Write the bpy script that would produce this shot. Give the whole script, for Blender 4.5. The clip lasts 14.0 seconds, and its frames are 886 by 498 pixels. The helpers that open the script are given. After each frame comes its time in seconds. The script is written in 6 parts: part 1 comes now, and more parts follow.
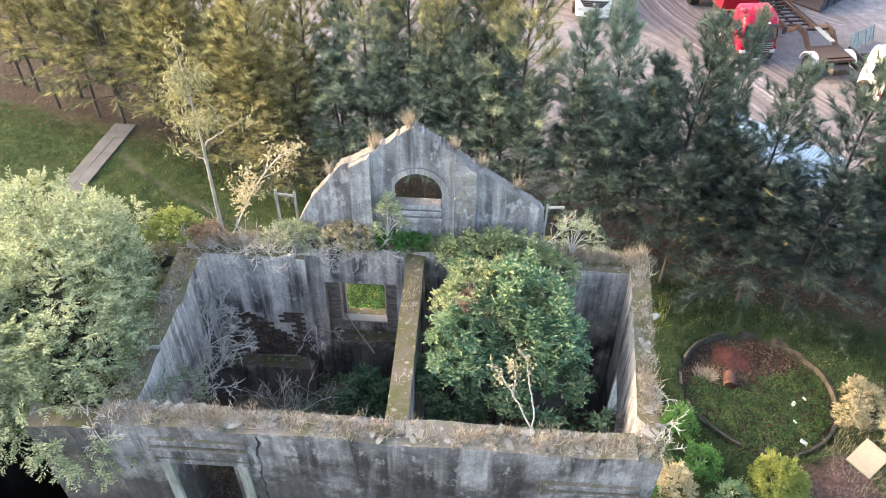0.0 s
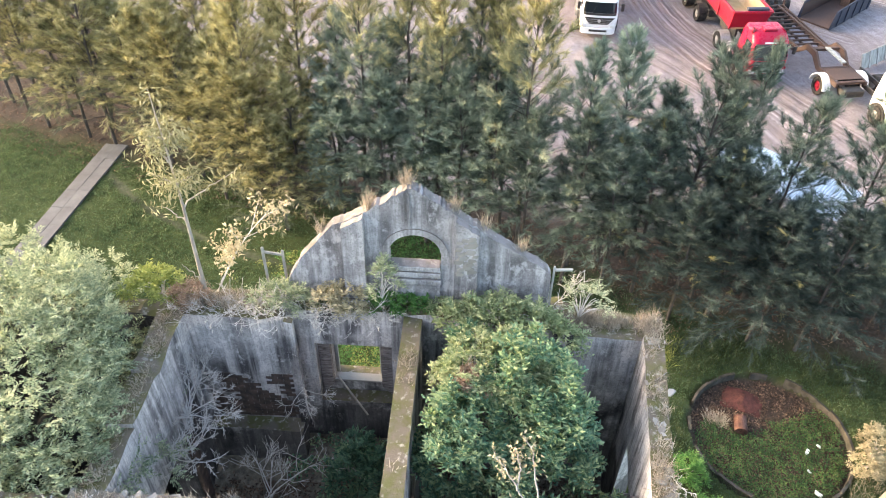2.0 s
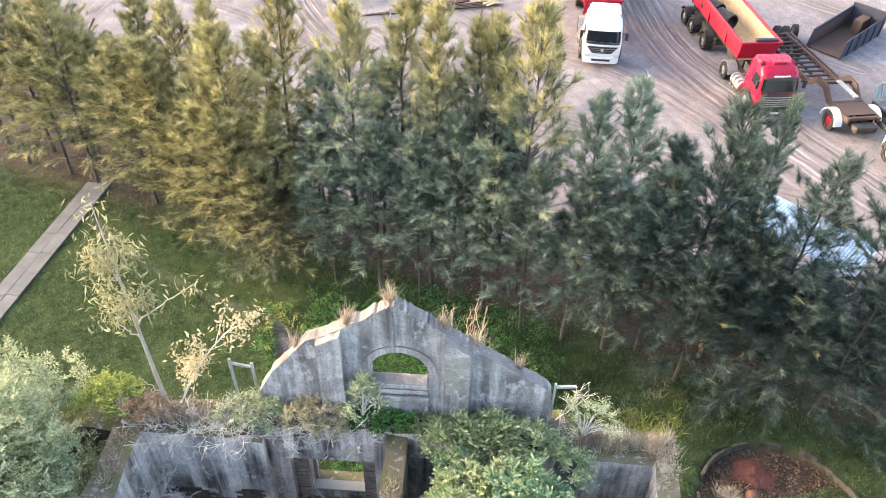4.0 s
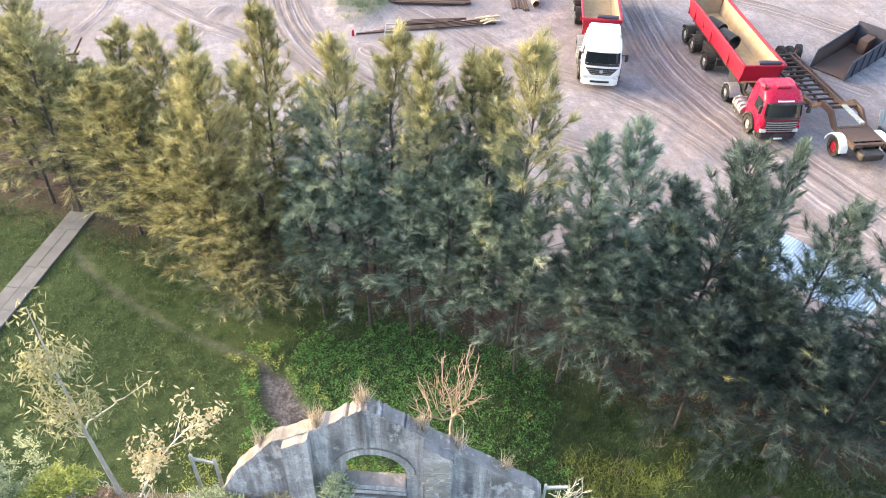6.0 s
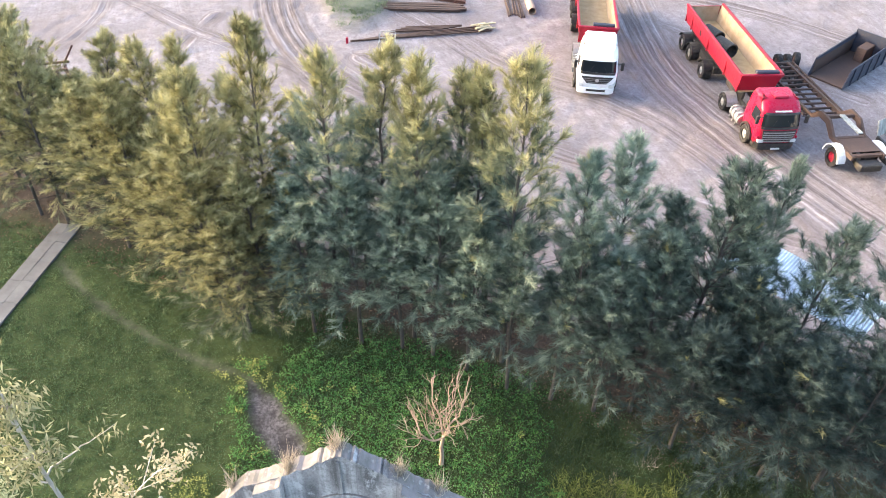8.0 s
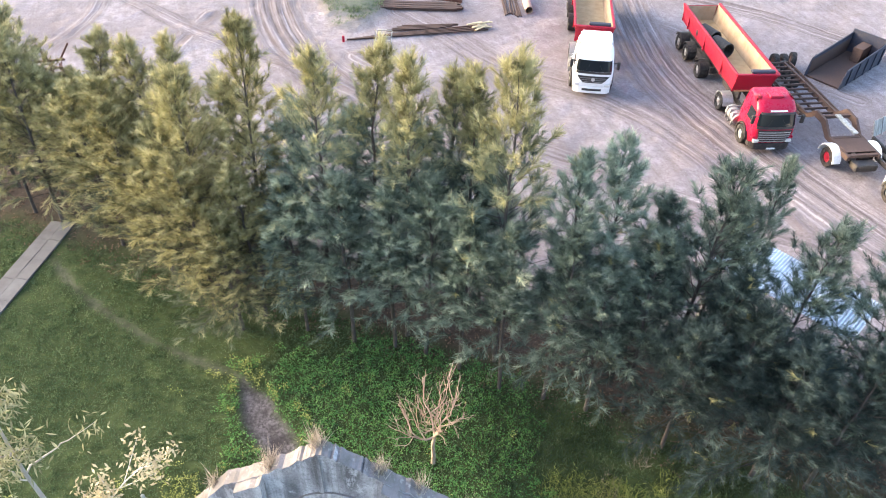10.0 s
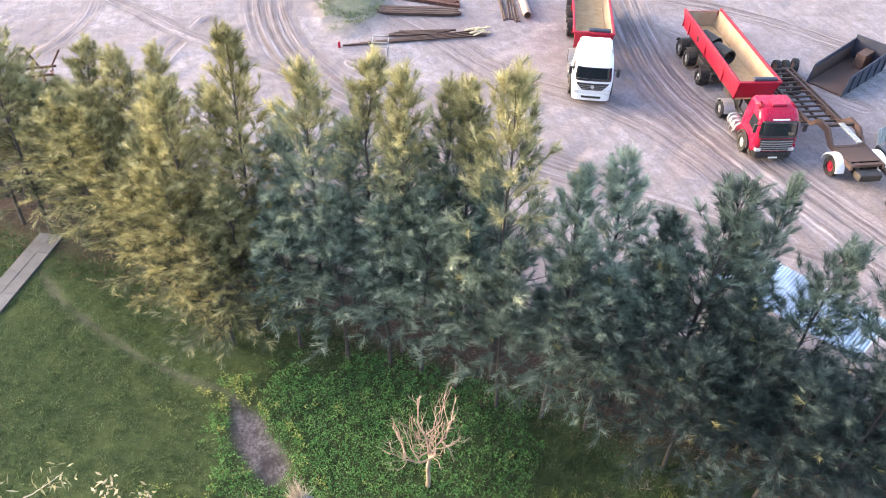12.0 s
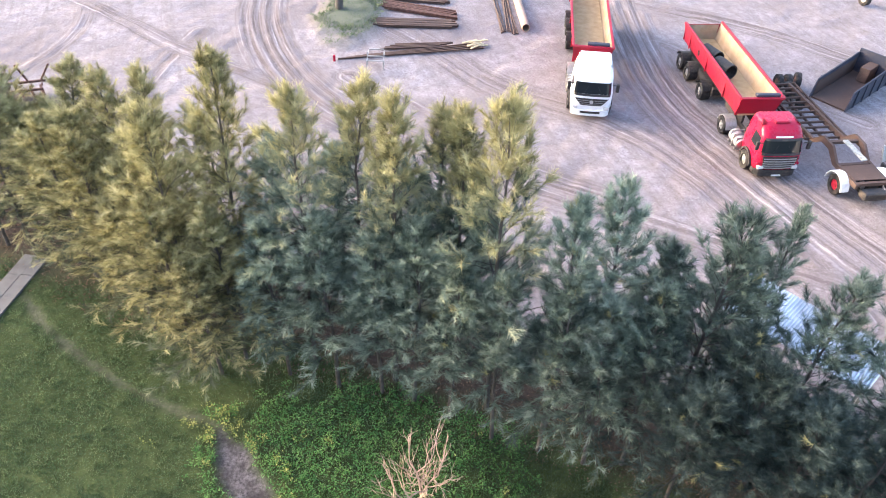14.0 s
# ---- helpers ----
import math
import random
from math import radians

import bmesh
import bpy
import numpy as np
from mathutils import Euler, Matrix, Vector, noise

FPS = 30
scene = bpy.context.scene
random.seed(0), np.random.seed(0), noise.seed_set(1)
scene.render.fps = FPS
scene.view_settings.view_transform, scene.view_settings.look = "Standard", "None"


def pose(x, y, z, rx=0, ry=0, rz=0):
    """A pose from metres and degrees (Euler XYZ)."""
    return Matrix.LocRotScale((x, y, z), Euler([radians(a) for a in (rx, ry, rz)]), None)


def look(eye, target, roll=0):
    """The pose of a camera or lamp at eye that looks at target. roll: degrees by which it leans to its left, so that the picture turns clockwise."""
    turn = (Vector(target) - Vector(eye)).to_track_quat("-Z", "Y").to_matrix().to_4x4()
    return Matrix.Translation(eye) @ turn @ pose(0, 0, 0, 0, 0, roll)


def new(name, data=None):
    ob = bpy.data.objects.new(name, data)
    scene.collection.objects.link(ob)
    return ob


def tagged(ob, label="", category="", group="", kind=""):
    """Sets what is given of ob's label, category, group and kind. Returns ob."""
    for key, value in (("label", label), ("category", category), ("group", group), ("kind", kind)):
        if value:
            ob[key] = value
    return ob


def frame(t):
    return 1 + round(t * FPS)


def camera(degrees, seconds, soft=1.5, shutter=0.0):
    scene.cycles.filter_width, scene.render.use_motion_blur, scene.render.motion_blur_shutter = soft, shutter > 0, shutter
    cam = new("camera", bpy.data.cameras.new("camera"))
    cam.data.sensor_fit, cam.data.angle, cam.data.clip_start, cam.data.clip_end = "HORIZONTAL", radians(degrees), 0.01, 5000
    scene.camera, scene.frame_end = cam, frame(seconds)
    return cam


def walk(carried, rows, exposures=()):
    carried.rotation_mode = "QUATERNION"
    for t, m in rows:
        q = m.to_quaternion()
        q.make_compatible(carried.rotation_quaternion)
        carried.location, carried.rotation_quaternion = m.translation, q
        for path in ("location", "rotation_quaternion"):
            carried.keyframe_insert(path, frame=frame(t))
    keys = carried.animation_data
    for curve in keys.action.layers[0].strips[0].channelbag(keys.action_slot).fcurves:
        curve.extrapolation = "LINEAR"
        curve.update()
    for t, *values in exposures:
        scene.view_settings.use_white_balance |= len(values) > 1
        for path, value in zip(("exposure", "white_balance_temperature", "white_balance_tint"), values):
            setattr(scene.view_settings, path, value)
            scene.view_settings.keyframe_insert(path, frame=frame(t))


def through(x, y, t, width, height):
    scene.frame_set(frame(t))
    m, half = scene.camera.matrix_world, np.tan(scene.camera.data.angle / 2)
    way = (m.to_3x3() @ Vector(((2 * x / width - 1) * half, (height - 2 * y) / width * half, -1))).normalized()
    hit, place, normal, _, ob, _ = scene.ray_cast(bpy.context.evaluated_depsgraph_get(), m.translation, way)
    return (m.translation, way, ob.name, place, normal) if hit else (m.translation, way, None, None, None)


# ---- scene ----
cam = camera(61.4, 14.0, 1.0)
PATH = [
    (0, (1.025, 3.31, 20.894), (0.956, 4.793, 19.553), 1.0),
    (0.5, (0.997, 3.509, 20.923), (0.929, 4.99, 19.581), 1.1),
    (1, (0.975, 3.873, 20.955), (0.906, 5.356, 19.615), 1.2),
    (1.5, (0.959, 4.346, 21.0), (0.889, 5.83, 19.66), 1.3),
    (2, (0.941, 4.936, 21.076), (0.872, 6.421, 19.738), 1.4),
    (2.5, (0.948, 5.53, 21.154), (0.878, 7.016, 19.818), 1.4),
    (3, (0.973, 6.179, 21.255), (0.902, 7.667, 19.92), 1.5),
    (3.2, (0.978, 6.435, 21.289), (0.907, 7.924, 19.955), 1.5),
    (5.3, (1.079, 8.604, 21.747), (1.009, 10.098, 20.419), 1.8),
    (5.5, (1.138, 8.774, 21.752), (1.066, 10.268, 20.425), 1.6),
    (6, (1.189, 9.074, 21.795), (1.117, 10.57, 20.469), 1.7),
    (6.5, (1.237, 9.309, 21.813), (1.166, 10.805, 20.489), 1.7),
    (7, (1.292, 9.515, 21.844), (1.222, 11.012, 20.52), 1.8),
    (7.5, (1.354, 9.659, 21.86), (1.284, 11.157, 20.537), 1.8),
    (8, (1.427, 9.773, 21.887), (1.357, 11.271, 20.564), 1.8),
    (10.5, (1.715, 9.823, 21.837), (1.646, 11.32, 20.512), 2.0),
    (11, (1.73, 9.997, 21.816), (1.662, 11.494, 20.491), 2.0),
    (11.5, (1.739, 10.277, 21.819), (1.672, 11.774, 20.494), 2.0),
    (12, (1.757, 10.646, 21.831), (1.689, 12.144, 20.507), 2.0),
    (12.5, (1.776, 11.026, 21.841), (1.707, 12.525, 20.518), 2.1),
    (13, (1.791, 11.441, 21.846), (1.722, 12.941, 20.525), 2.1),
    (13.5, (1.81, 11.76, 21.843), (1.741, 13.265, 20.528), 2.0),
    (14, (1.92, 11.794, 21.849), (1.85, 13.3, 20.534), 2.0),
]
# the clip's camera turns its picture a little bluer on the way
BALANCE = [(0, 2.72, 7050, 10), (2, 2.82, 7100, 11), (3, 2.84, 7050, 11), (6, 2.78, 6750, 9), (8, 2.72, 6500, 9), (11, 2.68, 6350, 13), (14, 2.76, 6300, 15)]
walk(cam, [(t, look(eye, target, roll)) for t, eye, target, roll in PATH], BALANCE)

# ---- world, sun and exposure ----
SUN_WAY = Vector((0.96, -0.24, -0.10))
world = bpy.data.worlds.new("world")
scene.world = world
world.use_nodes = True
wn = world.node_tree.nodes
sky = wn.new("ShaderNodeTexSky")
sky.sky_type, sky.sun_disc = "NISHITA", False
sky.sun_elevation, sky.sun_rotation = radians(20), radians(284)
sky.dust_density, sky.ozone_density = 3.6, 1.0
wn["Background"].inputs["Strength"].default_value = 0.15
world.node_tree.links.new(sky.outputs[0], wn["Background"].inputs["Color"])
sun = new("sun", bpy.data.lights.new("sun", "SUN"))
sun.data.energy, sun.data.angle, sun.data.color = 0.85, radians(8.0), (1.0, 0.74, 0.40)
sun.matrix_world = look((0, 0, 60), Vector((0, 0, 60)) + SUN_WAY)

rng = np.random.default_rng(7)


# ---- material helpers ----
class Mat:
    """A node material under construction."""

    def __init__(self, name, rough=0.8, metal=0.0, spec=0.3):
        self.m = bpy.data.materials.new(name)
        self.m.use_nodes = True
        self.t = self.m.node_tree
        self.b = self.t.nodes["Principled BSDF"]
        self.b.inputs["Roughness"].default_value = rough
        self.b.inputs["Metallic"].default_value = metal
        self.b.inputs["Specular IOR Level"].default_value = spec
        self.co = self.n("ShaderNodeTexCoord").outputs["Object"]

    def n(self, kind):
        return self.t.nodes.new(kind)

    def put(self, socket, value):
        if isinstance(value, bpy.types.NodeSocket):
            self.t.links.new(value, socket)
        else:
            socket.default_value = value

    def world_space(self):
        self.co = self.n("ShaderNodeNewGeometry").outputs["Position"]
        return self

    def noise(self, scale, detail=4.0, rough=0.6, stretch=None, distort=0.0, turn=0.0):
        co = self.co
        if stretch:
            mp = self.n("ShaderNodeMapping")
            mp.inputs["Scale"].default_value = stretch
            if turn:
                tn = self.n("ShaderNodeMapping")
                tn.inputs["Rotation"].default_value = (0, 0, radians(turn))
                self.put(tn.inputs["Vector"], co)
                co = tn.outputs[0]
            self.put(mp.inputs["Vector"], co)
            co = mp.outputs[0]
        t = self.n("ShaderNodeTexNoise")
        t.inputs["Scale"].default_value, t.inputs["Detail"].default_value = scale, detail
        t.inputs["Roughness"].default_value, t.inputs["Distortion"].default_value = rough, distort
        self.put(t.inputs["Vector"], co)
        return t.outputs["Fac"]

    def attr(self, name):
        a = self.n("ShaderNodeAttribute")
        a.attribute_name = name
        return a.outputs["Fac"]

    def island(self):
        return self.n("ShaderNodeNewGeometry").outputs["Random Per Island"]

    def each(self):
        return self.n("ShaderNodeObjectInfo").outputs["Random"]

    def ramp(self, fac, *stops):
        r = self.n("ShaderNodeValToRGB")
        e = r.color_ramp.elements
        while len(e) < len(stops):
            e.new(0.5)
        for k, (p, c) in enumerate(stops):
            e[k].position = p
            e[k].color = (c, c, c, 1) if isinstance(c, (int, float)) else (*c, 1)
        self.put(r.inputs[0], fac)
        return r.outputs[0]

    def mix(self, fac, a, b, kind="MIX"):
        x = self.n("ShaderNodeMix")
        x.data_type, x.blend_type = "RGBA", kind
        self.put(x.inputs[0], fac)
        for s, v in ((x.inputs[6], a), (x.inputs[7], b)):
            self.put(s, (*v, 1) if isinstance(v, tuple) and len(v) == 3 else v)
        return x.outputs[2]

    def math(self, kind, a, b=0.0, clamp=False):
        x = self.n("ShaderNodeMath")
        x.operation, x.use_clamp = kind, clamp
        self.put(x.inputs[0], a)
        self.put(x.inputs[1], b)
        return x.outputs[0]

    def color(self, v):
        self.put(self.b.inputs["Base Color"], (*v, 1) if isinstance(v, tuple) else v)
        return self

    def rough(self, v):
        self.put(self.b.inputs["Roughness"], v)
        return self

    def bump(self, height, strength=0.5, distance=0.02):
        x = self.n("ShaderNodeBump")
        x.inputs["Strength"].default_value, x.inputs["Distance"].default_value = strength, distance
        self.put(x.inputs["Height"], height)
        self.put(self.b.inputs["Normal"], x.outputs[0])
        return self

    def leafy(self, amount=0.35):
        """Let light pass through thin leaves."""
        out = self.t.nodes["Material Output"]
        tr, mx = self.n("ShaderNodeBsdfTranslucent"), self.n("ShaderNodeMixShader")
        mx.inputs[0].default_value = amount
        link = self.b.inputs["Base Color"].links
        if link:
            self.put(tr.inputs["Color"], link[0].from_socket)
        else:
            tr.inputs["Color"].default_value = self.b.inputs["Base Color"].default_value
        self.put(mx.inputs[1], self.b.outputs[0])
        self.put(mx.inputs[2], tr.outputs[0])
        self.put(out.inputs["Surface"], mx.outputs[0])
        return self


def leaf_mat(name, dark, mid, light, patch=0.35, through=0.35, rough=0.55):
    """Foliage: colour varies from leaf to leaf, in patches and from plant to plant."""
    k = Mat(name, rough, 0, 0.3).world_space()
    f = k.math("ADD", k.math("MULTIPLY", k.island(), 0.45), k.math("MULTIPLY", k.noise(patch * 2, 3), 0.75))
    f = k.math("ADD", f, k.math("MULTIPLY", k.each(), 0.2))
    k.color(k.ramp(f, (0.38, dark), (0.68, mid), (0.98, light)))
    return k.leafy(through).m


def wood_mat(name, a, b):
    k = Mat(name, 0.85)
    f = k.noise(6, 5, 0.65, (1, 1, 0.25))
    return k.color(k.ramp(f, (0.3, a), (0.7, b))).bump(k.noise(30, 4, 0.6, (1, 1, 0.2)), 0.6, 0.02).m


def paint_mat(name, c, rough=0.35, dirt=(0.12, 0.085, 0.07), amount=0.35, metal=0.0):
    """Painted sheet metal with road dust and scuffs."""
    k = Mat(name, rough, metal, 0.3)
    d = k.ramp(k.math("MULTIPLY", k.noise(1.6, 5), k.noise(9, 4)), (0.2, 0.0), (0.45, amount))
    k.color(k.mix(d, c, dirt))
    k.rough(k.math("ADD", k.math("MULTIPLY", d, 0.8), rough))
    return k.m


# ---- mesh helpers ----
def raw_mesh(name, verts, faces, mats, index=None, smooth=False):
    """A mesh from arrays of corners and of faces that all have the same number of corners."""
    verts, faces = np.asarray(verts, np.float32), np.asarray(faces, np.int32)
    me = bpy.data.meshes.new(name)
    k = faces.shape[1]
    me.vertices.add(len(verts))
    me.vertices.foreach_set("co", verts.ravel())
    me.loops.add(faces.size)
    me.loops.foreach_set("vertex_index", faces.ravel())
    me.polygons.add(len(faces))
    me.polygons.foreach_set("loop_start", np.arange(0, faces.size, k, dtype=np.int32))
    me.polygons.foreach_set("loop_total", np.full(len(faces), k, np.int32))
    if index is not None:
        me.polygons.foreach_set("material_index", np.asarray(index, np.int32))
    me.polygons.foreach_set("use_smooth", np.full(len(faces), smooth))
    for m in mats if isinstance(mats, (list, tuple)) else (mats,):
        me.materials.append(m)
    me.update(calc_edges=True)
    return me


def part(name, bm, material, parent, label=""):
    """Links a bmesh as one mesh object under a thing or a part."""
    me = bpy.data.meshes.new(name)
    bm.to_mesh(me)
    bm.free()
    for m in material if isinstance(material, (list, tuple)) else (material,):
        me.materials.append(m)
    ob = new(name, me)
    ob.parent = parent
    if label:
        ob["label"] = label
    return ob


def child(name, me, parent, m=None, label=""):
    ob = new(name, me)
    ob.parent = parent
    if m is not None:
        ob.matrix_basis = m
    if label:
        ob["label"] = label
    return ob


def thing(name, label, category, m=None, group="", kind=""):
    ob = new(name)
    if m is not None:
        ob.matrix_basis = m
    return tagged(ob, label, category, group, kind)


def box(bm, x0, x1, y0, y1, z0, z1, bevel=0.0, m=None):
    vs = [bm.verts.new((x, y, z)) for x in (x0, x1) for y in (y0, y1) for z in (z0, z1)]
    fs = [bm.faces.new([vs[i] for i in q]) for q in ((0, 1, 3, 2), (4, 6, 7, 5), (0, 4, 5, 1), (2, 3, 7, 6), (0, 2, 6, 4), (1, 5, 7, 3))]
    if m is not None:
        bmesh.ops.transform(bm, matrix=m, verts=vs)
    if bevel:
        bmesh.ops.bevel(bm, geom=list({e for f in fs for e in f.edges}), offset=bevel, segments=2, affect="EDGES", profile=0.6)
    return vs


def cyl(bm, r, x0, x1, seg=18, m=None, r2=None, caps=True):
    """A cylinder along x from x0 to x1."""
    g = bmesh.ops.create_cone(bm, cap_ends=caps, segments=seg, radius1=r, radius2=r if r2 is None else r2, depth=x1 - x0,
                              matrix=(m or Matrix()) @ Matrix.Translation(((x0 + x1) / 2, 0, 0)) @ pose(0, 0, 0, 0, 90, 0))
    return g["verts"]


def prism(bm, pts, y0, y1, m=None, bevel=0.0):
    """A flat outline of (x, z) corners, pushed from y0 to y1."""
    a = [bm.verts.new((x, y0, z)) for x, z in pts]
    b = [bm.verts.new((x, y1, z)) for x, z in pts]
    fs = [bm.faces.new(a), bm.faces.new(b[::-1])]
    n = len(pts)
    fs += [bm.faces.new((a[i], b[i], b[(i + 1) % n], a[(i + 1) % n])) for i in range(n)]
    if m is not None:
        bmesh.ops.transform(bm, matrix=m, verts=a + b)
    if bevel:
        bmesh.ops.bevel(bm, geom=list({e for f in fs for e in f.edges}), offset=bevel, segments=2, affect="EDGES")
    bmesh.ops.recalc_face_normals(bm, faces=bm.faces[:])
    return a + b


def tube_arrays(points, radii, seg=6):
    """Corners and quads of a bent tapering tube."""
    p = np.asarray(points, float)
    d = np.gradient(p, axis=0)
    d /= np.linalg.norm(d, axis=1, keepdims=True) + 1e-9
    ref = np.where(np.abs(d[:, 2:3]) > 0.9, [[1.0, 0, 0]], [[0, 0, 1.0]])
    s = np.cross(d, ref)
    s /= np.linalg.norm(s, axis=1, keepdims=True) + 1e-9
    u = np.cross(s, d)
    a = np.linspace(0, 2 * np.pi, seg, endpoint=False)
    v = p[:, None] + np.asarray(radii)[:, None, None] * (np.cos(a)[None, :, None] * s[:, None] + np.sin(a)[None, :, None] * u[:, None])
    i = np.arange(len(p) - 1)[:, None] * seg
    j = np.arange(seg)[None]
    k = (j + 1) % seg
    f = np.stack([i + j, i + k, i + seg + k, i + seg + j], -1).reshape(-1, 4)
    return v.reshape(-1, 3), f


def join_arrays(parts):
    """Joins several (corners, faces)."""
    vs, fs, n = [], [], 0
    for v, f in parts:
        vs.append(v)
        fs.append(np.asarray(f) + n)
        n += len(v)
    return np.concatenate(vs), np.concatenate(fs)


def unit(v):
    return v / (np.linalg.norm(v, axis=-1, keepdims=True) + 1e-9)


def needles(base, way, length, width, r, out=None):
    """One thin triangle for each needle; it faces outwards where out is given."""
    side = unit(np.cross(way, unit(r.normal(size=way.shape)) if out is None else out + r.normal(0, 0.6, way.shape)))
    w = np.broadcast_to(np.asarray(width, float).reshape(-1, 1), (len(base), 1)) / 2
    ln = np.broadcast_to(np.asarray(length, float).reshape(-1, 1), (len(base), 1))
    v = np.stack([base - side * w, base + side * w, base + way * ln], 1).reshape(-1, 3)
    return v, np.arange(len(v)).reshape(-1, 3)


def leaves(base, way, length, width, r, lift=None):
    """A pointed leaf of two bent triangles for each base."""
    nrm = unit(r.normal(size=way.shape) + (np.array([0, 0, 1.2]) if lift is None else lift))
    side = unit(np.cross(way, nrm))
    up = np.cross(side, way)
    ln = np.broadcast_to(np.asarray(length, float).reshape(-1, 1), (len(base), 1))
    w = np.broadcast_to(np.asarray(width, float).reshape(-1, 1), (len(base), 1)) / 2
    mid = base + way * ln * 0.45
    v = np.stack([base, mid - side * w + up * w * 0.5, base + way * ln, mid + side * w + up * w * 0.5], 1).reshape(-1, 3)
    i = np.arange(len(base))[:, None] * 4
    return v, np.concatenate([i + [0, 1, 2], i + [0, 2, 3]], 1).reshape(-1, 3)


# ---- plants' materials ----
def sheoak_mat(name, dark, mid, light, gold=0.0, low=0.3, high=0.8):
    """Sheoak needles: grey-green, each plume and each tree with a tone of its own, fresh growth paler with lit tips
    painted in; gold from low to high up the tree paints in the low sun.
    """
    k = Mat(name, 0.7, 0, 0.15).world_space()
    f = k.math("ADD", k.math("MULTIPLY", k.attr("plume"), 0.42), k.math("MULTIPLY", k.noise(0.8, 4, 0.7), 0.62))
    # fresh tips paler, insides darker: plume shading is also put into the colour
    f = k.math("ADD", f, k.math("ADD", k.math("MULTIPLY", k.each(), 0.14), k.math("MULTIPLY", k.attr("tip_tone"), 0.14)))
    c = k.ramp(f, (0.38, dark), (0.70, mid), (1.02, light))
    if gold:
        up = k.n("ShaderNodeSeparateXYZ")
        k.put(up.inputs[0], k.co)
        # the low sun's gold, put into the colour by height above the ground
        sun_gold = k.math("ADD", k.math("MULTIPLY", k.attr("plume"), 0.35), k.math("MULTIPLY", k.noise(0.5, 3), 0.9))
        sun_gold = k.math("ADD", sun_gold, k.ramp(k.math("DIVIDE", up.outputs[2], 14.0), (low, 0.0), (high, 0.55)))
        sun_gold = k.math("MULTIPLY", k.ramp(sun_gold, (0.70, 0.0), (1.02, 1.0)), gold)
        c = k.mix(sun_gold, c, k.ramp(f, (0.42, (0.140, 0.130, 0.054)), (0.70, (0.39, 0.36, 0.175)), (1.0, (0.62, 0.57, 0.32))))
    k.color(c)
    return k.leafy(0.25).m


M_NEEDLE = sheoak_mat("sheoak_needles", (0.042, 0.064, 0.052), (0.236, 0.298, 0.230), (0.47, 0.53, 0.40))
# needles again, with golden low sunlight painted into tops and whole trees
M_SUNTIPS = sheoak_mat("sun_tipped_needles", (0.045, 0.067, 0.053), (0.235, 0.298, 0.232), (0.47, 0.52, 0.40), 0.95, 0.50, 0.80)
M_SUNGOLD = sheoak_mat("sunlit_gold_needles", (0.045, 0.060, 0.041), (0.195, 0.228, 0.155), (0.40, 0.42, 0.28), 0.9, 0.0, 0.45)
# two darker copies of the needles: half and deep shade put into the colour
M_HALFSHADE = sheoak_mat("half_shaded_needles", (0.028, 0.044, 0.037), (0.140, 0.186, 0.148), (0.31, 0.365, 0.29))
M_SHADED = sheoak_mat("shaded_needles", (0.018, 0.030, 0.027), (0.066, 0.094, 0.083), (0.160, 0.198, 0.165))
# single plumes coloured as if the sun caught them
M_SUNTUFT = leaf_mat("sunlit_plumes", (0.22, 0.21, 0.09), (0.35, 0.33, 0.155), (0.47, 0.44, 0.23), 1.5, 0.45)
M_BARK = wood_mat("grey_bark", (0.045, 0.040, 0.037), (0.11, 0.098, 0.09))
M_SAGE = leaf_mat("sage_leaves", (0.150, 0.200, 0.125), (0.405, 0.455, 0.290), (0.64, 0.645, 0.425), 0.5, 0.4)
M_GREEN = leaf_mat("broad_leaves", (0.036, 0.092, 0.058), (0.118, 0.232, 0.142), (0.37, 0.44, 0.23), 0.7, 0.35, 0.4)
M_GRASS = leaf_mat("grass_blades", (0.037, 0.073, 0.030), (0.078, 0.132, 0.054), (0.172, 0.212, 0.104), 0.9, 0.35)
M_DULL = leaf_mat("dull_grass", (0.045, 0.078, 0.038), (0.092, 0.138, 0.068), (0.19, 0.215, 0.13), 1.2, 0.35)
# darker copy of the lawn grass colour: shade by the right-hand trees painted in
M_SHADEGRASS = leaf_mat("shade_dark_grass", (0.014, 0.034, 0.016), (0.034, 0.066, 0.029), (0.085, 0.105, 0.055), 0.9, 0.3)
M_HERB = leaf_mat("herb_leaves", (0.046, 0.140, 0.044), (0.104, 0.250, 0.070), (0.215, 0.36, 0.11), 0.6, 0.35)
M_PIT = leaf_mat("creeping_herb_leaves", (0.022, 0.055, 0.022), (0.058, 0.120, 0.042), (0.16, 0.22, 0.075), 1.2, 0.3)
M_STRAW = leaf_mat("dry_straw", (0.19, 0.155, 0.118), (0.36, 0.30, 0.235), (0.56, 0.49, 0.40), 1.5, 0.25, 0.8)
M_TAN = leaf_mat("withered_leaves", (0.28, 0.245, 0.15), (0.46, 0.40, 0.255), (0.64, 0.57, 0.40), 1.5, 0.3)
M_YELLOW = leaf_mat("yellow_leaves", (0.14, 0.185, 0.048), (0.27, 0.315, 0.086), (0.43, 0.44, 0.15), 1.0, 0.35)
M_TWIG = wood_mat("bare_twigs", (0.42, 0.39, 0.36), (0.70, 0.66, 0.62))
M_PALE = wood_mat("pale_bark", (0.24, 0.21, 0.18), (0.45, 0.42, 0.375))
M_DEADWOOD = wood_mat("orange_dead_wood", (0.25, 0.185, 0.14), (0.48, 0.37, 0.29))
M_LIME = leaf_mat("pale_green_leaves", (0.17, 0.23, 0.115), (0.36, 0.41, 0.225), (0.55, 0.56, 0.35), 0.9, 0.4)
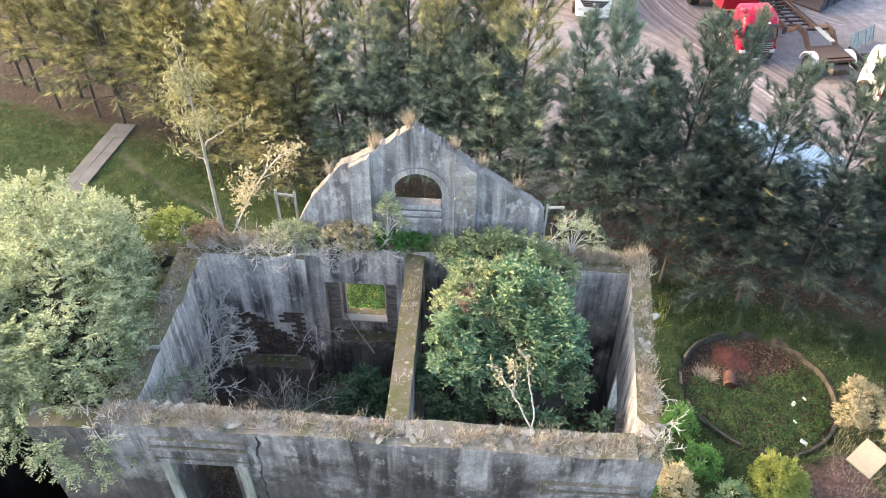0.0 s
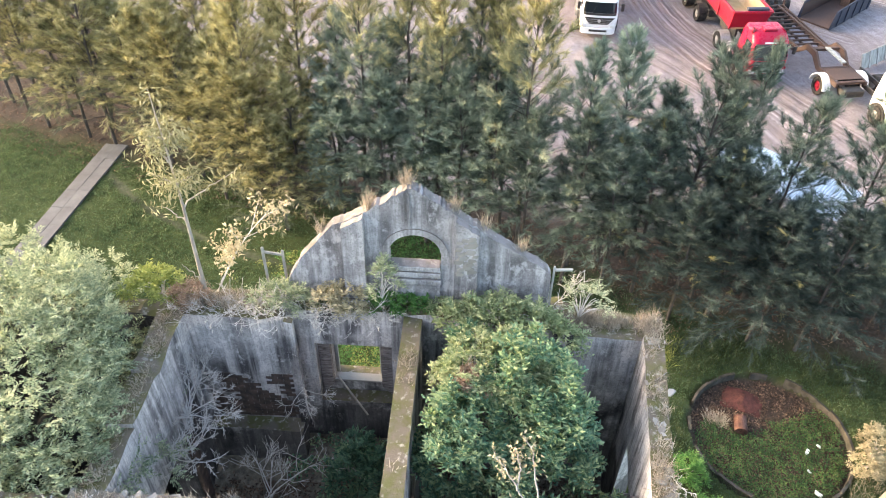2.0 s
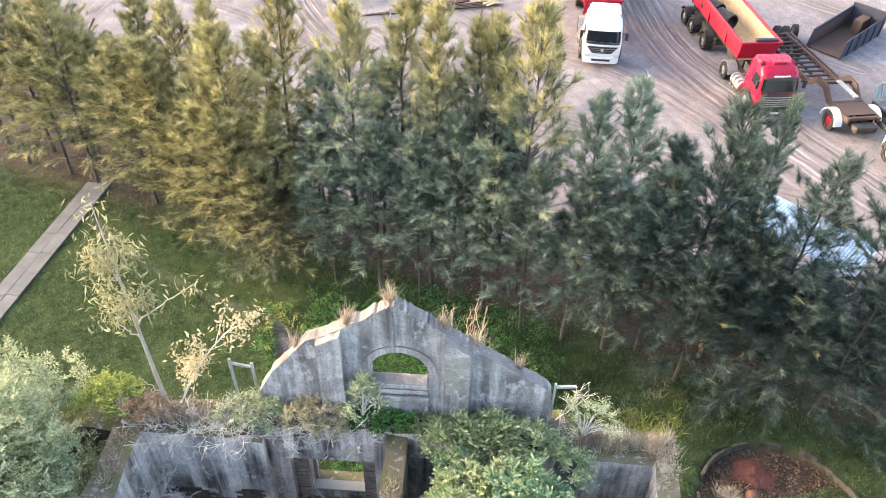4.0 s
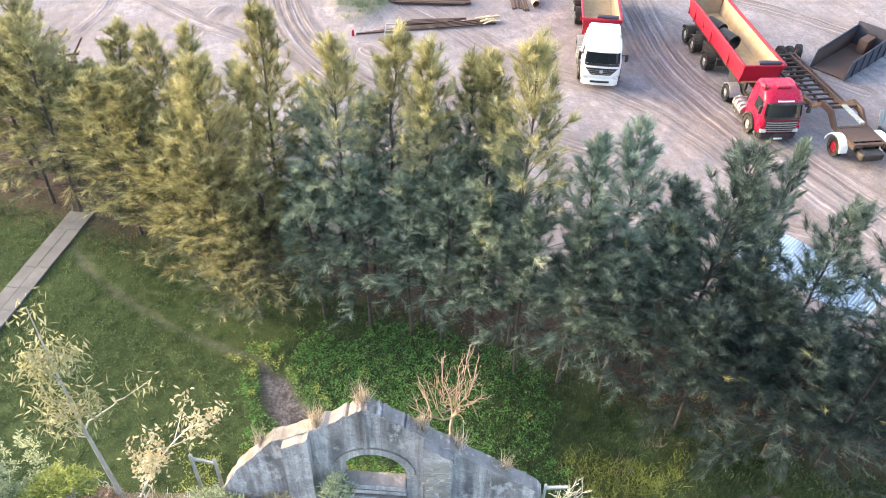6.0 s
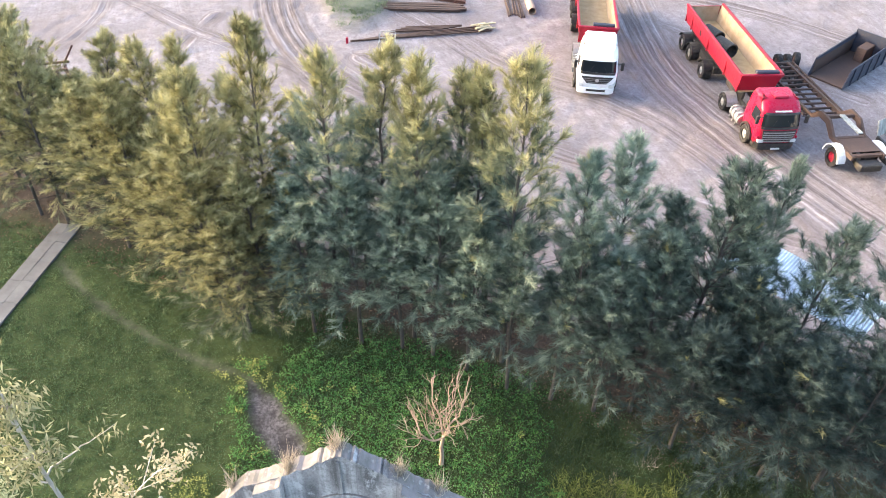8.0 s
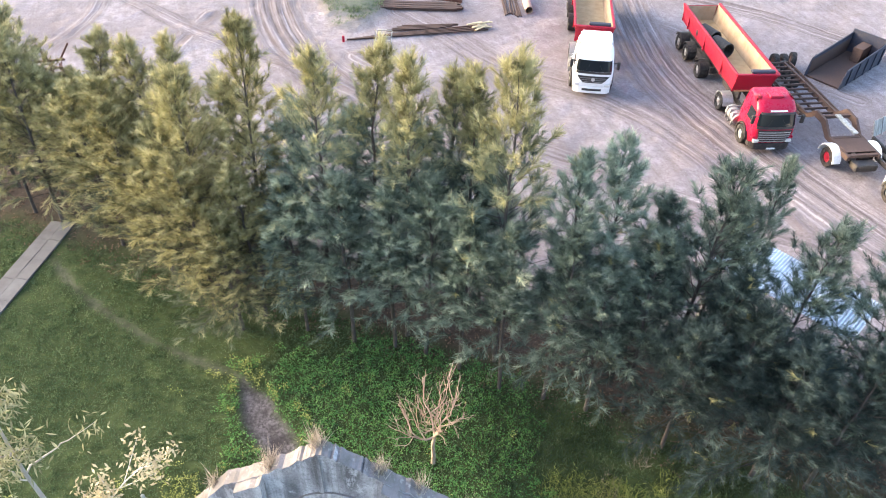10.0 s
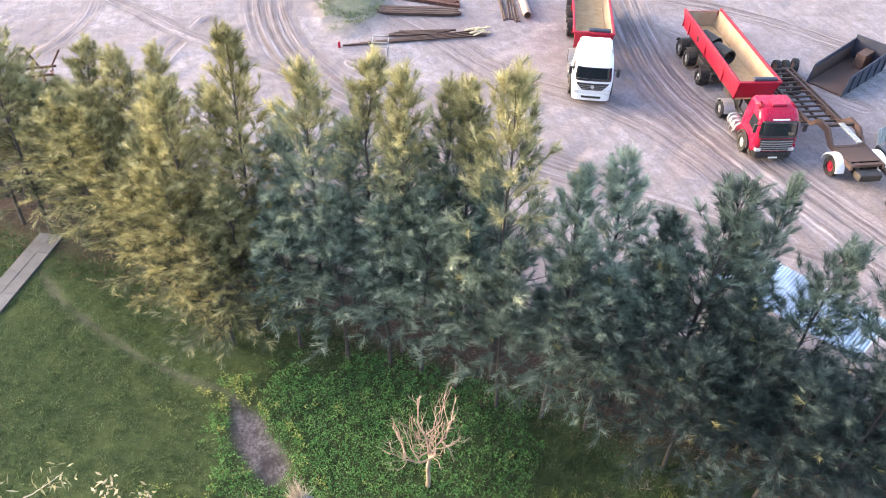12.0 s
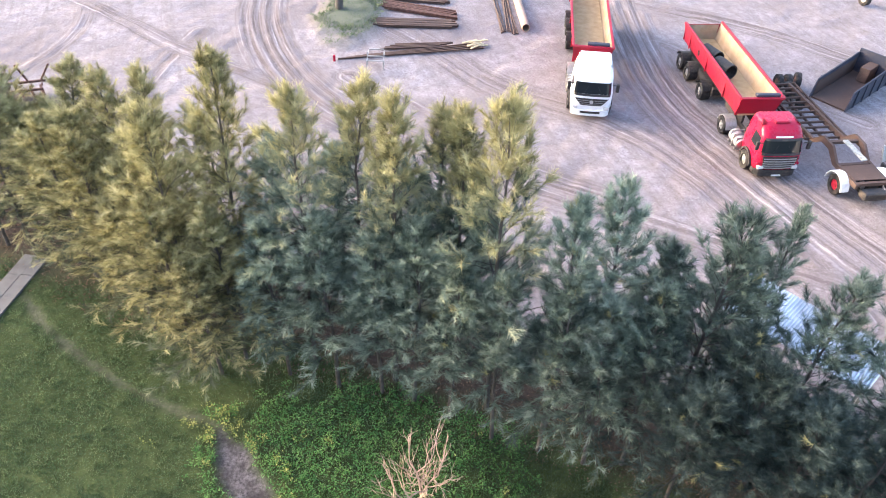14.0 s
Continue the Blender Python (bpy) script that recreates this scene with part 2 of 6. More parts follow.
M_ORANGE = leaf_mat("orange_dead_leaves", (0.17, 0.11, 0.08), (0.34, 0.23, 0.16), (0.50, 0.37, 0.27), 1.5, 0.3)
M_LITTER = leaf_mat("fallen_leaves", (0.045, 0.030, 0.024), (0.11, 0.068, 0.048), (0.24, 0.16, 0.11), 1.2, 0.1, 0.8)

# ---- ground ----
def edge(x, y):
    """Metres past the front of the row of trees."""
    return y + 0.30 * x - 28.6


def near_line(x, y, pts):
    """Distance to a line of points."""
    d = np.full(np.shape(x), 1e9)
    for (ax, ay), (bx, by) in zip(pts[:-1], pts[1:]):
        t = np.clip(((x - ax) * (bx - ax) + (y - ay) * (by - ay)) / ((bx - ax) ** 2 + (by - ay) ** 2), 0, 1)
        d = np.minimum(d, np.hypot(x - ax - t * (bx - ax), y - ay - t * (by - ay)))
    return d


def soft(d, inner, outer):
    return np.clip((outer - d) / (outer - inner), 0, 1)


def rough2(x, y, s, seed):
    """Smooth random relief between about -1 and 1."""
    r = np.random.default_rng(seed)
    out = 0
    for k in range(5):
        a, p = r.uniform(0, 2 * np.pi, 2)
        f = s * 1.7 ** k
        out = out + np.sin(f * (x * np.cos(a) + y * np.sin(a)) + p + 1.3 * np.sin(f * 0.6 * (y * np.cos(a) - x * np.sin(a)) + 2 * p)) / 1.35 ** k
    return out / 3.2


TRAIL = [(-16.5, 32.6), (-14.2, 30.5), (-12.2, 29.2), (-10.0, 28.0), (-7.7, 27.1), (-6.8, 26.85), (-6.3, 26.6)]
BARE = [(-6.3, 26.7), (-5.5, 25.6), (-4.9, 24.6), (-4.3, 23.8)]


def worn_spot(x, y):
    """Metres outside the edge of the bare patch at the trail's end."""
    return near_line(x, y, BARE) - np.interp(y, (23.6, 24.6, 25.6, 26.7), (0.50, 0.64, 0.50, 0.08)) + 0.16 * rough2(x, y, 2.6, 4)


# wheel tracks across the yard: middle line and half width
TRACKS = [
    ([(-14.6, 70), (-13.8, 61.5), (-12.6, 57.5), (-10.8, 53.6), (-8.3, 50), (-5.5, 47.2), (0, 44.5), (8, 41)], 2.0),
    ([(-30, 63), (-23.5, 59), (-17.6, 54.6), (-13.4, 52.4), (-10.3, 50.8), (-6.3, 47.5), (-1, 44.6)], 0.9),
    ([(10.9, 72), (11.3, 64.8), (11.6, 59), (12.5, 51.8), (14.3, 47.6), (16.7, 43.1), (18.6, 39.8), (22, 34)], 2.5),
    ([(8, 67), (14.4, 64.6), (19.2, 62.8), (22.4, 60.9), (25.6, 58.1), (32, 52)], 1.4),
    ([(-6, 52), (-0.1, 47.1), (2.9, 44.2), (6.2, 41.4), (8.6, 40.2), (11.3, 39), (18, 36)], 1.2),
    ([(-4, 59), (-0.7, 55.8), (2.8, 51.5), (6.6, 49.8), (10, 48.2), (13.3, 44.3), (15.8, 39.5), (18, 34)], 1.6),
    ([(-17.8, 46), (-17.5, 52.8), (-16.5, 57)], 1.0),
    ([(-26, 46), (-25.1, 50.6), (-24.2, 55), (-25.2, 60), (-29, 66)], 0.8),
    ([(4, 70), (8.5, 65), (13, 59.5), (18, 55), (24, 50)], 0.9),
]


def rounded(pts, times=3):
    """Cut the corners of a line of points until it bends smoothly."""
    p = np.array(pts, float)
    for _ in range(times):
        p = np.concatenate([p[:1], np.stack([0.75 * p[:-1] + 0.25 * p[1:], 0.25 * p[:-1] + 0.75 * p[1:]], 1).reshape(-1, 2), p[-1:]])
    return p


def track_frame(x, y):
    """How strongly each spot lies in a track, how far across it and how far along it."""
    best, across, along = (np.zeros(np.shape(x)) for _ in range(3))
    for n, (pts, half) in enumerate(TRACKS):
        p = rounded(pts)
        d, c, l, run = np.full(np.shape(x), 1e9), np.zeros(np.shape(x)), np.zeros(np.shape(x)), 0.0
        for (ax, ay), (bx, by) in zip(p[:-1], p[1:]):
            ln = math.hypot(bx - ax, by - ay)
            t = np.clip(((x - ax) * (bx - ax) + (y - ay) * (by - ay)) / ln ** 2, 0, 1)
            e = np.hypot(x - ax - t * (bx - ax), y - ay - t * (by - ay))
            near = e < d
            sign = np.sign((bx - ax) * (y - ay) - (by - ay) * (x - ax))
            d, c, l = np.where(near, e, d), np.where(near, sign * e, c), np.where(near, run + t * ln, l)
            run += ln
        w = soft(d, half * 0.55, half * 1.15) * (1 - 0.05 * n)
        hit = w > best
        best, across, along = np.where(hit, w, best), np.where(hit, c + 7.3 * n, across), np.where(hit, l + 31.0 * n, along)
    return best, across, along


xs = np.concatenate([[-700, -300, -120, -60], np.arange(-36, 36.01, 0.2), [60, 120, 300, 700]])
ys = np.concatenate([[-700, -300, -100, -30, -10, 0, 5, 10], np.arange(14, 72.01, 0.2), [80, 100, 160, 400, 900]])
gx, gy = (a.ravel() for a in np.meshgrid(xs, ys))
inside = (np.abs(gx) < 36) & (gy > 13) & (gy < 72)
past = edge(gx, gy) + 0.7 * rough2(gx, gy, 0.7, 3) + 1.0 * np.clip((gx - 6) / 5, 0, 1)
yard = np.clip((past - 3.2 - 1.6 * np.clip((gx - 6) / 5, 0, 1) - 0.055 * np.clip(gx + 6, -12, 0) ** 2) / 1.6, 0, 1)
under = np.clip((past + 0.6) / 2.0, 0, 1) * (1 - yard)
rut, across, along = track_frame(gx, gy)
rut = rut * yard
mound = soft(np.hypot((gx + 7.2) / 2.6, (gy - 60.5) / 4.6) + 0.22 * rough2(gx, gy, 1.2, 9), 0.45, 1.1)
bare = np.maximum(soft(worn_spot(gx, gy), -0.15, 0.12), 0.45 * soft(near_line(gx, gy, TRAIL) + 0.12 * rough2(gx, gy, 2, 5), 0.02, 0.26))
gz = 0.05 * rough2(gx, gy, 0.5, 1) + 0.02 * rough2(gx, gy, 2.5, 2)
gz += yard * (0.05 * rough2(gx, gy, 1.6, 8) + 0.03 * rut * np.sin(across * 7.0)) + 0.35 * mound - 0.05 * bare
PIT = (11.3, 19.95)
PIT_A, PIT_B, PIT_TURN = 2.55, 2.65, radians(38)
pu = (gx - PIT[0]) * np.cos(PIT_TURN) + (gy - PIT[1]) * np.sin(PIT_TURN)
pv = -(gx - PIT[0]) * np.sin(PIT_TURN) + (gy - PIT[1]) * np.cos(PIT_TURN)
pit = np.hypot(pu / PIT_A, pv / PIT_B)
gz = np.where(pit < 1.03, -0.28 + 0.06 * rough2(gx, gy, 2.0, 6), gz) * inside
nx = len(xs)
ii = (np.arange(len(ys) - 1)[:, None] * nx + np.arange(nx - 1)[None]).ravel()
me = raw_mesh("ground", np.stack([gx, gy, gz], 1), np.stack([ii, ii + 1, ii + nx + 1, ii + nx], 1), [], smooth=True)
for key, val in (("yard", yard), ("under", under), ("rut", rut), ("across", across), ("along", along), ("bare", bare), ("mound", mound), ("pit", soft(pit, 0.98, 1.04))):
    me.attributes.new(key, "FLOAT", "POINT").data.foreach_set("value", val.astype(np.float32))
M_OLIVE = leaf_mat("olive_leaves", (0.15, 0.15, 0.08), (0.29, 0.285, 0.165), (0.46, 0.44, 0.28), 1.5, 0.4)
k = Mat("ground_soil", 0.95, 0, 0.1).world_space()
fine, mid, big = k.noise(9, 6, 0.7), k.noise(1.5, 5, 0.6), k.noise(0.16, 4)
grass_c = k.mix(k.ramp(mid, (0.35, 0), (0.65, 1)), (0.038, 0.056, 0.021), (0.068, 0.090, 0.033))
grass_c = k.mix(k.ramp(fine, (0.5, 0), (0.75, 0.5)), grass_c, (0.10, 0.085, 0.05))
litter_c = k.mix(k.ramp(fine, (0.35, 0), (0.65, 1)), (0.034, 0.026, 0.021), (0.098, 0.072, 0.056))
dirt_c = k.mix(k.ramp(mid, (0.32, 0), (0.68, 1)), (0.200, 0.177, 0.184), (0.330, 0.300, 0.314))
dirt_c = k.mix(k.ramp(big, (0.40, 0), (0.62, 0.7)), dirt_c, (0.180, 0.149, 0.148))
dirt_c = k.mix(k.ramp(k.noise(4.5, 5, 0.75), (0.56, 0), (0.70, 0.55)), dirt_c, (0.145, 0.118, 0.112))
lane = k.n("ShaderNodeCombineXYZ")
k.put(lane.inputs[0], k.math("MULTIPLY", k.attr("across"), 4.4))
k.put(lane.inputs[1], k.math("MULTIPLY", k.attr("along"), 0.10))
tread = k.n("ShaderNodeTexNoise")
tread.inputs["Scale"].default_value, tread.inputs["Detail"].default_value, tread.inputs["Roughness"].default_value = 1.0, 5, 0.62
k.put(tread.inputs["Vector"], lane.outputs[0])
streak = tread.outputs[0]
dirt_c = k.mix(k.math("MULTIPLY", k.attr("rut"), k.ramp(k.noise(0.5, 3), (0.3, 0.6), (0.55, 1.0))), dirt_c, k.ramp(streak, (0.38, (0.095, 0.074, 0.068)), (0.49, (0.165, 0.139, 0.140)), (0.58, (0.235, 0.205, 0.210)), (0.67, (0.40, 0.365, 0.375))))
faint = k.noise(1.0, 6, 0.65, (1.7, 0.09, 1), 0.3, -21)
dirt_c = k.mix(k.ramp(faint, (0.50, 0), (0.64, 0.40)), dirt_c, (0.145, 0.118, 0.112))
dirt_c = k.mix(k.ramp(fine, (0.55, 0), (0.8, 0.4)), dirt_c, (0.41, 0.385, 0.40))
clods = k.noise(5.5, 8, 0.85)
dirt_c = k.mix(k.ramp(clods, (0.50, 0), (0.60, 0.62)), dirt_c, (0.120, 0.098, 0.094))
dirt_c = k.mix(k.ramp(k.noise(12, 5, 0.8), (0.56, 0), (0.66, 0.5)), dirt_c, (0.46, 0.43, 0.44))
c = k.mix(k.attr("under"), grass_c, litter_c)
c = k.mix(k.attr("bare"), c, k.mix(k.math("MULTIPLY", k.ramp(fine, (0.35, 0), (0.65, 1)), k.ramp(mid, (0.36, 0.1), (0.60, 1.0))), (0.045, 0.039, 0.040), (0.185, 0.168, 0.172)))
c = k.mix(k.attr("yard"), c, dirt_c)
c = k.mix(k.math("MULTIPLY", k.attr("mound"), 0.8), c, k.mix(fine, (0.060, 0.085, 0.052), (0.15, 0.165, 0.115)))
c = k.mix(k.attr("pit"), c, litter_c)
k.color(c).bump(k.math("ADD", k.math("ADD", fine, k.math("MULTIPLY", k.math("MULTIPLY", streak, k.attr("rut")), 1.2)), k.math("MULTIPLY", mid, 1.5)), 0.6, 0.06)
me.materials.append(k.m)
ground = tagged(new("ground", me), "grass, leaf litter and rutted pale dirt of the yard", "ground", kind="structure")


# ---- sheoak trees ----
def sheoak(seed, h=11.0, spread=2.3, count=84, low=0.15, q=39):
    """Trunk with limbs, and a crown of feathery needle plumes with gaps between them, standing at the origin."""
    r = np.random.default_rng(seed)
    zz = np.linspace(0, h * 0.985, 14)
    wob = np.cumsum(r.normal(0, 0.06, (14, 2)), 0) * (zz / h)[:, None]
    spine = np.column_stack([wob, zz])
    wood = [tube_arrays(spine, 0.075 * (1 - zz / h) ** 0.8 + 0.012, 7)]
    bases, ways, outs, sizes, tone, tip_tone, dry = [], [], [], [], [], [], []
    for i in range(count):
        f = low + (0.985 - low) * ((i + r.uniform(0, 1)) / count) ** 0.76
        z0 = f * h
        p0 = np.array([np.interp(z0, zz, spine[:, 0]), np.interp(z0, zz, spine[:, 1]), z0])
        ln = spread * min(1.0, (f / 0.18) ** 0.4) * (1 - f) ** 0.62 * r.uniform(0.6, 1.35) + 0.18
        a = i * 2.4 + r.normal(0, 0.4)
        el = radians(8 + 58 * f + r.normal(0, 9))
        d = np.array([np.cos(a) * np.cos(el), np.sin(a) * np.cos(el), np.sin(el)])
        t = np.linspace(0, 1, 6)[:, None]
        sag = np.array([0, 0, 1.0]) * (0.32 - 0.75 * (1 - f)) * ln * 0.5
        pts = p0 + d * ln * t + sag * t ** 2 + r.normal(0, 0.05, (6, 3)) * t
        if f < 0.93:
            wood.append(tube_arrays(pts, (0.008 + 0.020 * (1 - f)) * (1 - 0.75 * t[:, 0]), 3))
        m = int(3 + ln * 3.4)
        s = np.append(r.uniform(0.20, 0.95, m - 1) ** 0.75, 1.0)
        p = np.stack([np.interp(s, t[:, 0], pts[:, c]) for c in range(3)], 1)
        tang = unit(pts[-1] - pts[3])
        side = unit(np.cross(tang, [0, 0, 1.0]))
        w = unit(tang + side * (r.choice((-1, 1), m) * r.uniform(0.1, 0.95, m))[:, None] + r.normal(0, 0.32, (m, 3)) + np.array([0, 0, 0.05 + 0.5 * f]))
        bl = r.uniform(0.28, 0.62, m) * (0.75 + 0.45 * (1 - f))
        u = r.uniform(0, 1, (m, q, 1))
        n = r.normal(0, 1, (m, q, 3))
        n = unit(n - w[:, None] * (n * w[:, None]).sum(-1, keepdims=True))
        b = p[:, None] + w[:, None] * bl[:, None, None] * u + np.array([0, 0, -0.16 * (1 - f)]) * u ** 2
        wy = unit(w[:, None] + n * r.uniform(0.35, 1.25, (m, q, 1)) * (1 - 0.25 * u) + np.array([0, 0, -0.30 * (1 - f)]) * u)
        bases.append(b.reshape(-1, 3))
        ways.append(wy.reshape(-1, 3))
        outs.append(n.reshape(-1, 3))
        sizes.append(((0.36 - 0.12 * u) * r.uniform(0.6, 1.3, (m, q, 1))).reshape(-1))
        tone.append(np.repeat(r.uniform(0, 1, m), q))
        # rises outwards along plume and branch, for the paler tips
        tip_tone.append((u[:, :, 0] * (0.3 + 0.7 * s[:, None])).reshape(-1))
        # a few whole plumes take the painted sunlit gold
        dry.append(np.repeat(r.uniform(0, 1, m) < 0.006, q).astype(int))
    b, w = np.concatenate(bases), np.concatenate(ways)
    crown = raw_mesh("crown", *needles(b, w, np.concatenate(sizes), 0.0158, r, np.concatenate(outs)), [M_NEEDLE, M_SUNTUFT], np.concatenate(dry))
    for key, val in (("plume", tone), ("tip_tone", tip_tone)):
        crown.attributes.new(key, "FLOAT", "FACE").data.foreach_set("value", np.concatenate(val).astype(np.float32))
    tv, tf = join_arrays(wood)
    return raw_mesh("trunk", tv, tf, M_BARK, smooth=True), crown


SHEOAKS = [sheoak(40 + i, 11.0, s, n, lo) for i, (s, n, lo) in enumerate(((2.5, 88, 0.20), (3.0, 92, 0.16), (2.1, 84, 0.22), (2.5, 88, 0.20), (1.7, 80, 0.22), (2.9, 92, 0.16), (2.6, 90, 0.15), (2.1, 82, 0.27), (2.4, 86, 0.26)))]
ROW = [
    (-13.4, 33.4, 8.1, 0), (-11.6, 32.4, 8.4, 3), (-11.0, 34.0, 9.8, 2), (-9.6, 33.6, 10.1, 4), (-8.4, 30.9, 10.2, 1), (-6.2, 31.2, 12.0, 2), (-3.6, 30.0, 11.6, 0),
    (-1.9, 30.6, 11.6, 3), (-0.5, 29.3, 12.0, 4), (0.85, 30.2, 11.3, 2), (1.6, 29.2, 11.8, 4), (2.9, 28.3, 12.7, 0), (5.0, 27.7, 10.1, 2), (6.3, 28.1, 10.2, 3),
    (8.9, 27.2, 10.4, 5), (10.4, 27.2, 10.7, 4), (11.8, 26.2, 9.5, 6), (14.4, 26.0, 10.4, 5), (16.6, 25.4, 10.6, 6),
    (12.2, 24.9, 6.4, 3), (15.7, 24.8, 6.6, 1), (10.0, 28.4, 8.0, 1), (18.4, 24.6, 9.4, 6), (-20.6, 35.9, 9.2, 1), (-23.5, 38.0, 10.0, 3), (-18.2, 35.2, 8.2, 0), (-19.9, 37.0, 10.0, 1), (-15.6, 37.2, 6.6, 0), (-22.4, 37.4, 11.0, 2), (-13.6, 35.6, 9.0, 3), (-16.7, 34.7, 9.5, 5),
    (-7.4, 33.6, 8.8, 3), (7.5, 26.4, 8.4, 8), (-6.2, 29.8, 7.4, 3), (-2.5, 28.8, 8.0, 8), (0.3, 28.4, 8.6, 7), (4.7, 26.7, 8.3, 8), (9.8, 26.2, 7.6, 2), (-8.1, 29.6, 7.6, 5), (-6.9, 29.0, 5.8, 1), (-10.1, 30.9, 6.4, 5), (-14.9, 34.9, 7.9, 3), (-10.2, 32.0, 7.5, 1), (7.6, 28.4, 8.4, 0), (6.2, 26.3, 7.8, 8), (3.1, 27.0, 8.1, 7), (14.8, 24.4, 7.4, 6), (16.9, 23.8, 8.0, 5), (-4.4, 29.2, 7.6, 8),
    (8.7, 25.0, 6.6, 5), (11.5, 24.1, 6.6, 6), (13.2, 23.8, 6.8, 5), (10.2, 25.2, 7.2, 1),
    (-4.9, 31.3, 9.0, 3), (-2.7, 31.6, 8.8, 0), (-0.3, 31.0, 8.6, 3), (2.2, 30.1, 9.0, 3), (-9.2, 32.3, 8.6, 0), (-12.4, 33.9, 8.4, 5), (-0.9, 28.7, 7.8, 7), (1.6, 27.8, 8.0, 8), (-17.6, 36.6, 9.4, 1),
]
for x, y, h, v in ROW:
    slim = 0.6 if (x, y) == (10.4, 27.2) else 1.0
    wide = slim + 0.02 * (h - 11) + rng.uniform(-0.05, 0.1)
    tree = thing("sheoak_tree", "tall feathery grey-green sheoak in a dense row" if x > -5 else "feathery sheoak with sunlit yellowish plumes", "tree", pose(x, y, 0, 0, 0, rng.uniform(0, 360)) @ Matrix.Diagonal((wide, wide, (h - 0.5) / 11, 1)), "row of sheoak trees")
    trunk_me, crown_me = SHEOAKS[v]
    child("trunk", trunk_me, tree)
    crown = child("crown", crown_me, tree)
    # left trees and tall tops get painted sunlight, right and front ones painted shade
    needle_copy = M_SUNGOLD if x < -5.6 else M_SUNTIPS if x < 4.0 and h > 9.5 else M_SHADED if x > 8.0 and y < 26.6 and h < 8.5 else M_HALFSHADE if x > 7.0 or x > 2.5 and y < 27.2 else None
    if needle_copy:
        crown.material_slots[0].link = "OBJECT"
        crown.material_slots[0].material = needle_copy

# ---- ruin: materials ----
def render_mat(name, pale, dark, stain=0.75, damp=2.35, mossy=1.0, speck=0.6, soil=(0.150, 0.124, 0.098), green=(0.105, 0.105, 0.044)):
    """Old lime render: blotched, streaked by rain and mould; moss and soil on level faces."""
    k = Mat(name, 0.92, 0, 0.15).world_space()
    f = k.noise(2.2, 6, 0.65)
    c = k.mix(k.ramp(f, (0.32, 0), (0.68, 1)), dark, pale)
    run = k.math("MULTIPLY", k.ramp(k.noise(1.0, 5, 0.6, (2.8, 2.8, 0.22)), (0.44, 0.0), (0.58, 1.0)), k.ramp(k.noise(0.8, 4), (0.36, 0.15), (0.58, 1.0)))
    c = k.mix(k.math("MULTIPLY", run, stain), c, (0.035, 0.032, 0.034))
    c = k.mix(k.ramp(k.noise(22, 6, 0.75), (0.48, 0), (0.68, speck)), c, (0.10, 0.095, 0.10))
    c = k.mix(k.ramp(k.noise(1.0, 5, 0.7, (13, 13, 0.8)), (0.46, 0), (0.66, 0.55)), c, (0.12, 0.115, 0.12))
    c = k.mix(k.ramp(k.noise(4.5, 6, 0.7, (1, 1, 0.6)), (0.55, 0), (0.64, 0.6)), c, pale)
    c = k.mix(k.ramp(k.noise(38, 4, 0.75), (0.54, 0), (0.70, 0.4)), c, (0.45, 0.43, 0.43))
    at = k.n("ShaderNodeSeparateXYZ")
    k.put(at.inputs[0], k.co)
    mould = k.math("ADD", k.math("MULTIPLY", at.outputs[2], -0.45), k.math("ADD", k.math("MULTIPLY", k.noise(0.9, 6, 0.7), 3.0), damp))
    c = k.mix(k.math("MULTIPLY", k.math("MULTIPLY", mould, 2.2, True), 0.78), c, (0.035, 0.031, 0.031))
    n = k.n("ShaderNodeSeparateXYZ")
    k.put(n.inputs[0], k.n("ShaderNodeNewGeometry").outputs["Normal"])
    moss = k.mix(k.ramp(k.noise(3.5, 5), (0.4, 0), (0.62, 1)), soil, green)
    moss = k.mix(k.ramp(k.noise(8, 3), (0.57, 0), (0.70, 0.7)), moss, (0.40, 0.375, 0.345))
    k.color(k.mix(k.ramp(n.outputs[2], (0.42, 0), (0.58, mossy)), c, moss))
    return k.bump(k.math("ADD", k.noise(7, 6, 0.7), k.math("MULTIPLY", k.noise(40, 3), 0.4)), 0.7, 0.04).m


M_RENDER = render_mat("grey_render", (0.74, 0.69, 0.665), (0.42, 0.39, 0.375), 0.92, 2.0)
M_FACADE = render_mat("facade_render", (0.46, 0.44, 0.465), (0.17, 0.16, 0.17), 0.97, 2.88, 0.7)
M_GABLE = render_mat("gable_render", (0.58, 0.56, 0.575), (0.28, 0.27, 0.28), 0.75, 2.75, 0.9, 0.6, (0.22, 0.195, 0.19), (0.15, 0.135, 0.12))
M_DARKR = render_mat("dark_render", (0.22, 0.20, 0.20), (0.07, 0.062, 0.062), 0.9)
k = Mat("bare_brick", 0.95, 0, 0.1).world_space()
M_BRICK = k.color(k.mix(k.ramp(k.noise(5, 5), (0.35, 0), (0.7, 1)), k.mix(k.each(), (0.10, 0.075, 0.065), (0.17, 0.12, 0.10)), (0.05, 0.043, 0.042))).bump(k.noise(30, 4), 0.5, 0.02).m
k = Mat("broken_lath", 0.95, 0, 0.1).world_space()
M_LATH = k.color(k.ramp(k.noise(5, 5, 0.7, (1, 1, 6)), (0.35, (0.09, 0.075, 0.07)), (0.65, (0.34, 0.30, 0.285)))).bump(k.noise(6, 5, 0.7, (1, 1, 8)), 0.8, 0.03).m
k = Mat("pale_stone", 0.9).world_space()
M_STONE = k.color(k.mix(k.noise(6, 5), k.mix(k.each(), (0.16, 0.145, 0.13), (0.38, 0.365, 0.34)), (0.24, 0.225, 0.205))).bump(k.noise(20, 4), 0.5, 0.02).m
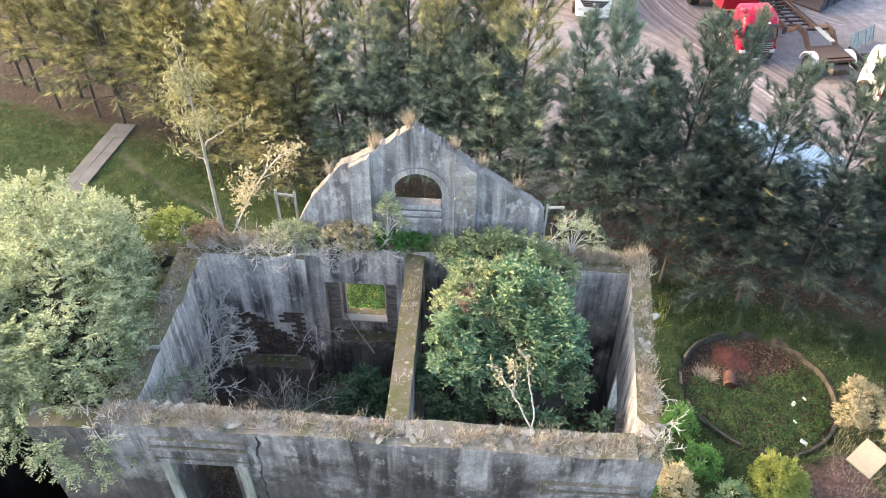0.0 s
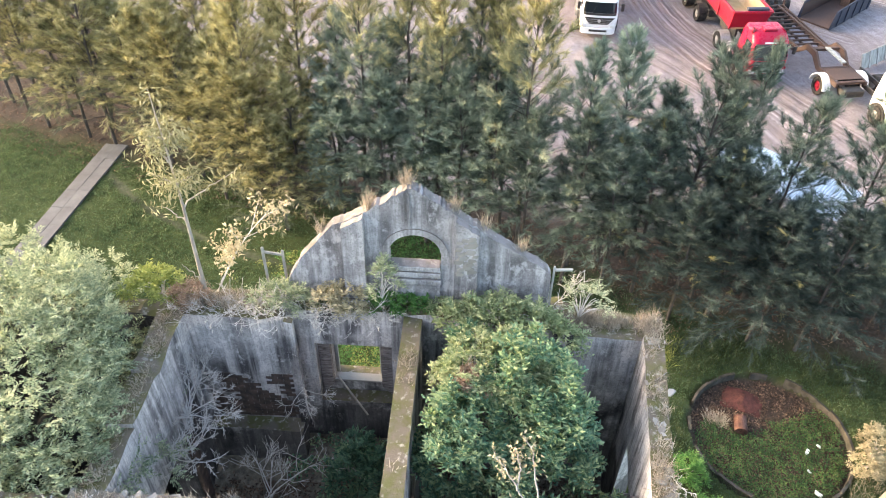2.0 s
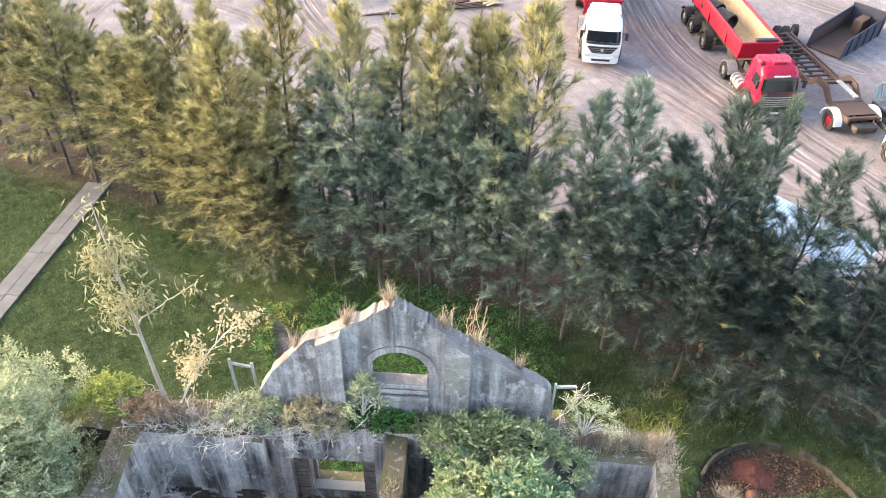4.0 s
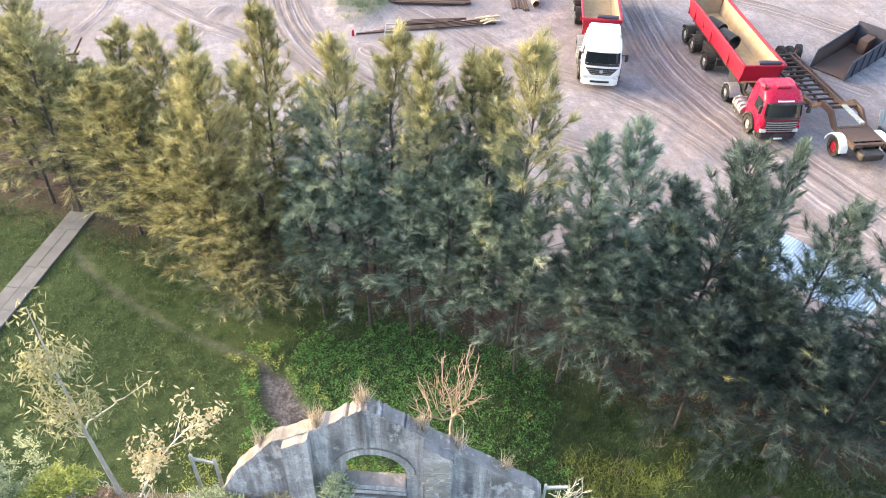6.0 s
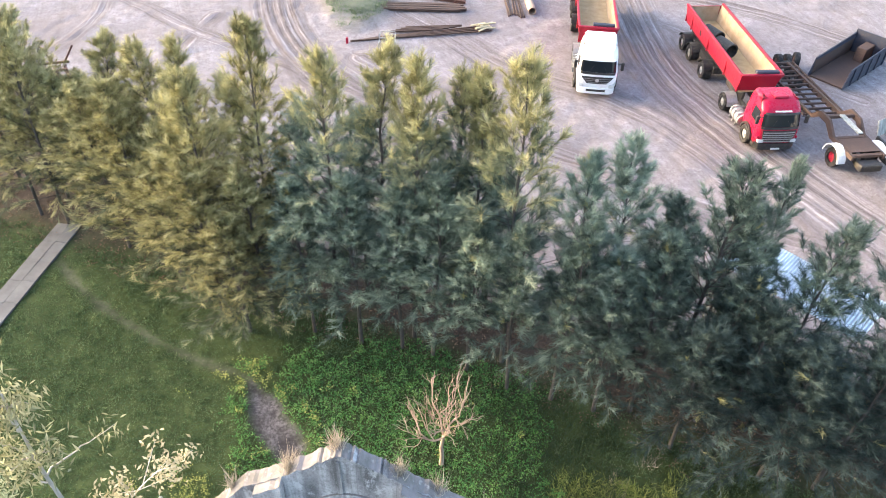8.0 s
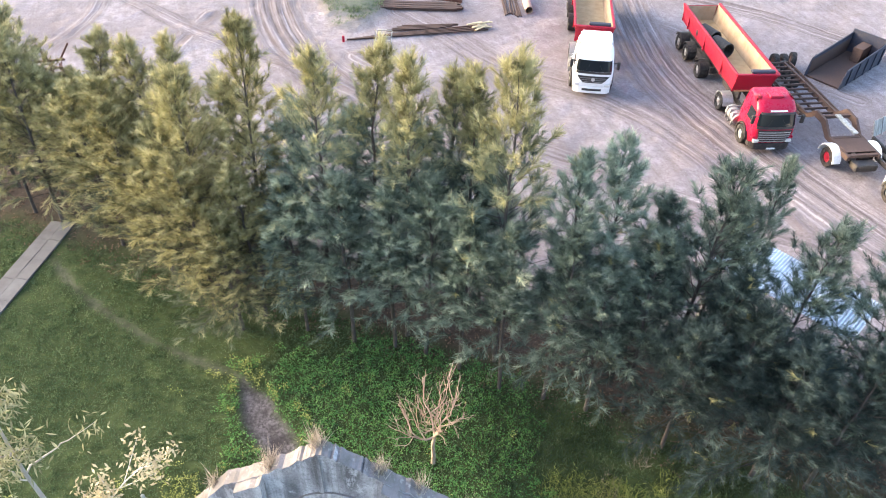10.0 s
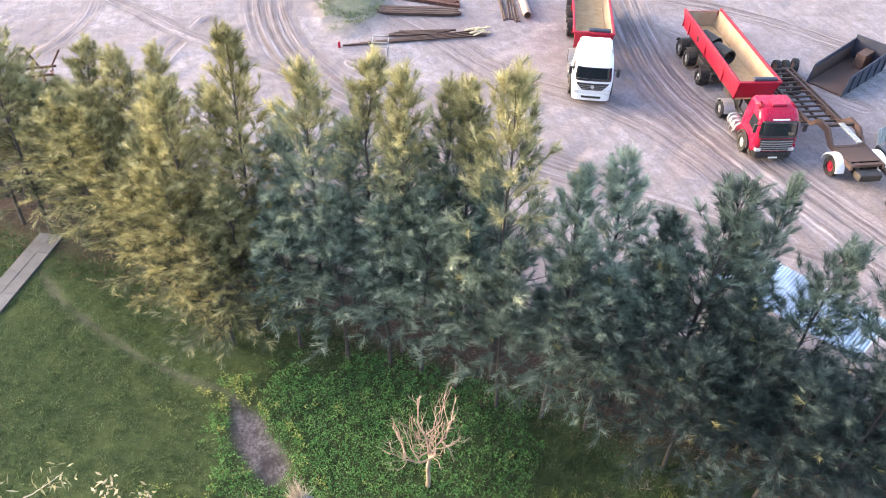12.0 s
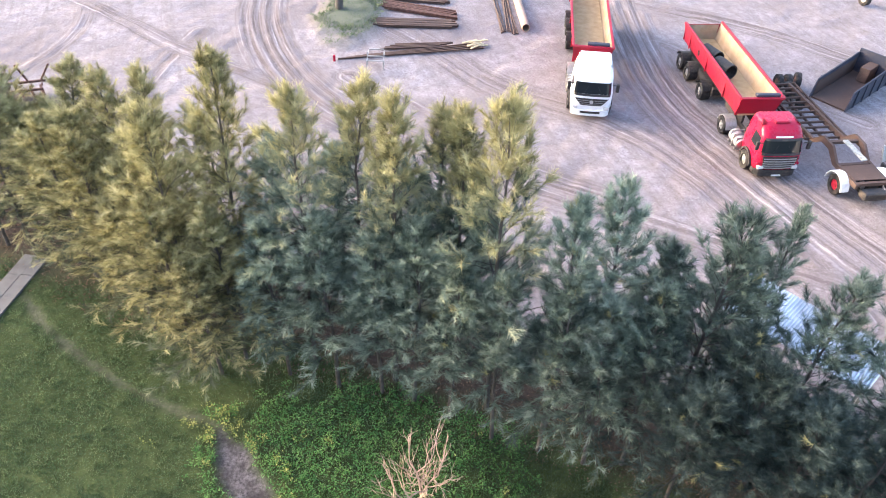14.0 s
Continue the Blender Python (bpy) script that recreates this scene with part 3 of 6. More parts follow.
M_SLIT = render_mat("crack_shadow", (0.03, 0.028, 0.027), (0.012, 0.011, 0.011), 0.9)
M_TIMBER = wood_mat("tan_timber", (0.30, 0.26, 0.16), (0.56, 0.50, 0.34))
M_WHITEPIPE = wood_mat("pale_pipe_paint", (0.30, 0.30, 0.28), (0.50, 0.50, 0.48))
M_OLDWOOD = wood_mat("weathered_wood", (0.16, 0.16, 0.15), (0.42, 0.43, 0.41))
k = Mat("rubble_soil", 0.95, 0, 0.1).world_space()
M_SOIL = k.color(k.ramp(k.noise(6, 6, 0.7), (0.35, (0.10, 0.085, 0.066)), (0.6, (0.24, 0.205, 0.165)), (0.8, (0.42, 0.37, 0.31)))).bump(k.noise(14, 5), 0.8, 0.06).m


# ---- ruin ----
def loft(bm, po, pi, zb, zt, ztop_in=None):
    """A run of wall between an outer and an inner line of plan points, from zb up to zt."""
    n = len(po)
    ti = zt if ztop_in is None else ztop_in
    rows = [[bm.verts.new((*p, z)) for p, z in zip(line, zs)] for line, zs in ((po, zb), (po, zt), (pi, ti), (pi, zb))]
    for a, b in ((0, 1), (1, 2), (2, 3), (3, 0)):
        for i in range(n - 1):
            bm.faces.new((rows[a][i], rows[a][i + 1], rows[b][i + 1], rows[b][i]))
    bm.faces.new([rows[k][0] for k in (3, 2, 1, 0)])
    bm.faces.new([rows[k][-1] for k in (0, 1, 2, 3)])


def wall_run(bm, o0, o1, i0, i1, t0, t1, zb, zt, ragged=0.05, seed=1, step=0.16):
    """Part t0..t1 of a straight wall, with an uneven top."""
    L = math.dist(o0, o1)
    n = max(2, int((t1 - t0) * L / step))
    t = np.linspace(t0, t1, n + 1)
    o = np.outer(1 - t, o0) + np.outer(t, o1)
    i = np.outer(1 - t, i0) + np.outer(t, i1)
    r = np.random.default_rng(seed)
    def even(v):
        return np.convolve(np.pad(v, 2, mode="edge"), [0.1, 0.2, 0.4, 0.2, 0.1], "valid")

    wob = ragged * (0.6 * np.sin(t * L * 2.3 + seed) + 0.8 * even(r.normal(size=n + 1)))
    loft(bm, o, i, np.full(n + 1, zb), zt + wob, zt + wob * 0.6 + ragged * even(r.normal(size=n + 1)))


house = thing("ruined_house", "roofless ruin with stained grey rendered walls and an arched gable", "ruin", kind="")
FL, FR, BR, BL = (-5.15, 10.36), (4.36, 10.18), (4.87, 15.50), (-5.2, 15.45)
fl, fr, br, bl = (-4.63, 10.82), (4.03, 10.74), (4.42, 14.80), (-4.65, 14.75)


def along(a, b, x):
    return (x - a[0]) / (b[0] - a[0])


# front wall, with two openings under moulded heads
bm = bmesh.new()
i0, i1 = (-5.15, 10.84), (4.36, 10.70)
tt = [along(FL, FR, x) for x in (-5.15, -4.05, -2.95, 2.70, 3.95, 4.36)]
for a, b, zb, zt in ((0, 1, 0, 10.2), (1, 2, 9.2, 10.2), (1, 2, 0, 5.6), (2, 3, 0, 10.2), (3, 4, 8.75, 10.2), (3, 4, 0, 5.6), (4, 5, 0, 10.2)):
    wall_run(bm, FL, FR, i0, i1, tt[a], tt[b], zb, zt, 0.04 if zt > 10 else 0, a + 3)
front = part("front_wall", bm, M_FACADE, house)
# the front wall runs on to a side wing
bm = bmesh.new()
wall_run(bm, (-6.5, 10.40), (-5.155, 10.37), (-6.5, 10.85), (-5.155, 10.83), 0, 1, 0, 9.95, 0.07, 5)
wall_run(bm, (-9.4, 10.45), (-6.505, 10.40), (-9.4, 10.85), (-6.505, 10.85), 0, 1, 0, 6.4, 0.25, 5)
wall_run(bm, (-9.8, 10.45), (-9.8, 15.4), (-9.405, 10.45), (-9.405, 15.4), 0, 1, 0, 9.7, 0.08, 6)
wall_run(bm, (-9.4, 15.4), (-5.205, 15.4), (-9.4, 14.95), (-5.205, 14.95), 0, 1, 0, 9.8, 0.08, 7)
# the wing takes a much darker render than the rooms
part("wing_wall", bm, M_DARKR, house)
bm = bmesh.new()
wall_run(bm, BR, FR, br, fr, 0.0, 0.30, 0, 10.2, 0.05, 11)
wall_run(bm, BR, FR, br, fr, 0.30, 0.62, 8.3, 10.2, 0.05, 12)
wall_run(bm, BR, FR, br, fr, 0.30, 0.62, 0, 5.5, 0.0, 13)
wall_run(bm, BR, FR, br, fr, 0.62, 0.905, 0, 10.2, 0.05, 14)
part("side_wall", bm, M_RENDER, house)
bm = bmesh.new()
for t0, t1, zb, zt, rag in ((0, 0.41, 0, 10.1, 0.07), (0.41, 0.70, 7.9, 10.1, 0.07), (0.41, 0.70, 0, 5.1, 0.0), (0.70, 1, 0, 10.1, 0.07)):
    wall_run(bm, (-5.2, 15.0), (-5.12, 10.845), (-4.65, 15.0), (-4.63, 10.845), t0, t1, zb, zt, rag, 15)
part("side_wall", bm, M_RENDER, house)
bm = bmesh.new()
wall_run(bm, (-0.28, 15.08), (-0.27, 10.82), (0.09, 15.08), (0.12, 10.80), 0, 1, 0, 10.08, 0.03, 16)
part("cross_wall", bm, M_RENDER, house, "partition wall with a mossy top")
# back wall: thick end, recessed bay with a window, and the other room's side
bm = bmesh.new()
wall_run(bm, BL, (-2.62, 15.62), bl, (-2.62, 14.82), 0, 1, 0, 10.1, 0.06, 17)
wall_run(bm, (-2.62, 15.86), (-0.28, 15.86), (-2.62, 15.45), (-0.28, 15.45), 0, 0.295, 0, 10.25, 0.05, 18)
wall_run(bm, (-2.62, 15.86), (-0.28, 15.86), (-2.62, 15.45), (-0.28, 15.45), 0.295, 0.765, 8.98, 10.25, 0.05, 19)
wall_run(bm, (-2.62, 15.86), (-0.28, 15.86), (-2.62, 15.45), (-0.28, 15.45), 0.295, 0.765, 0, 7.45, 0.0, 20)
wall_run(bm, (-2.62, 15.86), (-0.28, 15.86), (-2.62, 15.45), (-0.28, 15.45), 0.765, 1, 0, 10.25, 0.05, 21)
wall_run(bm, (-2.62, 15.45), (-0.28, 15.45), (-2.62, 15.1), (-0.28, 15.12), 0, 0.18, 0, 10.1, 0.03, 22)
wall_run(bm, (-2.62, 15.45), (-0.28, 15.45), (-2.62, 15.1), (-0.28, 15.12), 0.18, 0.88, 9.05, 10.1, 0.03, 23)
wall_run(bm, (-2.62, 15.45), (-0.28, 15.45), (-2.62, 15.1), (-0.28, 15.12), 0.18, 0.88, 0, 7.1, 0.0, 24)
wall_run(bm, (-2.62, 15.45), (-0.28, 15.45), (-2.62, 15.1), (-0.28, 15.12), 0.88, 1, 0, 10.1, 0.03, 25)
wall_run(bm, (-0.28, 15.86), (2.9, 15.8), (-0.28, 15.08), (2.9, 14.8), 0, 1, 0, 10.15, 0.04, 26)
wall_run(bm, (2.9, 15.62), BR, (2.9, 14.8), (4.87, 14.81), 0, 1, 0, 10.1, 0.06, 27)
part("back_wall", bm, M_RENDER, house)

# gable with an arched opening
XS = np.array([-2.62, -2.5, -2.3, -1.98, -1.66, -1.40, -0.89, -0.22, -0.05, 0.61, 1.12, 1.77, 2.44, 2.56])
ZS = np.array([10.60, 10.85, 11.2, 11.61, 12.06, 12.18, 12.5, 13.02, 12.98, 12.52, 12.14, 11.68, 11.22, 11.05])
AX, AR, SPRING, SILL = -0.08, 0.50, 11.46, 11.10


def gable_run(bm, x0, x1, bottom, top, y0=15.42, y1=15.66, step=0.07, seed=2, ragged=0.016):
    n = max(2, int((x1 - x0) / step))
    x = np.linspace(x0, x1, n + 1)
    zt = np.interp(x, XS, ZS) + ragged * np.random.default_rng(seed).normal(size=n + 1) if top is None else top(x)
    zb = np.full(n + 1, bottom) if isinstance(bottom, float) else bottom(x)
    loft(bm, np.column_stack([x, np.full(n + 1, y1)]), np.column_stack([x, np.full(n + 1, y0)]), zb, zt, zt)


def arch(x, r=AR):
    return SPRING + np.sqrt(np.maximum(r * r - (x - AX) ** 2, 0))


bm = bmesh.new()
gable_run(bm, -2.62, AX - AR, 10.05, None)
gable_run(bm, AX + AR, 2.56, 10.05, None, seed=3)
gable_run(bm, AX - AR, AX + AR, arch, None, seed=4, step=0.04)
part("gable", bm, M_GABLE, house, "grey arched gable with stepped outline")
bm = bmesh.new()
gable_run(bm, AX - AR, AX + AR, 10.05, lambda x: 0 * x + SILL, 15.36, 15.62)
box(bm, AX - AR + 0.01, AX + AR - 0.01, 15.30, 15.56, SILL + 0.004, SILL + 0.13, 0.025)
box(bm, AX - AR + 0.01, AX + AR - 0.01, 15.31, 15.356, SILL - 0.13, SILL - 0.03, 0.015)
box(bm, AX - AR - 0.02, AX + AR + 0.02, 15.29, 15.356, SILL - 0.34, SILL - 0.20, 0.02)
part("parapet_sill", bm, M_GABLE, house)
for x0, x1 in ((-1.45, -1.03), (0.69, 1.13)):
    bm = bmesh.new()
    gable_run(bm, x0, x1, 10.1, None, 15.26, 15.417, seed=8)
    gable_run(bm, x0 - 0.05, x1 + 0.05, 10.1, lambda x: 0 * x + 10.32, 15.22, 15.257)
    part("pilaster", bm, M_GABLE, house)
bm = bmesh.new()
a = np.linspace(0, np.pi, 25)
o = [(AX + math.cos(t) * (AR + 0.14), SPRING + math.sin(t) * (AR + 0.14)) for t in a]
i = [(AX + math.cos(t) * (AR + 0.004), SPRING + math.sin(t) * (AR + 0.004)) for t in a]
for k in range(24):
    prism(bm, [o[k], o[k + 1], i[k + 1], i[k]], 15.385, 15.417)
part("arch_moulding", bm, M_GABLE, house)
bm = bmesh.new()
prism(bm, [(-0.23, arch(-0.21) + 0.15), (-0.16, arch(-0.21) + 0.15), (-0.17, 12.9), (-0.22, 12.93)], 15.395, 15.417)
part("rib", bm, M_GABLE, house)

# window in the recessed bay
win = new("window")
win.parent = house
for n, (x0, x1, z0, z1) in {"jamb": (-1.925, -1.85, 7.46, 8.97), "jamb.001": (-0.91, -0.835, 7.46, 8.97), "head": (-1.845, -0.915, 8.87, 8.97), "transom": (-1.845, -0.915, 8.72, 8.77)}.items():
    bm = bmesh.new()
    box(bm, x0, x1, 15.62, 15.72, z0, z1, 0.008)
    part(n.split(".")[0], bm, M_OLDWOOD, win, "weathered pale wooden frame")
bm = bmesh.new()
box(bm, -1.98, -0.80, 15.40, 15.62, 7.452, 7.50, 0.01)
part("sill", bm, M_STONE, win)
# splayed reveals of bare brick beside the window
bm = bmesh.new()
prism(bm, [(-2.19, 7.12), (-1.93, 7.46), (-1.93, 8.97), (-2.19, 9.04)], 15.30, 15.448)
part("reveal", bm, M_LATH, house, "reveal of grey broken lath")
bm = bmesh.new()
prism(bm, [(-0.56, 7.12), (-0.83, 7.46), (-0.83, 8.97), (-0.56, 9.04)], 15.30, 15.448)
part("reveal", bm, M_LATH, house, "reveal of grey broken lath")
bm = bmesh.new()
box(bm, -4.66, -4.56, 13.32, 13.62, 5.0, 7.95, 0.02)
part("jamb", bm, M_BRICK, house, "brown brick jamb of a doorway")
# mouldings over the front openings
for x0, x1, z in ((-4.30, -2.62, 9.2), (2.44, 4.14, 8.75)):
    for dz, out, hh in ((0.02, 0.05, 0.12), (0.16, 0.03, 0.26), (0.45, 0.09, 0.07), (0.56, 0.05, 0.14)):
        bm = bmesh.new()
        y = 10.36 - 0.019 * (x0 + 5.15)
        box(bm, x0, x1, y - out - 0.04, y + 0.004, z + dz, z + dz + hh, 0.012)
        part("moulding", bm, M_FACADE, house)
    for xx in (x0 + 0.06, x1 - 0.24):
        bm = bmesh.new()
        box(bm, xx, xx + 0.18, 10.27, 10.35, 5.6, z, 0.012)
        part("architrave", bm, M_OLDWOOD, house, "pale flaking frame beside an opening")
# crack down the front wall, with broken edges
bm = bmesh.new()
r = np.random.default_rng(91)
z = np.linspace(10.12, 6.2, 22)
x = -2.42 + np.cumsum(r.normal(0, 0.05, 22)) * 0.7 + r.normal(0, 0.03, 22)
w = 0.004 + 0.012 * np.abs(r.normal(0, 1, 22))
for i in range(21):
    y = 10.36 - 0.019 * (x[i] + 5.15) - 0.006
    q = [bm.verts.new(p) for p in ((x[i] - w[i], y, z[i]), (x[i] + w[i], y, z[i]), (x[i + 1] + w[i + 1], y, z[i + 1]), (x[i + 1] - w[i + 1], y, z[i + 1]))]
    g = bmesh.ops.extrude_face_region(bm, geom=[bm.faces.new(q)])
    bmesh.ops.translate(bm, vec=(0, 0.03, 0), verts=[v for v in g["geom"] if isinstance(v, bmesh.types.BMVert)])
bmesh.ops.recalc_face_normals(bm, faces=bm.faces[:])
part("crack", bm, M_SLIT, house, "dark jagged crack")
# ledge along the end of the room
bm = bmesh.new()
wall_run(bm, (-4.64, 14.80), (-2.55, 14.84), (-4.64, 14.45), (-2.55, 14.45), 0, 1, 5, 6.75, 0.02, 31)
part("ledge", bm, M_RENDER, house)
bm = bmesh.new()
wall_run(bm, (-2.64, 14.82), (-2.46, 14.83), (-2.64, 14.70), (-2.46, 14.70), 0, 1, 6.76, 10.1, 0.02, 32)
part("inner_pilaster", bm, M_RENDER, house)
# courses of bare brick where the render has fallen off inside
bm = bmesh.new()
box(bm, -0.125, 0.125, -0.012, 0.010, -0.040, 0.040, 0.005)
brick_me = bpy.data.meshes.new("brick")
bm.to_mesh(brick_me)
bm.free()
brick_me.materials.append(M_BRICK)
for row in range(18):
    for col in range(8):
        x, z = -4.42 + 0.255 * col + (0.12 if row % 2 else 0), 6.86 + 0.083 * row
        if x < -2.75 and math.sin(col * 1.3 + 1 + row * 0.35) + 0.10 * (17 - row) > 0.1:
            child("brick", brick_me, house, pose(x, 14.748 + 0.034 * (x + 4.65) + rng.uniform(-0.004, 0.006), z, 0, rng.uniform(-1.5, 1.5), rng.uniform(-2, 2)))

# rubble floors of the two rooms
for x0, x1, z in ((-4.7, -0.26, 5.25), (0.08, 4.5, 5.0)):
    n = 60
    a, b = np.meshgrid(np.linspace(x0, x1, n), np.linspace(10.7, 15.4, n))
    a, b = a.ravel(), b.ravel()
    zz = z + 0.16 * rough2(a, b, 1.5, 21) + 0.06 * rough2(a, b, 5, 22) + 0.35 * np.clip(b - 13.6, 0, 1.2) * (x0 < -1)
    q = (np.arange(n - 1)[:, None] * n + np.arange(n - 1)[None]).ravel()
    f = child("rubble_floor", raw_mesh("rubble_floor", np.stack([a, b, zz], 1), np.stack([q, q + 1, q + n + 1, q + n], 1), M_SOIL, smooth=True), house, None, "dark floor of rubble and leaf mould")
# loose pale stones along the front wall's top
stones = []
for s in range(4):
    bm = bmesh.new()
    bmesh.ops.create_icosphere(bm, subdivisions=1, radius=0.1)
    r = np.random.default_rng(60 + s)
    for v in bm.verts:
        v.co = Vector((max(-0.09, min(0.09, v.co.x * 1.3)), max(-0.07, min(0.07, v.co.y)), max(-0.05, min(0.05, v.co.z)))) * float(r.uniform(0.75, 1.2))
    sm = bpy.data.meshes.new("stone")
    bm.to_mesh(sm)
    bm.free()
    sm.materials.append(M_STONE)
    stones.append(sm)
for i in range(150):
    x = rng.uniform(-4.6, 4.2)
    y = rng.choice((10.42, 10.60)) - 0.018 * (x + 4) + rng.normal(0, 0.05) + 0.11
    s = rng.uniform(0.4, 1.25)
    child("stone", stones[i % 4], house, pose(x, y, 10.185, rng.uniform(-5, 5), rng.uniform(-5, 5), rng.uniform(0, 360)) @ Matrix.Diagonal((s * 1.1, s * 0.8, s * 0.5, 1)))

# rubble bared where a pilaster's render has dropped off
for i in range(26):
    s = rng.uniform(0.6, 1.1)
    child("stone", stones[i % 4], house, pose(rng.uniform(0.74, 1.09), 15.262, 11.15 + 0.036 * i, 90 + rng.uniform(-6, 6), 0, rng.uniform(-8, 8)) @ Matrix.Diagonal((s * 0.9, s * 0.7, s * 0.45, 1)))
# broken masonry along the side wall's top
for i in range(45):
    t = rng.uniform(0, 1)
    s = rng.uniform(0.4, 1.1)
    child("stone", stones[i % 4], house, pose(4.25 + 0.42 * t + rng.normal(0, 0.08), 10.5 + 4.7 * t, 10.185, rng.uniform(-6, 6), rng.uniform(-6, 6), rng.uniform(0, 360)) @ Matrix.Diagonal((s * 1.1, s * 0.8, s * 0.55, 1)))

# ---- leafy plants ----
def crown_arrays(r, centre, radii, clumps, fronds, pairs, frond, leaf, shell=0.55, droop=0.15, lumpy=0.25, up=0.35):
    """A crown of many clumps of leafy twigs, thicker towards its outside, with an uneven outline and gaps. Also its twigs."""
    centre, radii = np.asarray(centre, float), np.asarray(radii, float)
    d = unit(r.normal(size=(clumps, 3)))
    d[:, 2] = np.where(d[:, 2] < -0.5, -d[:, 2], d[:, 2])
    bulge = 1 + lumpy * (np.sin(3.1 * d[:, 0] + 1.7) * np.sin(2.7 * d[:, 1] + 0.6) + 0.6 * np.sin(6 * d[:, 2] + 4 * d[:, 0]))
    rad = (shell + (1 - shell) * r.uniform(0, 1, clumps) ** 0.6) * bulge
    p = centre + d * rad[:, None] * radii
    a = unit(d[:, None] * 0.9 + r.normal(0, 0.75, (clumps, fronds, 3)) + np.array([0, 0, up]))
    fl = frond * r.uniform(0.6, 1.25, (clumps, fronds, 1))
    s = np.repeat(np.linspace(0.25, 1.0, pairs), 2)[None, None, :, None]
    b = p[:, None, None] + a[:, :, None] * fl[:, :, None] * s
    b = b - np.array([0, 0, droop]) * frond * s ** 2
    side = unit(np.cross(a, [0.1, 0.2, 1.0]))
    sign = np.tile([1.0, -1.0], pairs)[None, None, :, None]
    w = unit(a[:, :, None] * 0.7 + side[:, :, None] * sign + r.normal(0, 0.25, (clumps, fronds, 2 * pairs, 3)))
    b, w = b.reshape(-1, 3), w.reshape(-1, 3)
    return p, leaves(b, w, leaf[0] * r.uniform(0.7, 1.25, len(b)), leaf[1], r)


def limbs(r, base, fork, targets, r0=0.09, twig=0.012):
    """A trunk from base to fork, and limbs from there to the targets."""
    base, fork = np.asarray(base, float), np.asarray(fork, float)
    t = np.linspace(0, 1, 7)[:, None]
    bend = np.array([r.normal(0, 0.08), r.normal(0, 0.08), 0])
    out = [tube_arrays(base + (fork - base) * t + bend * np.sin(np.pi * t), r0 * (1 - 0.35 * t[:, 0]), 8)]
    for q in targets:
        v = q - fork
        mid = np.array([0, 0, 0.18 * np.linalg.norm(v)])
        out.append(tube_arrays(fork + v * t + mid * np.sin(np.pi * t) + r.normal(0, 0.03, (7, 3)) * t * (1 - t), r0 * 0.5 * (1 - t[:, 0]) + twig, 5))
    return join_arrays(out)


def plant(name, label, category, base, seed, centre, radii, clumps, fronds, pairs, frond, leaf, leaf_mat_, bark, r0=0.05, fork=0.45, limb=14, group="", **kw):
    """A tree or bush with a trunk and a leafy crown; centre is given from its foot."""
    r = np.random.default_rng(seed)
    p, (v, f) = crown_arrays(r, centre, radii, clumps, fronds, pairs, frond, (leaf[0] * 1.3, leaf[1] * 1.35), **kw)
    ob = thing(name, label, category, pose(*base), group)
    c = np.asarray(centre, float)
    fk = np.array([c[0] * fork, c[1] * fork, max(c[2] - radii[2] * 0.8, 0.06) if fork else 0.05])
    tv, tf = limbs(r, (0, 0, -0.05), fk, c + (p[:limb] - c) * 0.78, r0, 0.004 + r0 * 0.06)
    child("trunk", raw_mesh("trunk", tv, tf, bark, smooth=True), ob)
    child("crown", raw_mesh("crown", v, f, leaf_mat_), ob)
    return ob


plant("acacia_tree", "large pale sage-green tree with fine feathery leaves", "tree", (-7.55, 13.0, 0), 101, (0.05, -0.1, 9.6), (3.15, 3.15, 2.1), 1250, 6, 9, 0.38, (0.062, 0.022), M_SAGE, M_BARK, 0.13, 0.3, 20, shell=0.45, lumpy=0.24)
plant("broadleaf_tree", "dense glossy green broadleaf tree growing inside a room", "tree", (1.9, 13.2, 4.95), 102, (-0.02, -0.05, 4.1), (1.72, 1.58, 1.8), 470, 10, 4, 0.22, (0.088, 0.036), M_GREEN, M_BARK, 0.10, 0.3, 20, shell=0.6, lumpy=0.40)
plant("climbing_shrub", "light green shrub sprawling over the wall", "shrub", (1.6, 15.0, 10.1), 103, (0.1, -0.25, 0.30), (1.45, 0.5, 0.4), 95, 6, 4, 0.2, (0.08, 0.030), M_LIME, M_TWIG, 0.02, 0.3, 14)
plant("pale_shrub", "wispy grey-green shrub on the wall", "shrub", (3.2, 15.25, 10.05), 104, (0.0, 0, 0.45), (0.5, 0.32, 0.45), 15, 6, 5, 0.25, (0.06, 0.012), M_SAGE, M_TWIG, 0.015, 0.2, 20)
# separate leafy plants added for the broadleaf tree's own paler top and orange patch
plant("pale_crown_top", "pale yellow-green leaves over the top of a tree's crown", "vine", (1.6, 14.95, 10.1), 121, (-0.05, -1.35, 0.35), (1.05, 0.75, 0.45), 120, 7, 4, 0.2, (0.075, 0.032), M_LIME, M_TWIG, 0.018, 0.3, 14)
plant("orange_crown_patch", "small patch of withered orange leaves on a tree's crown", "vine", (1.0, 14.95, 10.1), 122, (0.1, -1.75, 0.42), (0.26, 0.22, 0.2), 22, 6, 3, 0.12, (0.06, 0.03), M_ORANGE, M_TWIG, 0.012, 0.3, 5)
plant("red_weed", "dry reddish-brown weed on the wall's corner", "weed", (-4.55, 15.15, 10.08), 123, (0, -0.05, 0.2), (0.42, 0.25, 0.22), 46, 7, 4, 0.16, (0.05, 0.014), M_ORANGE, M_TWIG, 0.01, 0.2, 12)
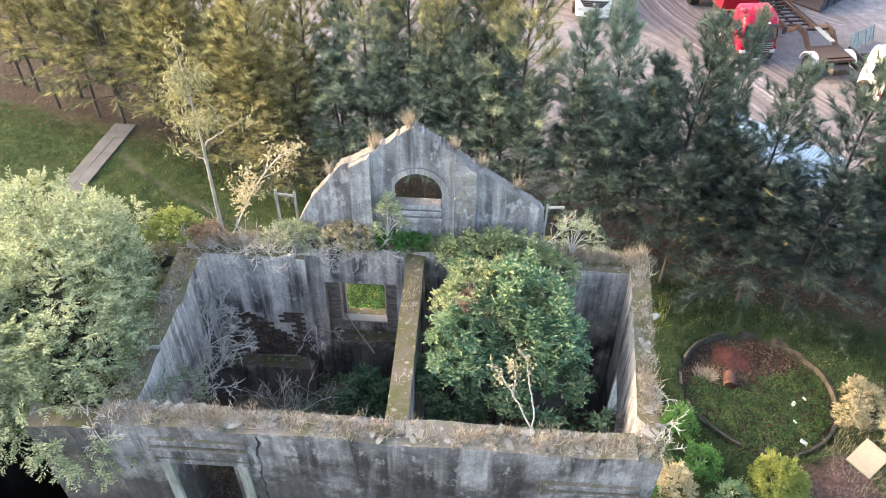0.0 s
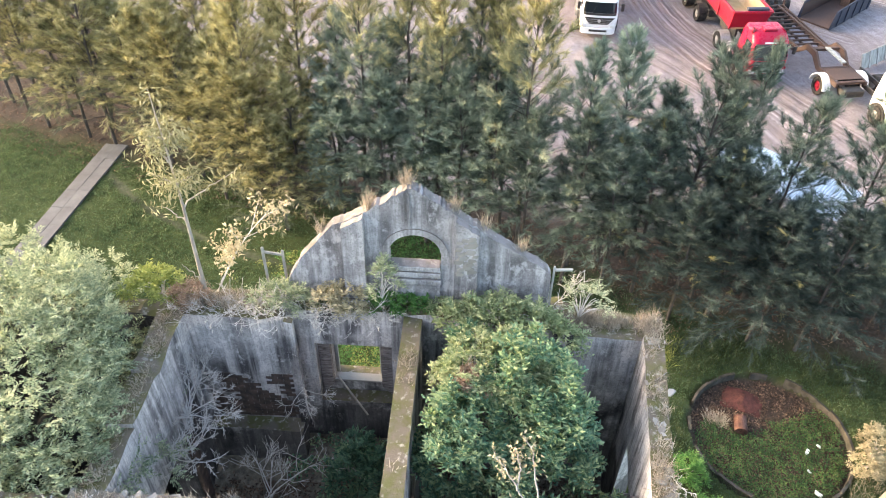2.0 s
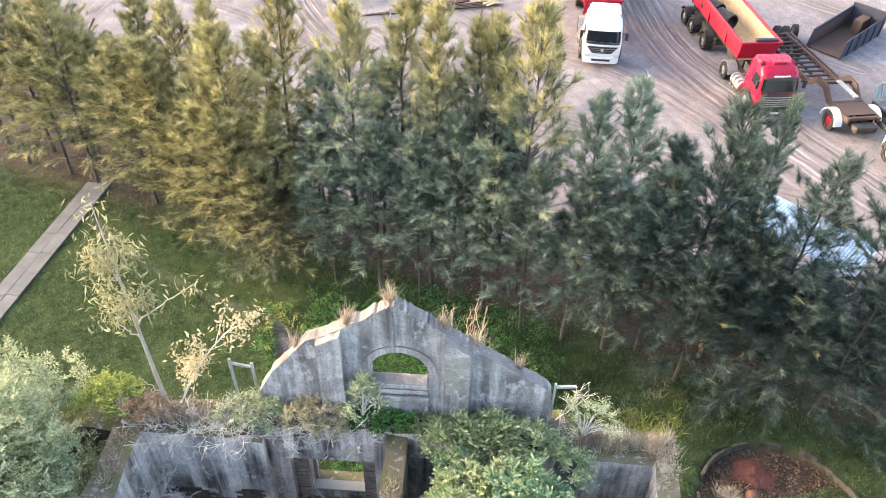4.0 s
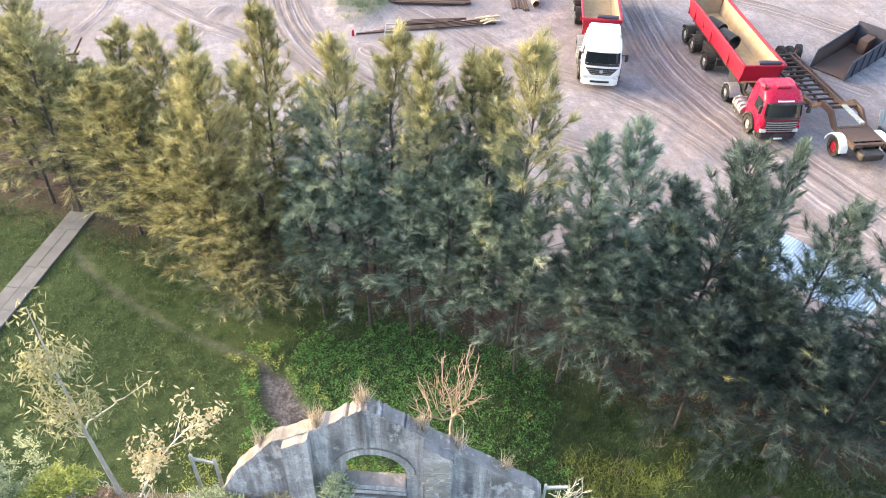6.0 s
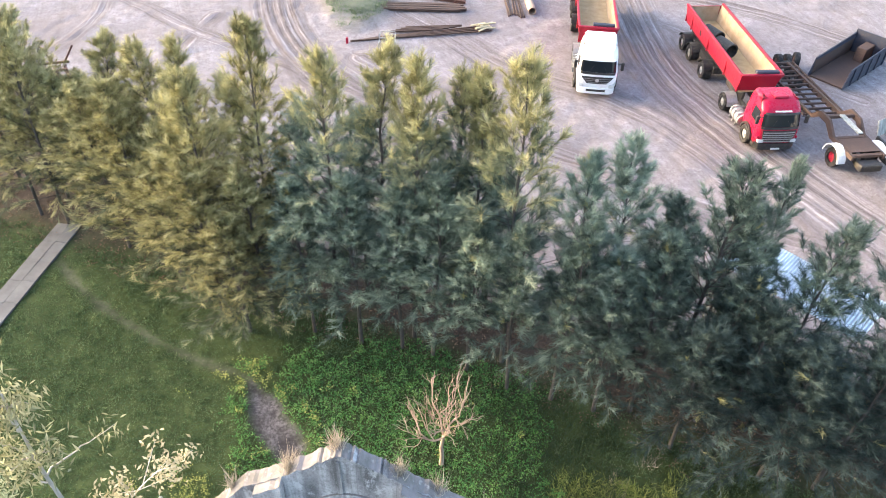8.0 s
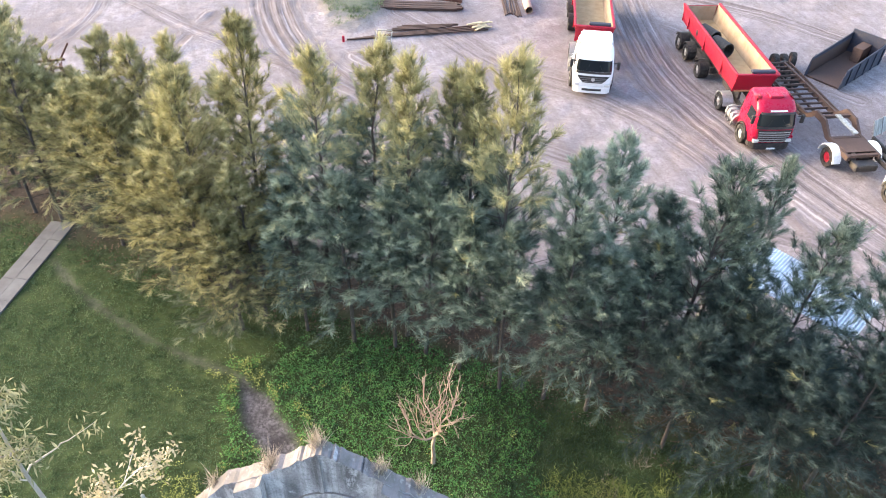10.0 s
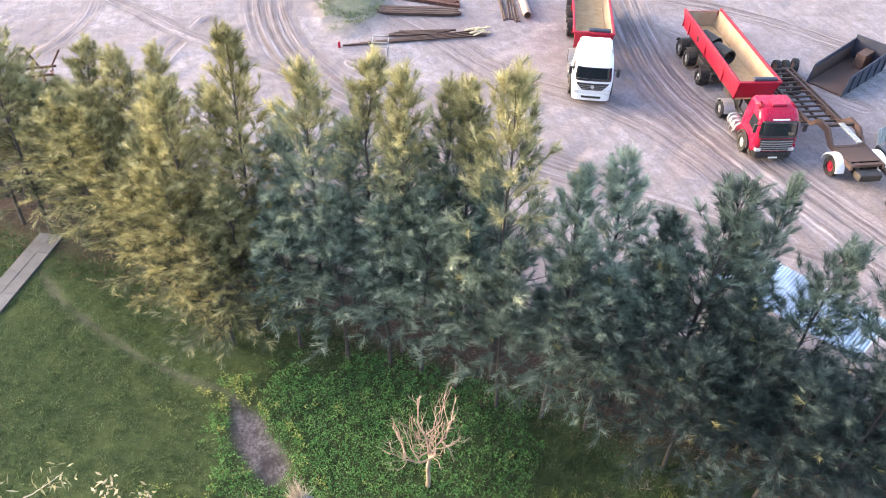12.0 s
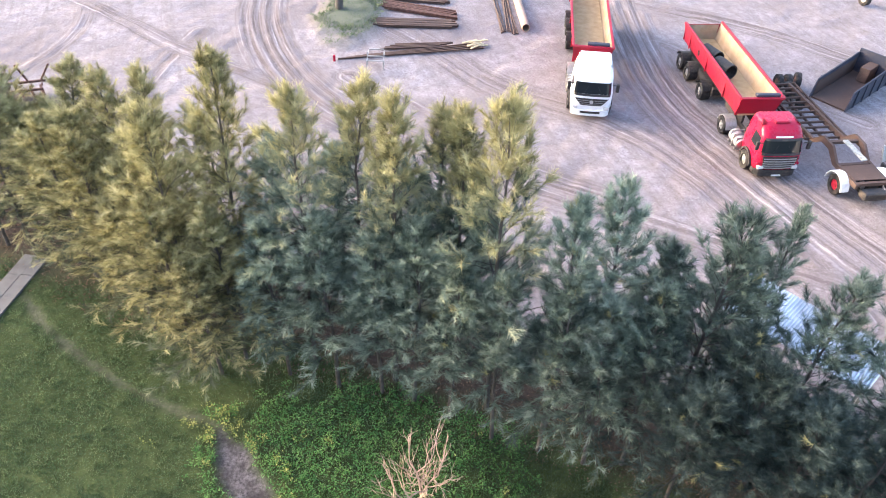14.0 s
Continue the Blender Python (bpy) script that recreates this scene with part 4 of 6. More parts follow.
plant("mossy_herb", "low olive-green herbs along the mossy ledge", "herb", (1.4, 15.25, 10.15), 124, (0, 0, 0.1), (1.5, 0.16, 0.16), 80, 5, 3, 0.12, (0.055, 0.024), M_LIME, M_TWIG, 0.008, 0.2, 6)
plant("room_shrub", "dark green shrub on the rubble floor", "shrub", (-1.15, 13.9, 5.4), 120, (0, 0, 0.9), (0.75, 0.6, 0.7), 70, 6, 4, 0.24, (0.10, 0.035), M_GREEN, M_TWIG, 0.02, 0.2, 12)
plant("yellow_shrub", "yellow-green shrub at the wall's end", "shrub", (-5.25, 15.3, 9.95), 105, (0, 0, 0.28), (0.7, 0.4, 0.3), 46, 6, 4, 0.2, (0.07, 0.025), M_YELLOW, M_TWIG, 0.02, 0.2, 10)
plant("sapling", "thin pale green sapling before the arch", "sapling", (-0.75, 15.2, 10.15), 106, (0.1, -0.02, 0.75), (0.28, 0.2, 0.6), 20, 6, 3, 0.16, (0.075, 0.022), M_SAGE, M_TWIG, 0.012, 0.3, 12, shell=0.3)
plant("tan_shrub", "withered tan shrub on the ledge", "shrub", (-1.55, 15.2, 10.1), 107, (0, -0.05, 0.25), (0.6, 0.22, 0.3), 60, 6, 3, 0.14, (0.06, 0.03), M_TAN, M_TWIG, 0.012, 0.2, 12)
plant("grey_shrub", "grey-green weedy shrub on the ledge", "shrub", (-2.75, 15.25, 10.05), 108, (0, -0.05, 0.2), (0.7, 0.26, 0.24), 52, 6, 4, 0.2, (0.06, 0.02), M_SAGE, M_TWIG, 0.012, 0.2, 14)
plant("ledge_herb", "fresh green herbs along the mossy ledge", "herb", (-0.4, 15.25, 10.12), 109, (0, -0.02, 0.12), (0.8, 0.15, 0.2), 60, 5, 3, 0.12, (0.06, 0.025), M_HERB, M_TWIG, 0.008, 0.2, 6)
plant("round_bush", "round yellow-green bush beside the round pit", "bush", (10.75, 16.0, 0), 110, (0, 0, 0.55), (0.8, 0.75, 0.62), 150, 8, 4, 0.2, (0.06, 0.028), M_YELLOW, M_TWIG, 0.03, 0.2, 12)

# slender young tree on the back wall
r = np.random.default_rng(201)
ob = thing("slender_tree", "slender pale tree with sparse drooping leaves rooted in the wall", "tree", pose(-4.33, 15.3, 10.1))
t = np.linspace(0, 1, 12)[:, None]
spine = np.stack([np.interp(t[:, 0], (0, 0.2, 0.57, 0.8, 1), c) for c in ((0, 0.05, 0.15, 0.06, -0.05), (0, -0.10, -0.28, -0.15, 0.0), (0, 0.95, 2.69, 3.8, 4.75))], 1)
wood = [tube_arrays(spine, 0.050 * (1 - 0.85 * t[:, 0]), 7)]
tips = []
for f, d in ((0.57, (0.80, 0.65, 0.42)), (0.52, (-0.45, 0.1, 0.35)), (0.66, (-0.4, 0.0, 0.3)), (0.70, (0.38, -0.1, 0.4)), (0.78, (-0.38, 0.15, 0.3)), (0.84, (0.30, 0, 0.25)), (0.9, (-0.25, -0.1, 0.2)), (0.12, (-0.35, 0, 0.55)), (0.72, (0.1, -0.5, 0.5))):
    p0 = spine[int(f * 11)]
    pts = p0 + np.array(d) * t + np.array([0, 0, -0.1]) * t ** 2 + r.normal(0, 0.015, (12, 3))
    wood.append(tube_arrays(pts, 0.018 * (1 - 0.8 * t[:, 0]), 5))
    if f > 0.3:
        tips += [pts[k] for k in (5, 7, 9, 10, 11)] if f > 0.6 else [pts[11], pts[10]]
tips += [spine[k] for k in (9, 10, 11)]
tips = np.array(tips)
top_tips = tips[tips[:, 2] > 3.2]
tips = np.concatenate([tips, top_tips])
b = np.repeat(tips, 17, 0) + r.normal(0, 0.13, (len(tips) * 17, 3))
w = unit(r.normal(0, 0.5, b.shape) + np.array([0, 0, -0.55]))
tv, tf = join_arrays(wood)
child("trunk", raw_mesh("trunk", tv, tf, M_PALE, smooth=True), ob)
child("crown", raw_mesh("crown", *leaves(b, w, r.uniform(0.09, 0.18, len(b)), 0.030, r), M_OLIVE), ob)
# smaller leaning tree beside it
ob = thing("leaning_sapling", "small leaning sapling with withered cream and orange leaves", "sapling", pose(-4.15, 15.45, 10.1))
spine = np.array([1.25, 0.1, 2.0]) * t + np.array([0, 0, 0.2]) * np.sin(3 * t)
wood, tips = [tube_arrays(spine, 0.025 * (1 - 0.8 * t[:, 0]), 6)], []
for i in range(14):
    p0 = spine[3 + i % 9]
    pts = p0 + np.array([r.normal(0.1, 0.3), r.normal(0, 0.2), r.uniform(0.1, 0.5)]) * t
    wood.append(tube_arrays(pts, 0.009 * (1 - 0.7 * t[:, 0]), 4))
    tips += [pts[6], pts[9], pts[11]]
tips = np.array(tips)
b = np.repeat(tips, 14, 0) + r.normal(0, 0.09, (len(tips) * 14, 3))
tv, tf = join_arrays(wood)
child("trunk", raw_mesh("trunk", tv, tf, M_TWIG, smooth=True), ob)
child("crown", raw_mesh("crown", *leaves(b, unit(r.normal(0, 0.6, b.shape) + np.array([0, 0, -0.2])), r.uniform(0.07, 0.14, len(b)), 0.042, r), M_TAN), ob)


def bare_shrub(name, label, base, seed, size, n, mat, r0=0.02, depth=3, up=0.55, kind="shrub"):
    """A leafless shrub that forks again and again."""
    r = np.random.default_rng(seed)
    out = []

    def grow(p, d, ln, rad, k):
        t = np.linspace(0, 1, 5)[:, None]
        bend = r.normal(0, 0.16, 3) * ln
        pts = p + d * ln * t + bend * t ** 2
        out.append(tube_arrays(pts, np.maximum(rad * (1 - 0.4 * t[:, 0]), 0.0042), 5 if k == depth else 3))
        if k:
            for _ in range(3 if k > 1 else 4):
                grow(pts[r.integers(2, 5)], unit(d + bend * 0.5 + r.normal(0, 0.55, 3) + np.array([0, 0, 0.12])), ln * r.uniform(0.5, 0.8), rad * 0.62, k - 1)

    for _ in range(n):
        grow(np.array([r.normal(0, 0.04), r.normal(0, 0.04), -0.04]), unit(r.normal(0, 0.5, 3) * np.array([1, 1, 0.3]) + np.array([0, 0, up])), size * r.uniform(0.7, 1.1), r0, depth)
    return tagged(new(name, raw_mesh(name, *join_arrays(out), mat, smooth=True)), label, kind), base


def stand(made):
    ob, base = made
    ob.matrix_basis = pose(*base)
    return ob


# small bare tree behind the gable: a forked trunk and upright crooked branches
r = np.random.default_rng(301)
wood = []


def bough(p, d, ln, rad, k):
    t = np.linspace(0, 1, 6)[:, None]
    bend = r.normal(0, 0.13, 3) * ln
    pts = p + d * ln * t + bend * np.sin(2.2 * t) + r.normal(0, 0.012, (6, 3)) * t
    wood.append(tube_arrays(pts, np.maximum(rad * (1 - 0.45 * t[:, 0]), 0.006), 6 if k > 2 else 4))
    if k:
        for j in range(4 if k > 1 else 3):
            bough(pts[(3, 5, 4, 2)[j]], unit(d + r.normal(0, 0.42, 3) + np.array([0, 0, 0.16])), ln * r.uniform(0.55, 0.85), rad * 0.6, k - 1)


stem = np.array([(0, 0, -0.05), (0.02, 0, 0.5), (-0.02, 0.02, 1.0), (0.03, 0.03, 1.5)])
wood.append(tube_arrays(stem, np.array([0.085, 0.07, 0.065, 0.06]), 8))
for d in ((-0.85, -0.1, 0.80), (0.55, 0.05, 0.90), (-0.35, 0.3, 1.0), (0.2, -0.3, 1.0)):
    bough(stem[3], unit(np.array(d)), 1.05, 0.042, 3)
ob = tagged(new("dead_tree", raw_mesh("dead_tree", *join_arrays(wood), M_DEADWOOD, smooth=True)), "small leafless tree with orange-lit bare branches", "tree")
ob.matrix_basis = pose(0.94, 23.7, 0)
stand(bare_shrub("bare_shrub", "tangled grey leafless shrub inside the room", (-4.5, 13.55, 8.5), 302, 0.58, 12, M_TWIG, 0.014, 4, 0.25))
stand(bare_shrub("bare_shrub", "tangled grey leafless shrub inside the room", (-4.5, 12.7, 8.3), 303, 0.52, 10, M_TWIG, 0.013, 4, 0.25))
stand(bare_shrub("fallen_branch", "dry forked fallen branch on the rubble", (-3.1, 13.3, 6.1), 304, 0.85, 8, M_TWIG, 0.014, 3, 0.3))
stand(bare_shrub("bare_shrub", "bare grey twigs hanging by the window bay", (-2.35, 14.55, 8.2), 305, 0.4, 6, M_TWIG, 0.008, 3, -0.4))
stand(bare_shrub("bare_twigs", "bare grey twigs at the gable's foot", (2.65, 15.45, 10.1), 306, 0.42, 5, M_TWIG, 0.012, 3, 0.8))
for i, (x, y, z, s) in enumerate(((-3.9, 14.9, 10.1, 0.3), (-3.3, 14.9, 10.1, 0.32), (-2.9, 14.85, 10.1, 0.36), (-2.1, 15.15, 10.1, 0.4), (-1.3, 15.15, 10.1, 0.35), (-4.6, 14.9, 10.1, 0.3), (4.5, 11.0, 10.1, 0.24), (4.4, 10.5, 10.1, 0.24), (4.6, 11.6, 10.1, 0.22), (-4.95, 10.5, 10.05, 0.3), (-5.0, 10.2, 9.9, 0.34))):
    stand(bare_shrub("dry_weed", "dry grey weed rooted in the wall top", (x, y, z), 310 + i, s, 6, M_TWIG, 0.005, 2, 0.35, "weed"))
for i, (x, y, s_) in enumerate(((-4.3, 14.85, 0.30), (-3.75, 14.85, 0.34), (-3.2, 14.9, 0.40), (-2.75, 14.9, 0.42), (-2.3, 15.05, 0.40), (-1.8, 15.1, 0.42), (-1.2, 15.1, 0.38), (-0.7, 15.1, 0.30))):
    stand(bare_shrub("dry_vine", "pale dry twigs sprawling over the wall's edge", (x, y, 10.12), 350 + i, s_, 9, M_TWIG, 0.006, 2, 0.12, "vine"))
# pale vine stems leaning over the front wall
r = np.random.default_rng(333)
ob = thing("leafy_vine", "pale crooked vine stems with withered leaves", "vine", pose(2.25, 10.65, 10.15))
wood, tips = [], []
for pts in ([(0, 0, 0), (-0.14, 0.25, 0.2), (-0.35, 0.5, 0.35), (-0.52, 0.75, 0.5), (-0.75, 1.0, 0.6)], [(0, 0, 0), (0.02, 0.3, 0.3), (-0.08, 0.6, 0.5), (-0.1, 0.95, 0.65), (-0.28, 1.25, 0.75)], [(-0.35, 0.5, 0.35), (-0.3, 0.8, 0.5), (-0.38, 1.1, 0.6)]):
    q = np.array(pts)
    u = np.linspace(0, len(q) - 1, 14)
    fine_pts = np.stack([np.interp(u, np.arange(len(q)), q[:, c]) for c in range(3)], 1) + r.normal(0, 0.012, (14, 3))
    wood.append(tube_arrays(fine_pts, np.linspace(0.02, 0.008, 14), 5))
    tips.append(fine_pts[8:])
tips = np.concatenate(tips)
b = np.repeat(tips, 9, 0) + r.normal(0, 0.07, (len(tips) * 9, 3))
tv, tf = join_arrays(wood)
child("stem", raw_mesh("stem", tv, tf, M_PALE, smooth=True), ob)
child("foliage", raw_mesh("foliage", *leaves(b, unit(r.normal(size=b.shape)), 0.09, 0.045, r), M_TAN), ob)
bm = bmesh.new()
box(bm, -0.2, 0.2, -0.12, 0.12, -0.1, 0.1, 0.012)
ob = tagged(part("masonry_block", bm, M_STONE, None), "pale masonry block lying on the rubble floor", "block")
ob.matrix_basis = pose(-1.47, 14.2, 5.75, 4, 6, 12)
for i, (x, y, c, rad, mt) in enumerate(((5.9, 13.4, 0.7, 0.6, M_SAGE), (6.3, 15.2, 0.5, 0.7, M_HERB), (6.9, 16.9, 0.5, 0.6, M_SAGE), (7.6, 15.8, 0.45, 0.6, M_TAN), (8.2, 18.2, 0.35, 0.5, M_HERB), (8.6, 16.6, 0.4, 0.6, M_HERB), (9.3, 15.2, 0.4, 0.7, M_GREEN), (14.1, 18.9, 0.3, 0.45, M_TAN), (14.6, 19.6, 0.35, 0.6, M_TAN), (15.3, 18.2, 0.4, 0.7, M_TAN))):
    plant("scrub_bush", "low scrubby bush beside the ruin" if x < 10 else "low sunlit scrubby bush by the pit", "bush", (x, y, 0), 130 + i, (0, 0, c), (rad, rad, c), 60, 6, 4, 0.22, (0.07, 0.026), mt, M_TWIG, 0.02, 0.2, 8, "scrub round the ruin")
# broken boards leaning in the other room's corner
for x, y, z, ln, rx, ry in ((3.95, 11.05, 7.0, 2.3, -24, 8), (4.1, 11.2, 7.1, 2.2, -20, 4), (3.8, 11.25, 6.9, 2.1, -28, 12)):
    bm = bmesh.new()
    box(bm, -0.09, 0.09, -0.012, 0.012, 0, ln, 0.004)
    ob = tagged(part("board", bm, M_LATH, None), "weathered grey board leaning on the wall", "board", "leaning boards")
    ob.matrix_basis = pose(x, y, z, rx, ry, 8)
# a pole leaning by the window
bm = bmesh.new()
cyl(bm, 0.022, 0, 1.35, 8, pose(-1.75, 15.0, 8.15, 0, 62, -12))
tagged(part("leaning_pole", bm, M_PALE, None), "thin pale wooden pole leaning beside the window", "pole")
# a small pipe frame behind the back wall
ob = thing("pipe_frame", "small pale green metal frame standing on the wall", "frame", pose(-3.12, 15.62, 9.95, 0, 0, -8))
for x in (0, 0.42):
    bm = bmesh.new()
    box(bm, x - 0.025, x + 0.025, -0.02, 0.02, 0, 1.28, 0.006)
    part("post", bm, M_OLDWOOD, ob)
bm = bmesh.new()
box(bm, 0.026, 0.394, -0.02, 0.02, 1.14, 1.19, 0.006)
part("rail", bm, M_OLDWOOD, ob)


# a pipe stub with an arm at the gable's other end
ob = thing("pipe_frame", "small pale metal pipe with an arm at the gable's end", "frame", pose(2.62, 15.55, 10.1, 0, 0, 6))
for name, (x0, x1, z0, z1) in {"post": (-0.02, 0.02, 0, 1.12), "rail": (0.024, 0.36, 1.0, 1.05)}.items():
    bm = bmesh.new()
    box(bm, x0, x1, -0.02, 0.02, z0, z1, 0.006)
    part(name, bm, M_WHITEPIPE, ob)


# ---- grasses ----
def grass_stuff(name, label, mat, spots, count, height, spread, lean=0.5, width=0.012, seed=1, base_z=None):
    """Blades in tufts round the spots."""
    r = np.random.default_rng(seed)
    b = np.repeat(spots, count, 0) + np.column_stack([r.normal(0, spread, (len(spots) * count, 2)), np.zeros(len(spots) * count)])
    w = unit(np.column_stack([r.normal(0, lean, (len(b), 2)), np.ones(len(b))]))
    return tagged(new(name, raw_mesh(name, *needles(b, w, height * r.uniform(0.5, 1.3, len(b)), width, r), mat)), label, "grass", kind="stuff")


def scatter(r, n, x0, x1, y0, y1, keep):
    p = np.column_stack([r.uniform(x0, x1, n), r.uniform(y0, y1, n)])
    return p[keep(p[:, 0], p[:, 1])]


def lift(p, z=0.0):
    return np.column_stack([p, np.full(len(p), z)])


r = np.random.default_rng(400)


def in_ground(x, y):
    worn = worn_spot(x, y)
    return (edge(x, y) < 0.4 + 0.6 * rough2(x, y, 1, 3) - 1.0 * np.clip((x - 6) / 5, 0, 1)) & (worn > 0.05) & (near_line(x, y, TRAIL) + 0.12 * rough2(x, y, 2, 5) > 0.17) & (np.hypot(x - PIT[0], y - PIT[1]) > 2.75) & ~((np.abs(x + 2.6) < 7.4) & (y < 16)) & (near_line(x, y, [(-17.95, 20), (-16.35, 38)]) > 0.62)


lawn = scatter(r, 30000, -24, 16, 15.9, 38, in_ground)
grass_stuff("lawn_grass", "short green grass of the lawn", M_GRASS, lift(lawn), 8, 0.13, 0.08, 0.8, 0.026, 401)
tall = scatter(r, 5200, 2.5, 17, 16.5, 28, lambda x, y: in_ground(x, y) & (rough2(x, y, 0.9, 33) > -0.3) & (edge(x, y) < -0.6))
grass_stuff("tall_grass", "long rank green grass by the trees, darkened as in their shade", M_SHADEGRASS, lift(tall), 8, 0.42, 0.09, 0.55, 0.016, 402)
dry = scatter(r, 5200, 2.0, 18, 15, 28, lambda x, y: in_ground(x, y) & ((rough2(x, y, 1.1, 35) > 0.55) & (x < 9) | ((x > 12.6) & (y < 20.5))))
grass_stuff("dry_grass", "dry straw-coloured grass", M_STRAW, lift(dry), 7, 0.38, 0.08, 0.6, 0.012, 403)
mnd = scatter(r, 2600, -11, -3, 55, 67, lambda x, y: np.hypot((x + 7.2) / 2.6, (y - 60.5) / 4.6) + 0.3 * rough2(x, y, 1.2, 9) < 0.85)
grass_stuff("mound_grass", "dull green grass on a low mound in the yard", M_DULL, lift(mnd, 0.28), 7, 0.2, 0.1, 0.7, 0.03, 404)
# dry grass and weeds on the wall tops
tops = []
for (ax, ay), (bx, by), z, n in (((-5.0, 10.6), (4.3, 10.46), 10.19, 560), ((4.2, 10.6), (4.66, 15.2), 10.19, 230), ((-4.9, 10.9), (-4.9, 15.0), 10.08, 200), ((-4.9, 15.1), (-2.7, 15.2), 10.09, 320), ((3.0, 15.2), (4.7, 15.15), 10.1, 200), ((-0.1, 11.0), (-0.1, 15.0), 10.08, 22), ((-2.5, 15.2), (2.6, 15.15), 10.15, 200)):
    t = r.uniform(0, 1, (n, 1))
    q = (1 - t) * np.array([ax, ay]) + t * np.array([bx, by]) + r.normal(0, 0.09, (n, 2))
    q = q[rough2(q[:, 0], q[:, 1], 2.4, 77) > r.uniform(-0.55, 0.45, n)]
    tops.append(lift(q, z))
grass_stuff("wall_straw", "dry straw and weeds along the wall tops", M_STRAW, np.concatenate(tops), 14, 0.20, 0.05, 0.7, 0.012, 405)
tuft = np.array([(-0.22, 15.6, 12.98), (-0.95, 15.5, 12.47), (-0.93, 15.6, 12.47), (0.62, 15.55, 12.45), (0.66, 15.65, 12.42), (1.22, 15.6, 12.08), (1.95, 15.6, 11.55), (-0.24, 15.65, 12.97), (-1.9, 15.6, 11.75), (4.6, 15.2, 10.12), (4.5, 15.3, 10.12), (4.7, 15.35, 10.12), (3.7, 15.3, 10.1), (3.9, 15.2, 10.1)])
grass_stuff("tall_straw_tufts", "tall dry grass tufts rooted on the gable", M_STRAW, tuft, 70, 0.34, 0.05, 0.33, 0.010, 406)
green_top = np.concatenate([lift(np.column_stack([r.uniform(-2.5, 2.9, 260), r.normal(15.22, 0.07, 260)]), 10.14), lift(np.column_stack([r.normal(4.3, 0.15, 40), r.normal(10.45, 0.15, 40)]), 10.17)])
grass_stuff("ledge_grass", "green grass on the mossy ledge", M_GRASS, green_top, 12, 0.12, 0.05, 0.6, 0.010, 407)


def leaf_stuff(name, label, mat, p, height, leaf, seed, per=6, cat="plants"):
    """Low leafy plants, a few leaves to each spot."""
    r = np.random.default_rng(seed)
    b = np.repeat(p, per, 0)
    b = b + np.column_stack([r.normal(0, 0.06, (len(b), 2)), r.uniform(0.1, 1, len(b)) * np.repeat(height, per)])
    w = unit(np.column_stack([r.normal(0, 1, (len(b), 2)), r.normal(0.15, 0.3, len(b))]))
    return tagged(new(name, raw_mesh(name, *leaves(b, w, leaf * r.uniform(0.6, 1.3, len(b)), leaf * 0.55, r), mat)), label, cat, kind="stuff")


herb = scatter(r, 13000, -9, 8, 16.5, 29, lambda x, y: in_ground(x, y) & (np.hypot((x + 1.0) / 6.5, (y - 24.5) / 5.0) + 0.25 * rough2(x, y, 1.3, 41) < 0.9))
leaf_stuff("ground_herbs", "carpet of low green herbs behind the ruin", M_HERB, lift(herb), 0.15 + 0.2 * np.clip(rough2(herb[:, 0], herb[:, 1], 1.1, 42), 0, 1), 0.078, 411)
clover = scatter(r, 21000, -22, 6, 16, 37, lambda x, y: in_ground(x, y) & (x + 0.35 * y < 12.5 + 0.8 * rough2(x, y, 0.7, 46)) & (rough2(x, y, 0.8, 45) > -0.35))
leaf_stuff("lawn_weeds", "broad-leaved weeds through the lawn", M_GRASS, lift(clover), np.full(len(clover), 0.09), 0.062, 418, 5)
low = scatter(r, 8500, -9, 4, 15.9, 27.5, lambda x, y: in_ground(x, y) & ((rough2(x, y, 1.3, 47) > 0.15) & ((y < 22.5) | (np.abs(worn_spot(x, y) - 0.4) < 0.5)) | (rough2(x, y, 1.9, 49) > 0.62)))
leaf_stuff("yellow_herbs", "yellow-green leafy weeds behind the ruin", M_YELLOW, lift(low), np.full(len(low), 0.30), 0.066, 412)
tall = scatter(np.random.default_rng(58), 1100, 4.2, 9.0, 21.4, 24.6, lambda x, y: in_ground(x, y) & (np.hypot((x - 6.7) / 2.0, (y - 22.8) / 1.1) + 0.8 * rough2(x, y, 1.6, 57) < 0.85))
grass_stuff("yellow_grass", "rank yellow-green grass beside the ruin", M_YELLOW, lift(tall), 7, 0.34, 0.12, 0.8, 0.022, 419)
p = scatter(r, 4200, PIT[0] - 2.6, PIT[0] + 2.6, PIT[1] - 2.6, PIT[1] + 2.6, lambda x, y: (np.hypot(x - PIT[0], y - PIT[1]) < 2.45) & ((y - PIT[1]) < 0.35 + 0.45 * (x - PIT[0]) * (x > PIT[0]) + 0.3 * rough2(x, y, 2, 43)))
leaf_stuff("pit_herbs", "green creeping herbs in the round pit", M_PIT, lift(p, -0.25), np.full(len(p), 0.14), 0.07, 413)
p = scatter(r, 2600, PIT[0] - 2.5, PIT[0] + 2.5, PIT[1] - 2.5, PIT[1] + 2.5, lambda x, y: np.hypot(x - PIT[0], y - PIT[1]) < 2.45)
leaf_stuff("pit_litter", "brown fallen leaves in the round pit", M_LITTER, lift(p, -0.28), np.full(len(p), 0.07), 0.09, 414, 5, "leaf litter")
p = scatter(r, 12000, -26, 17, 24, 41, lambda x, y: (edge(x, y) > -1.0 - 1.6 * np.clip((x - 6) / 5, 0, 1)) & (edge(x, y) < 4.2 + 0.055 * np.clip(x + 6, -12, 0) ** 2))
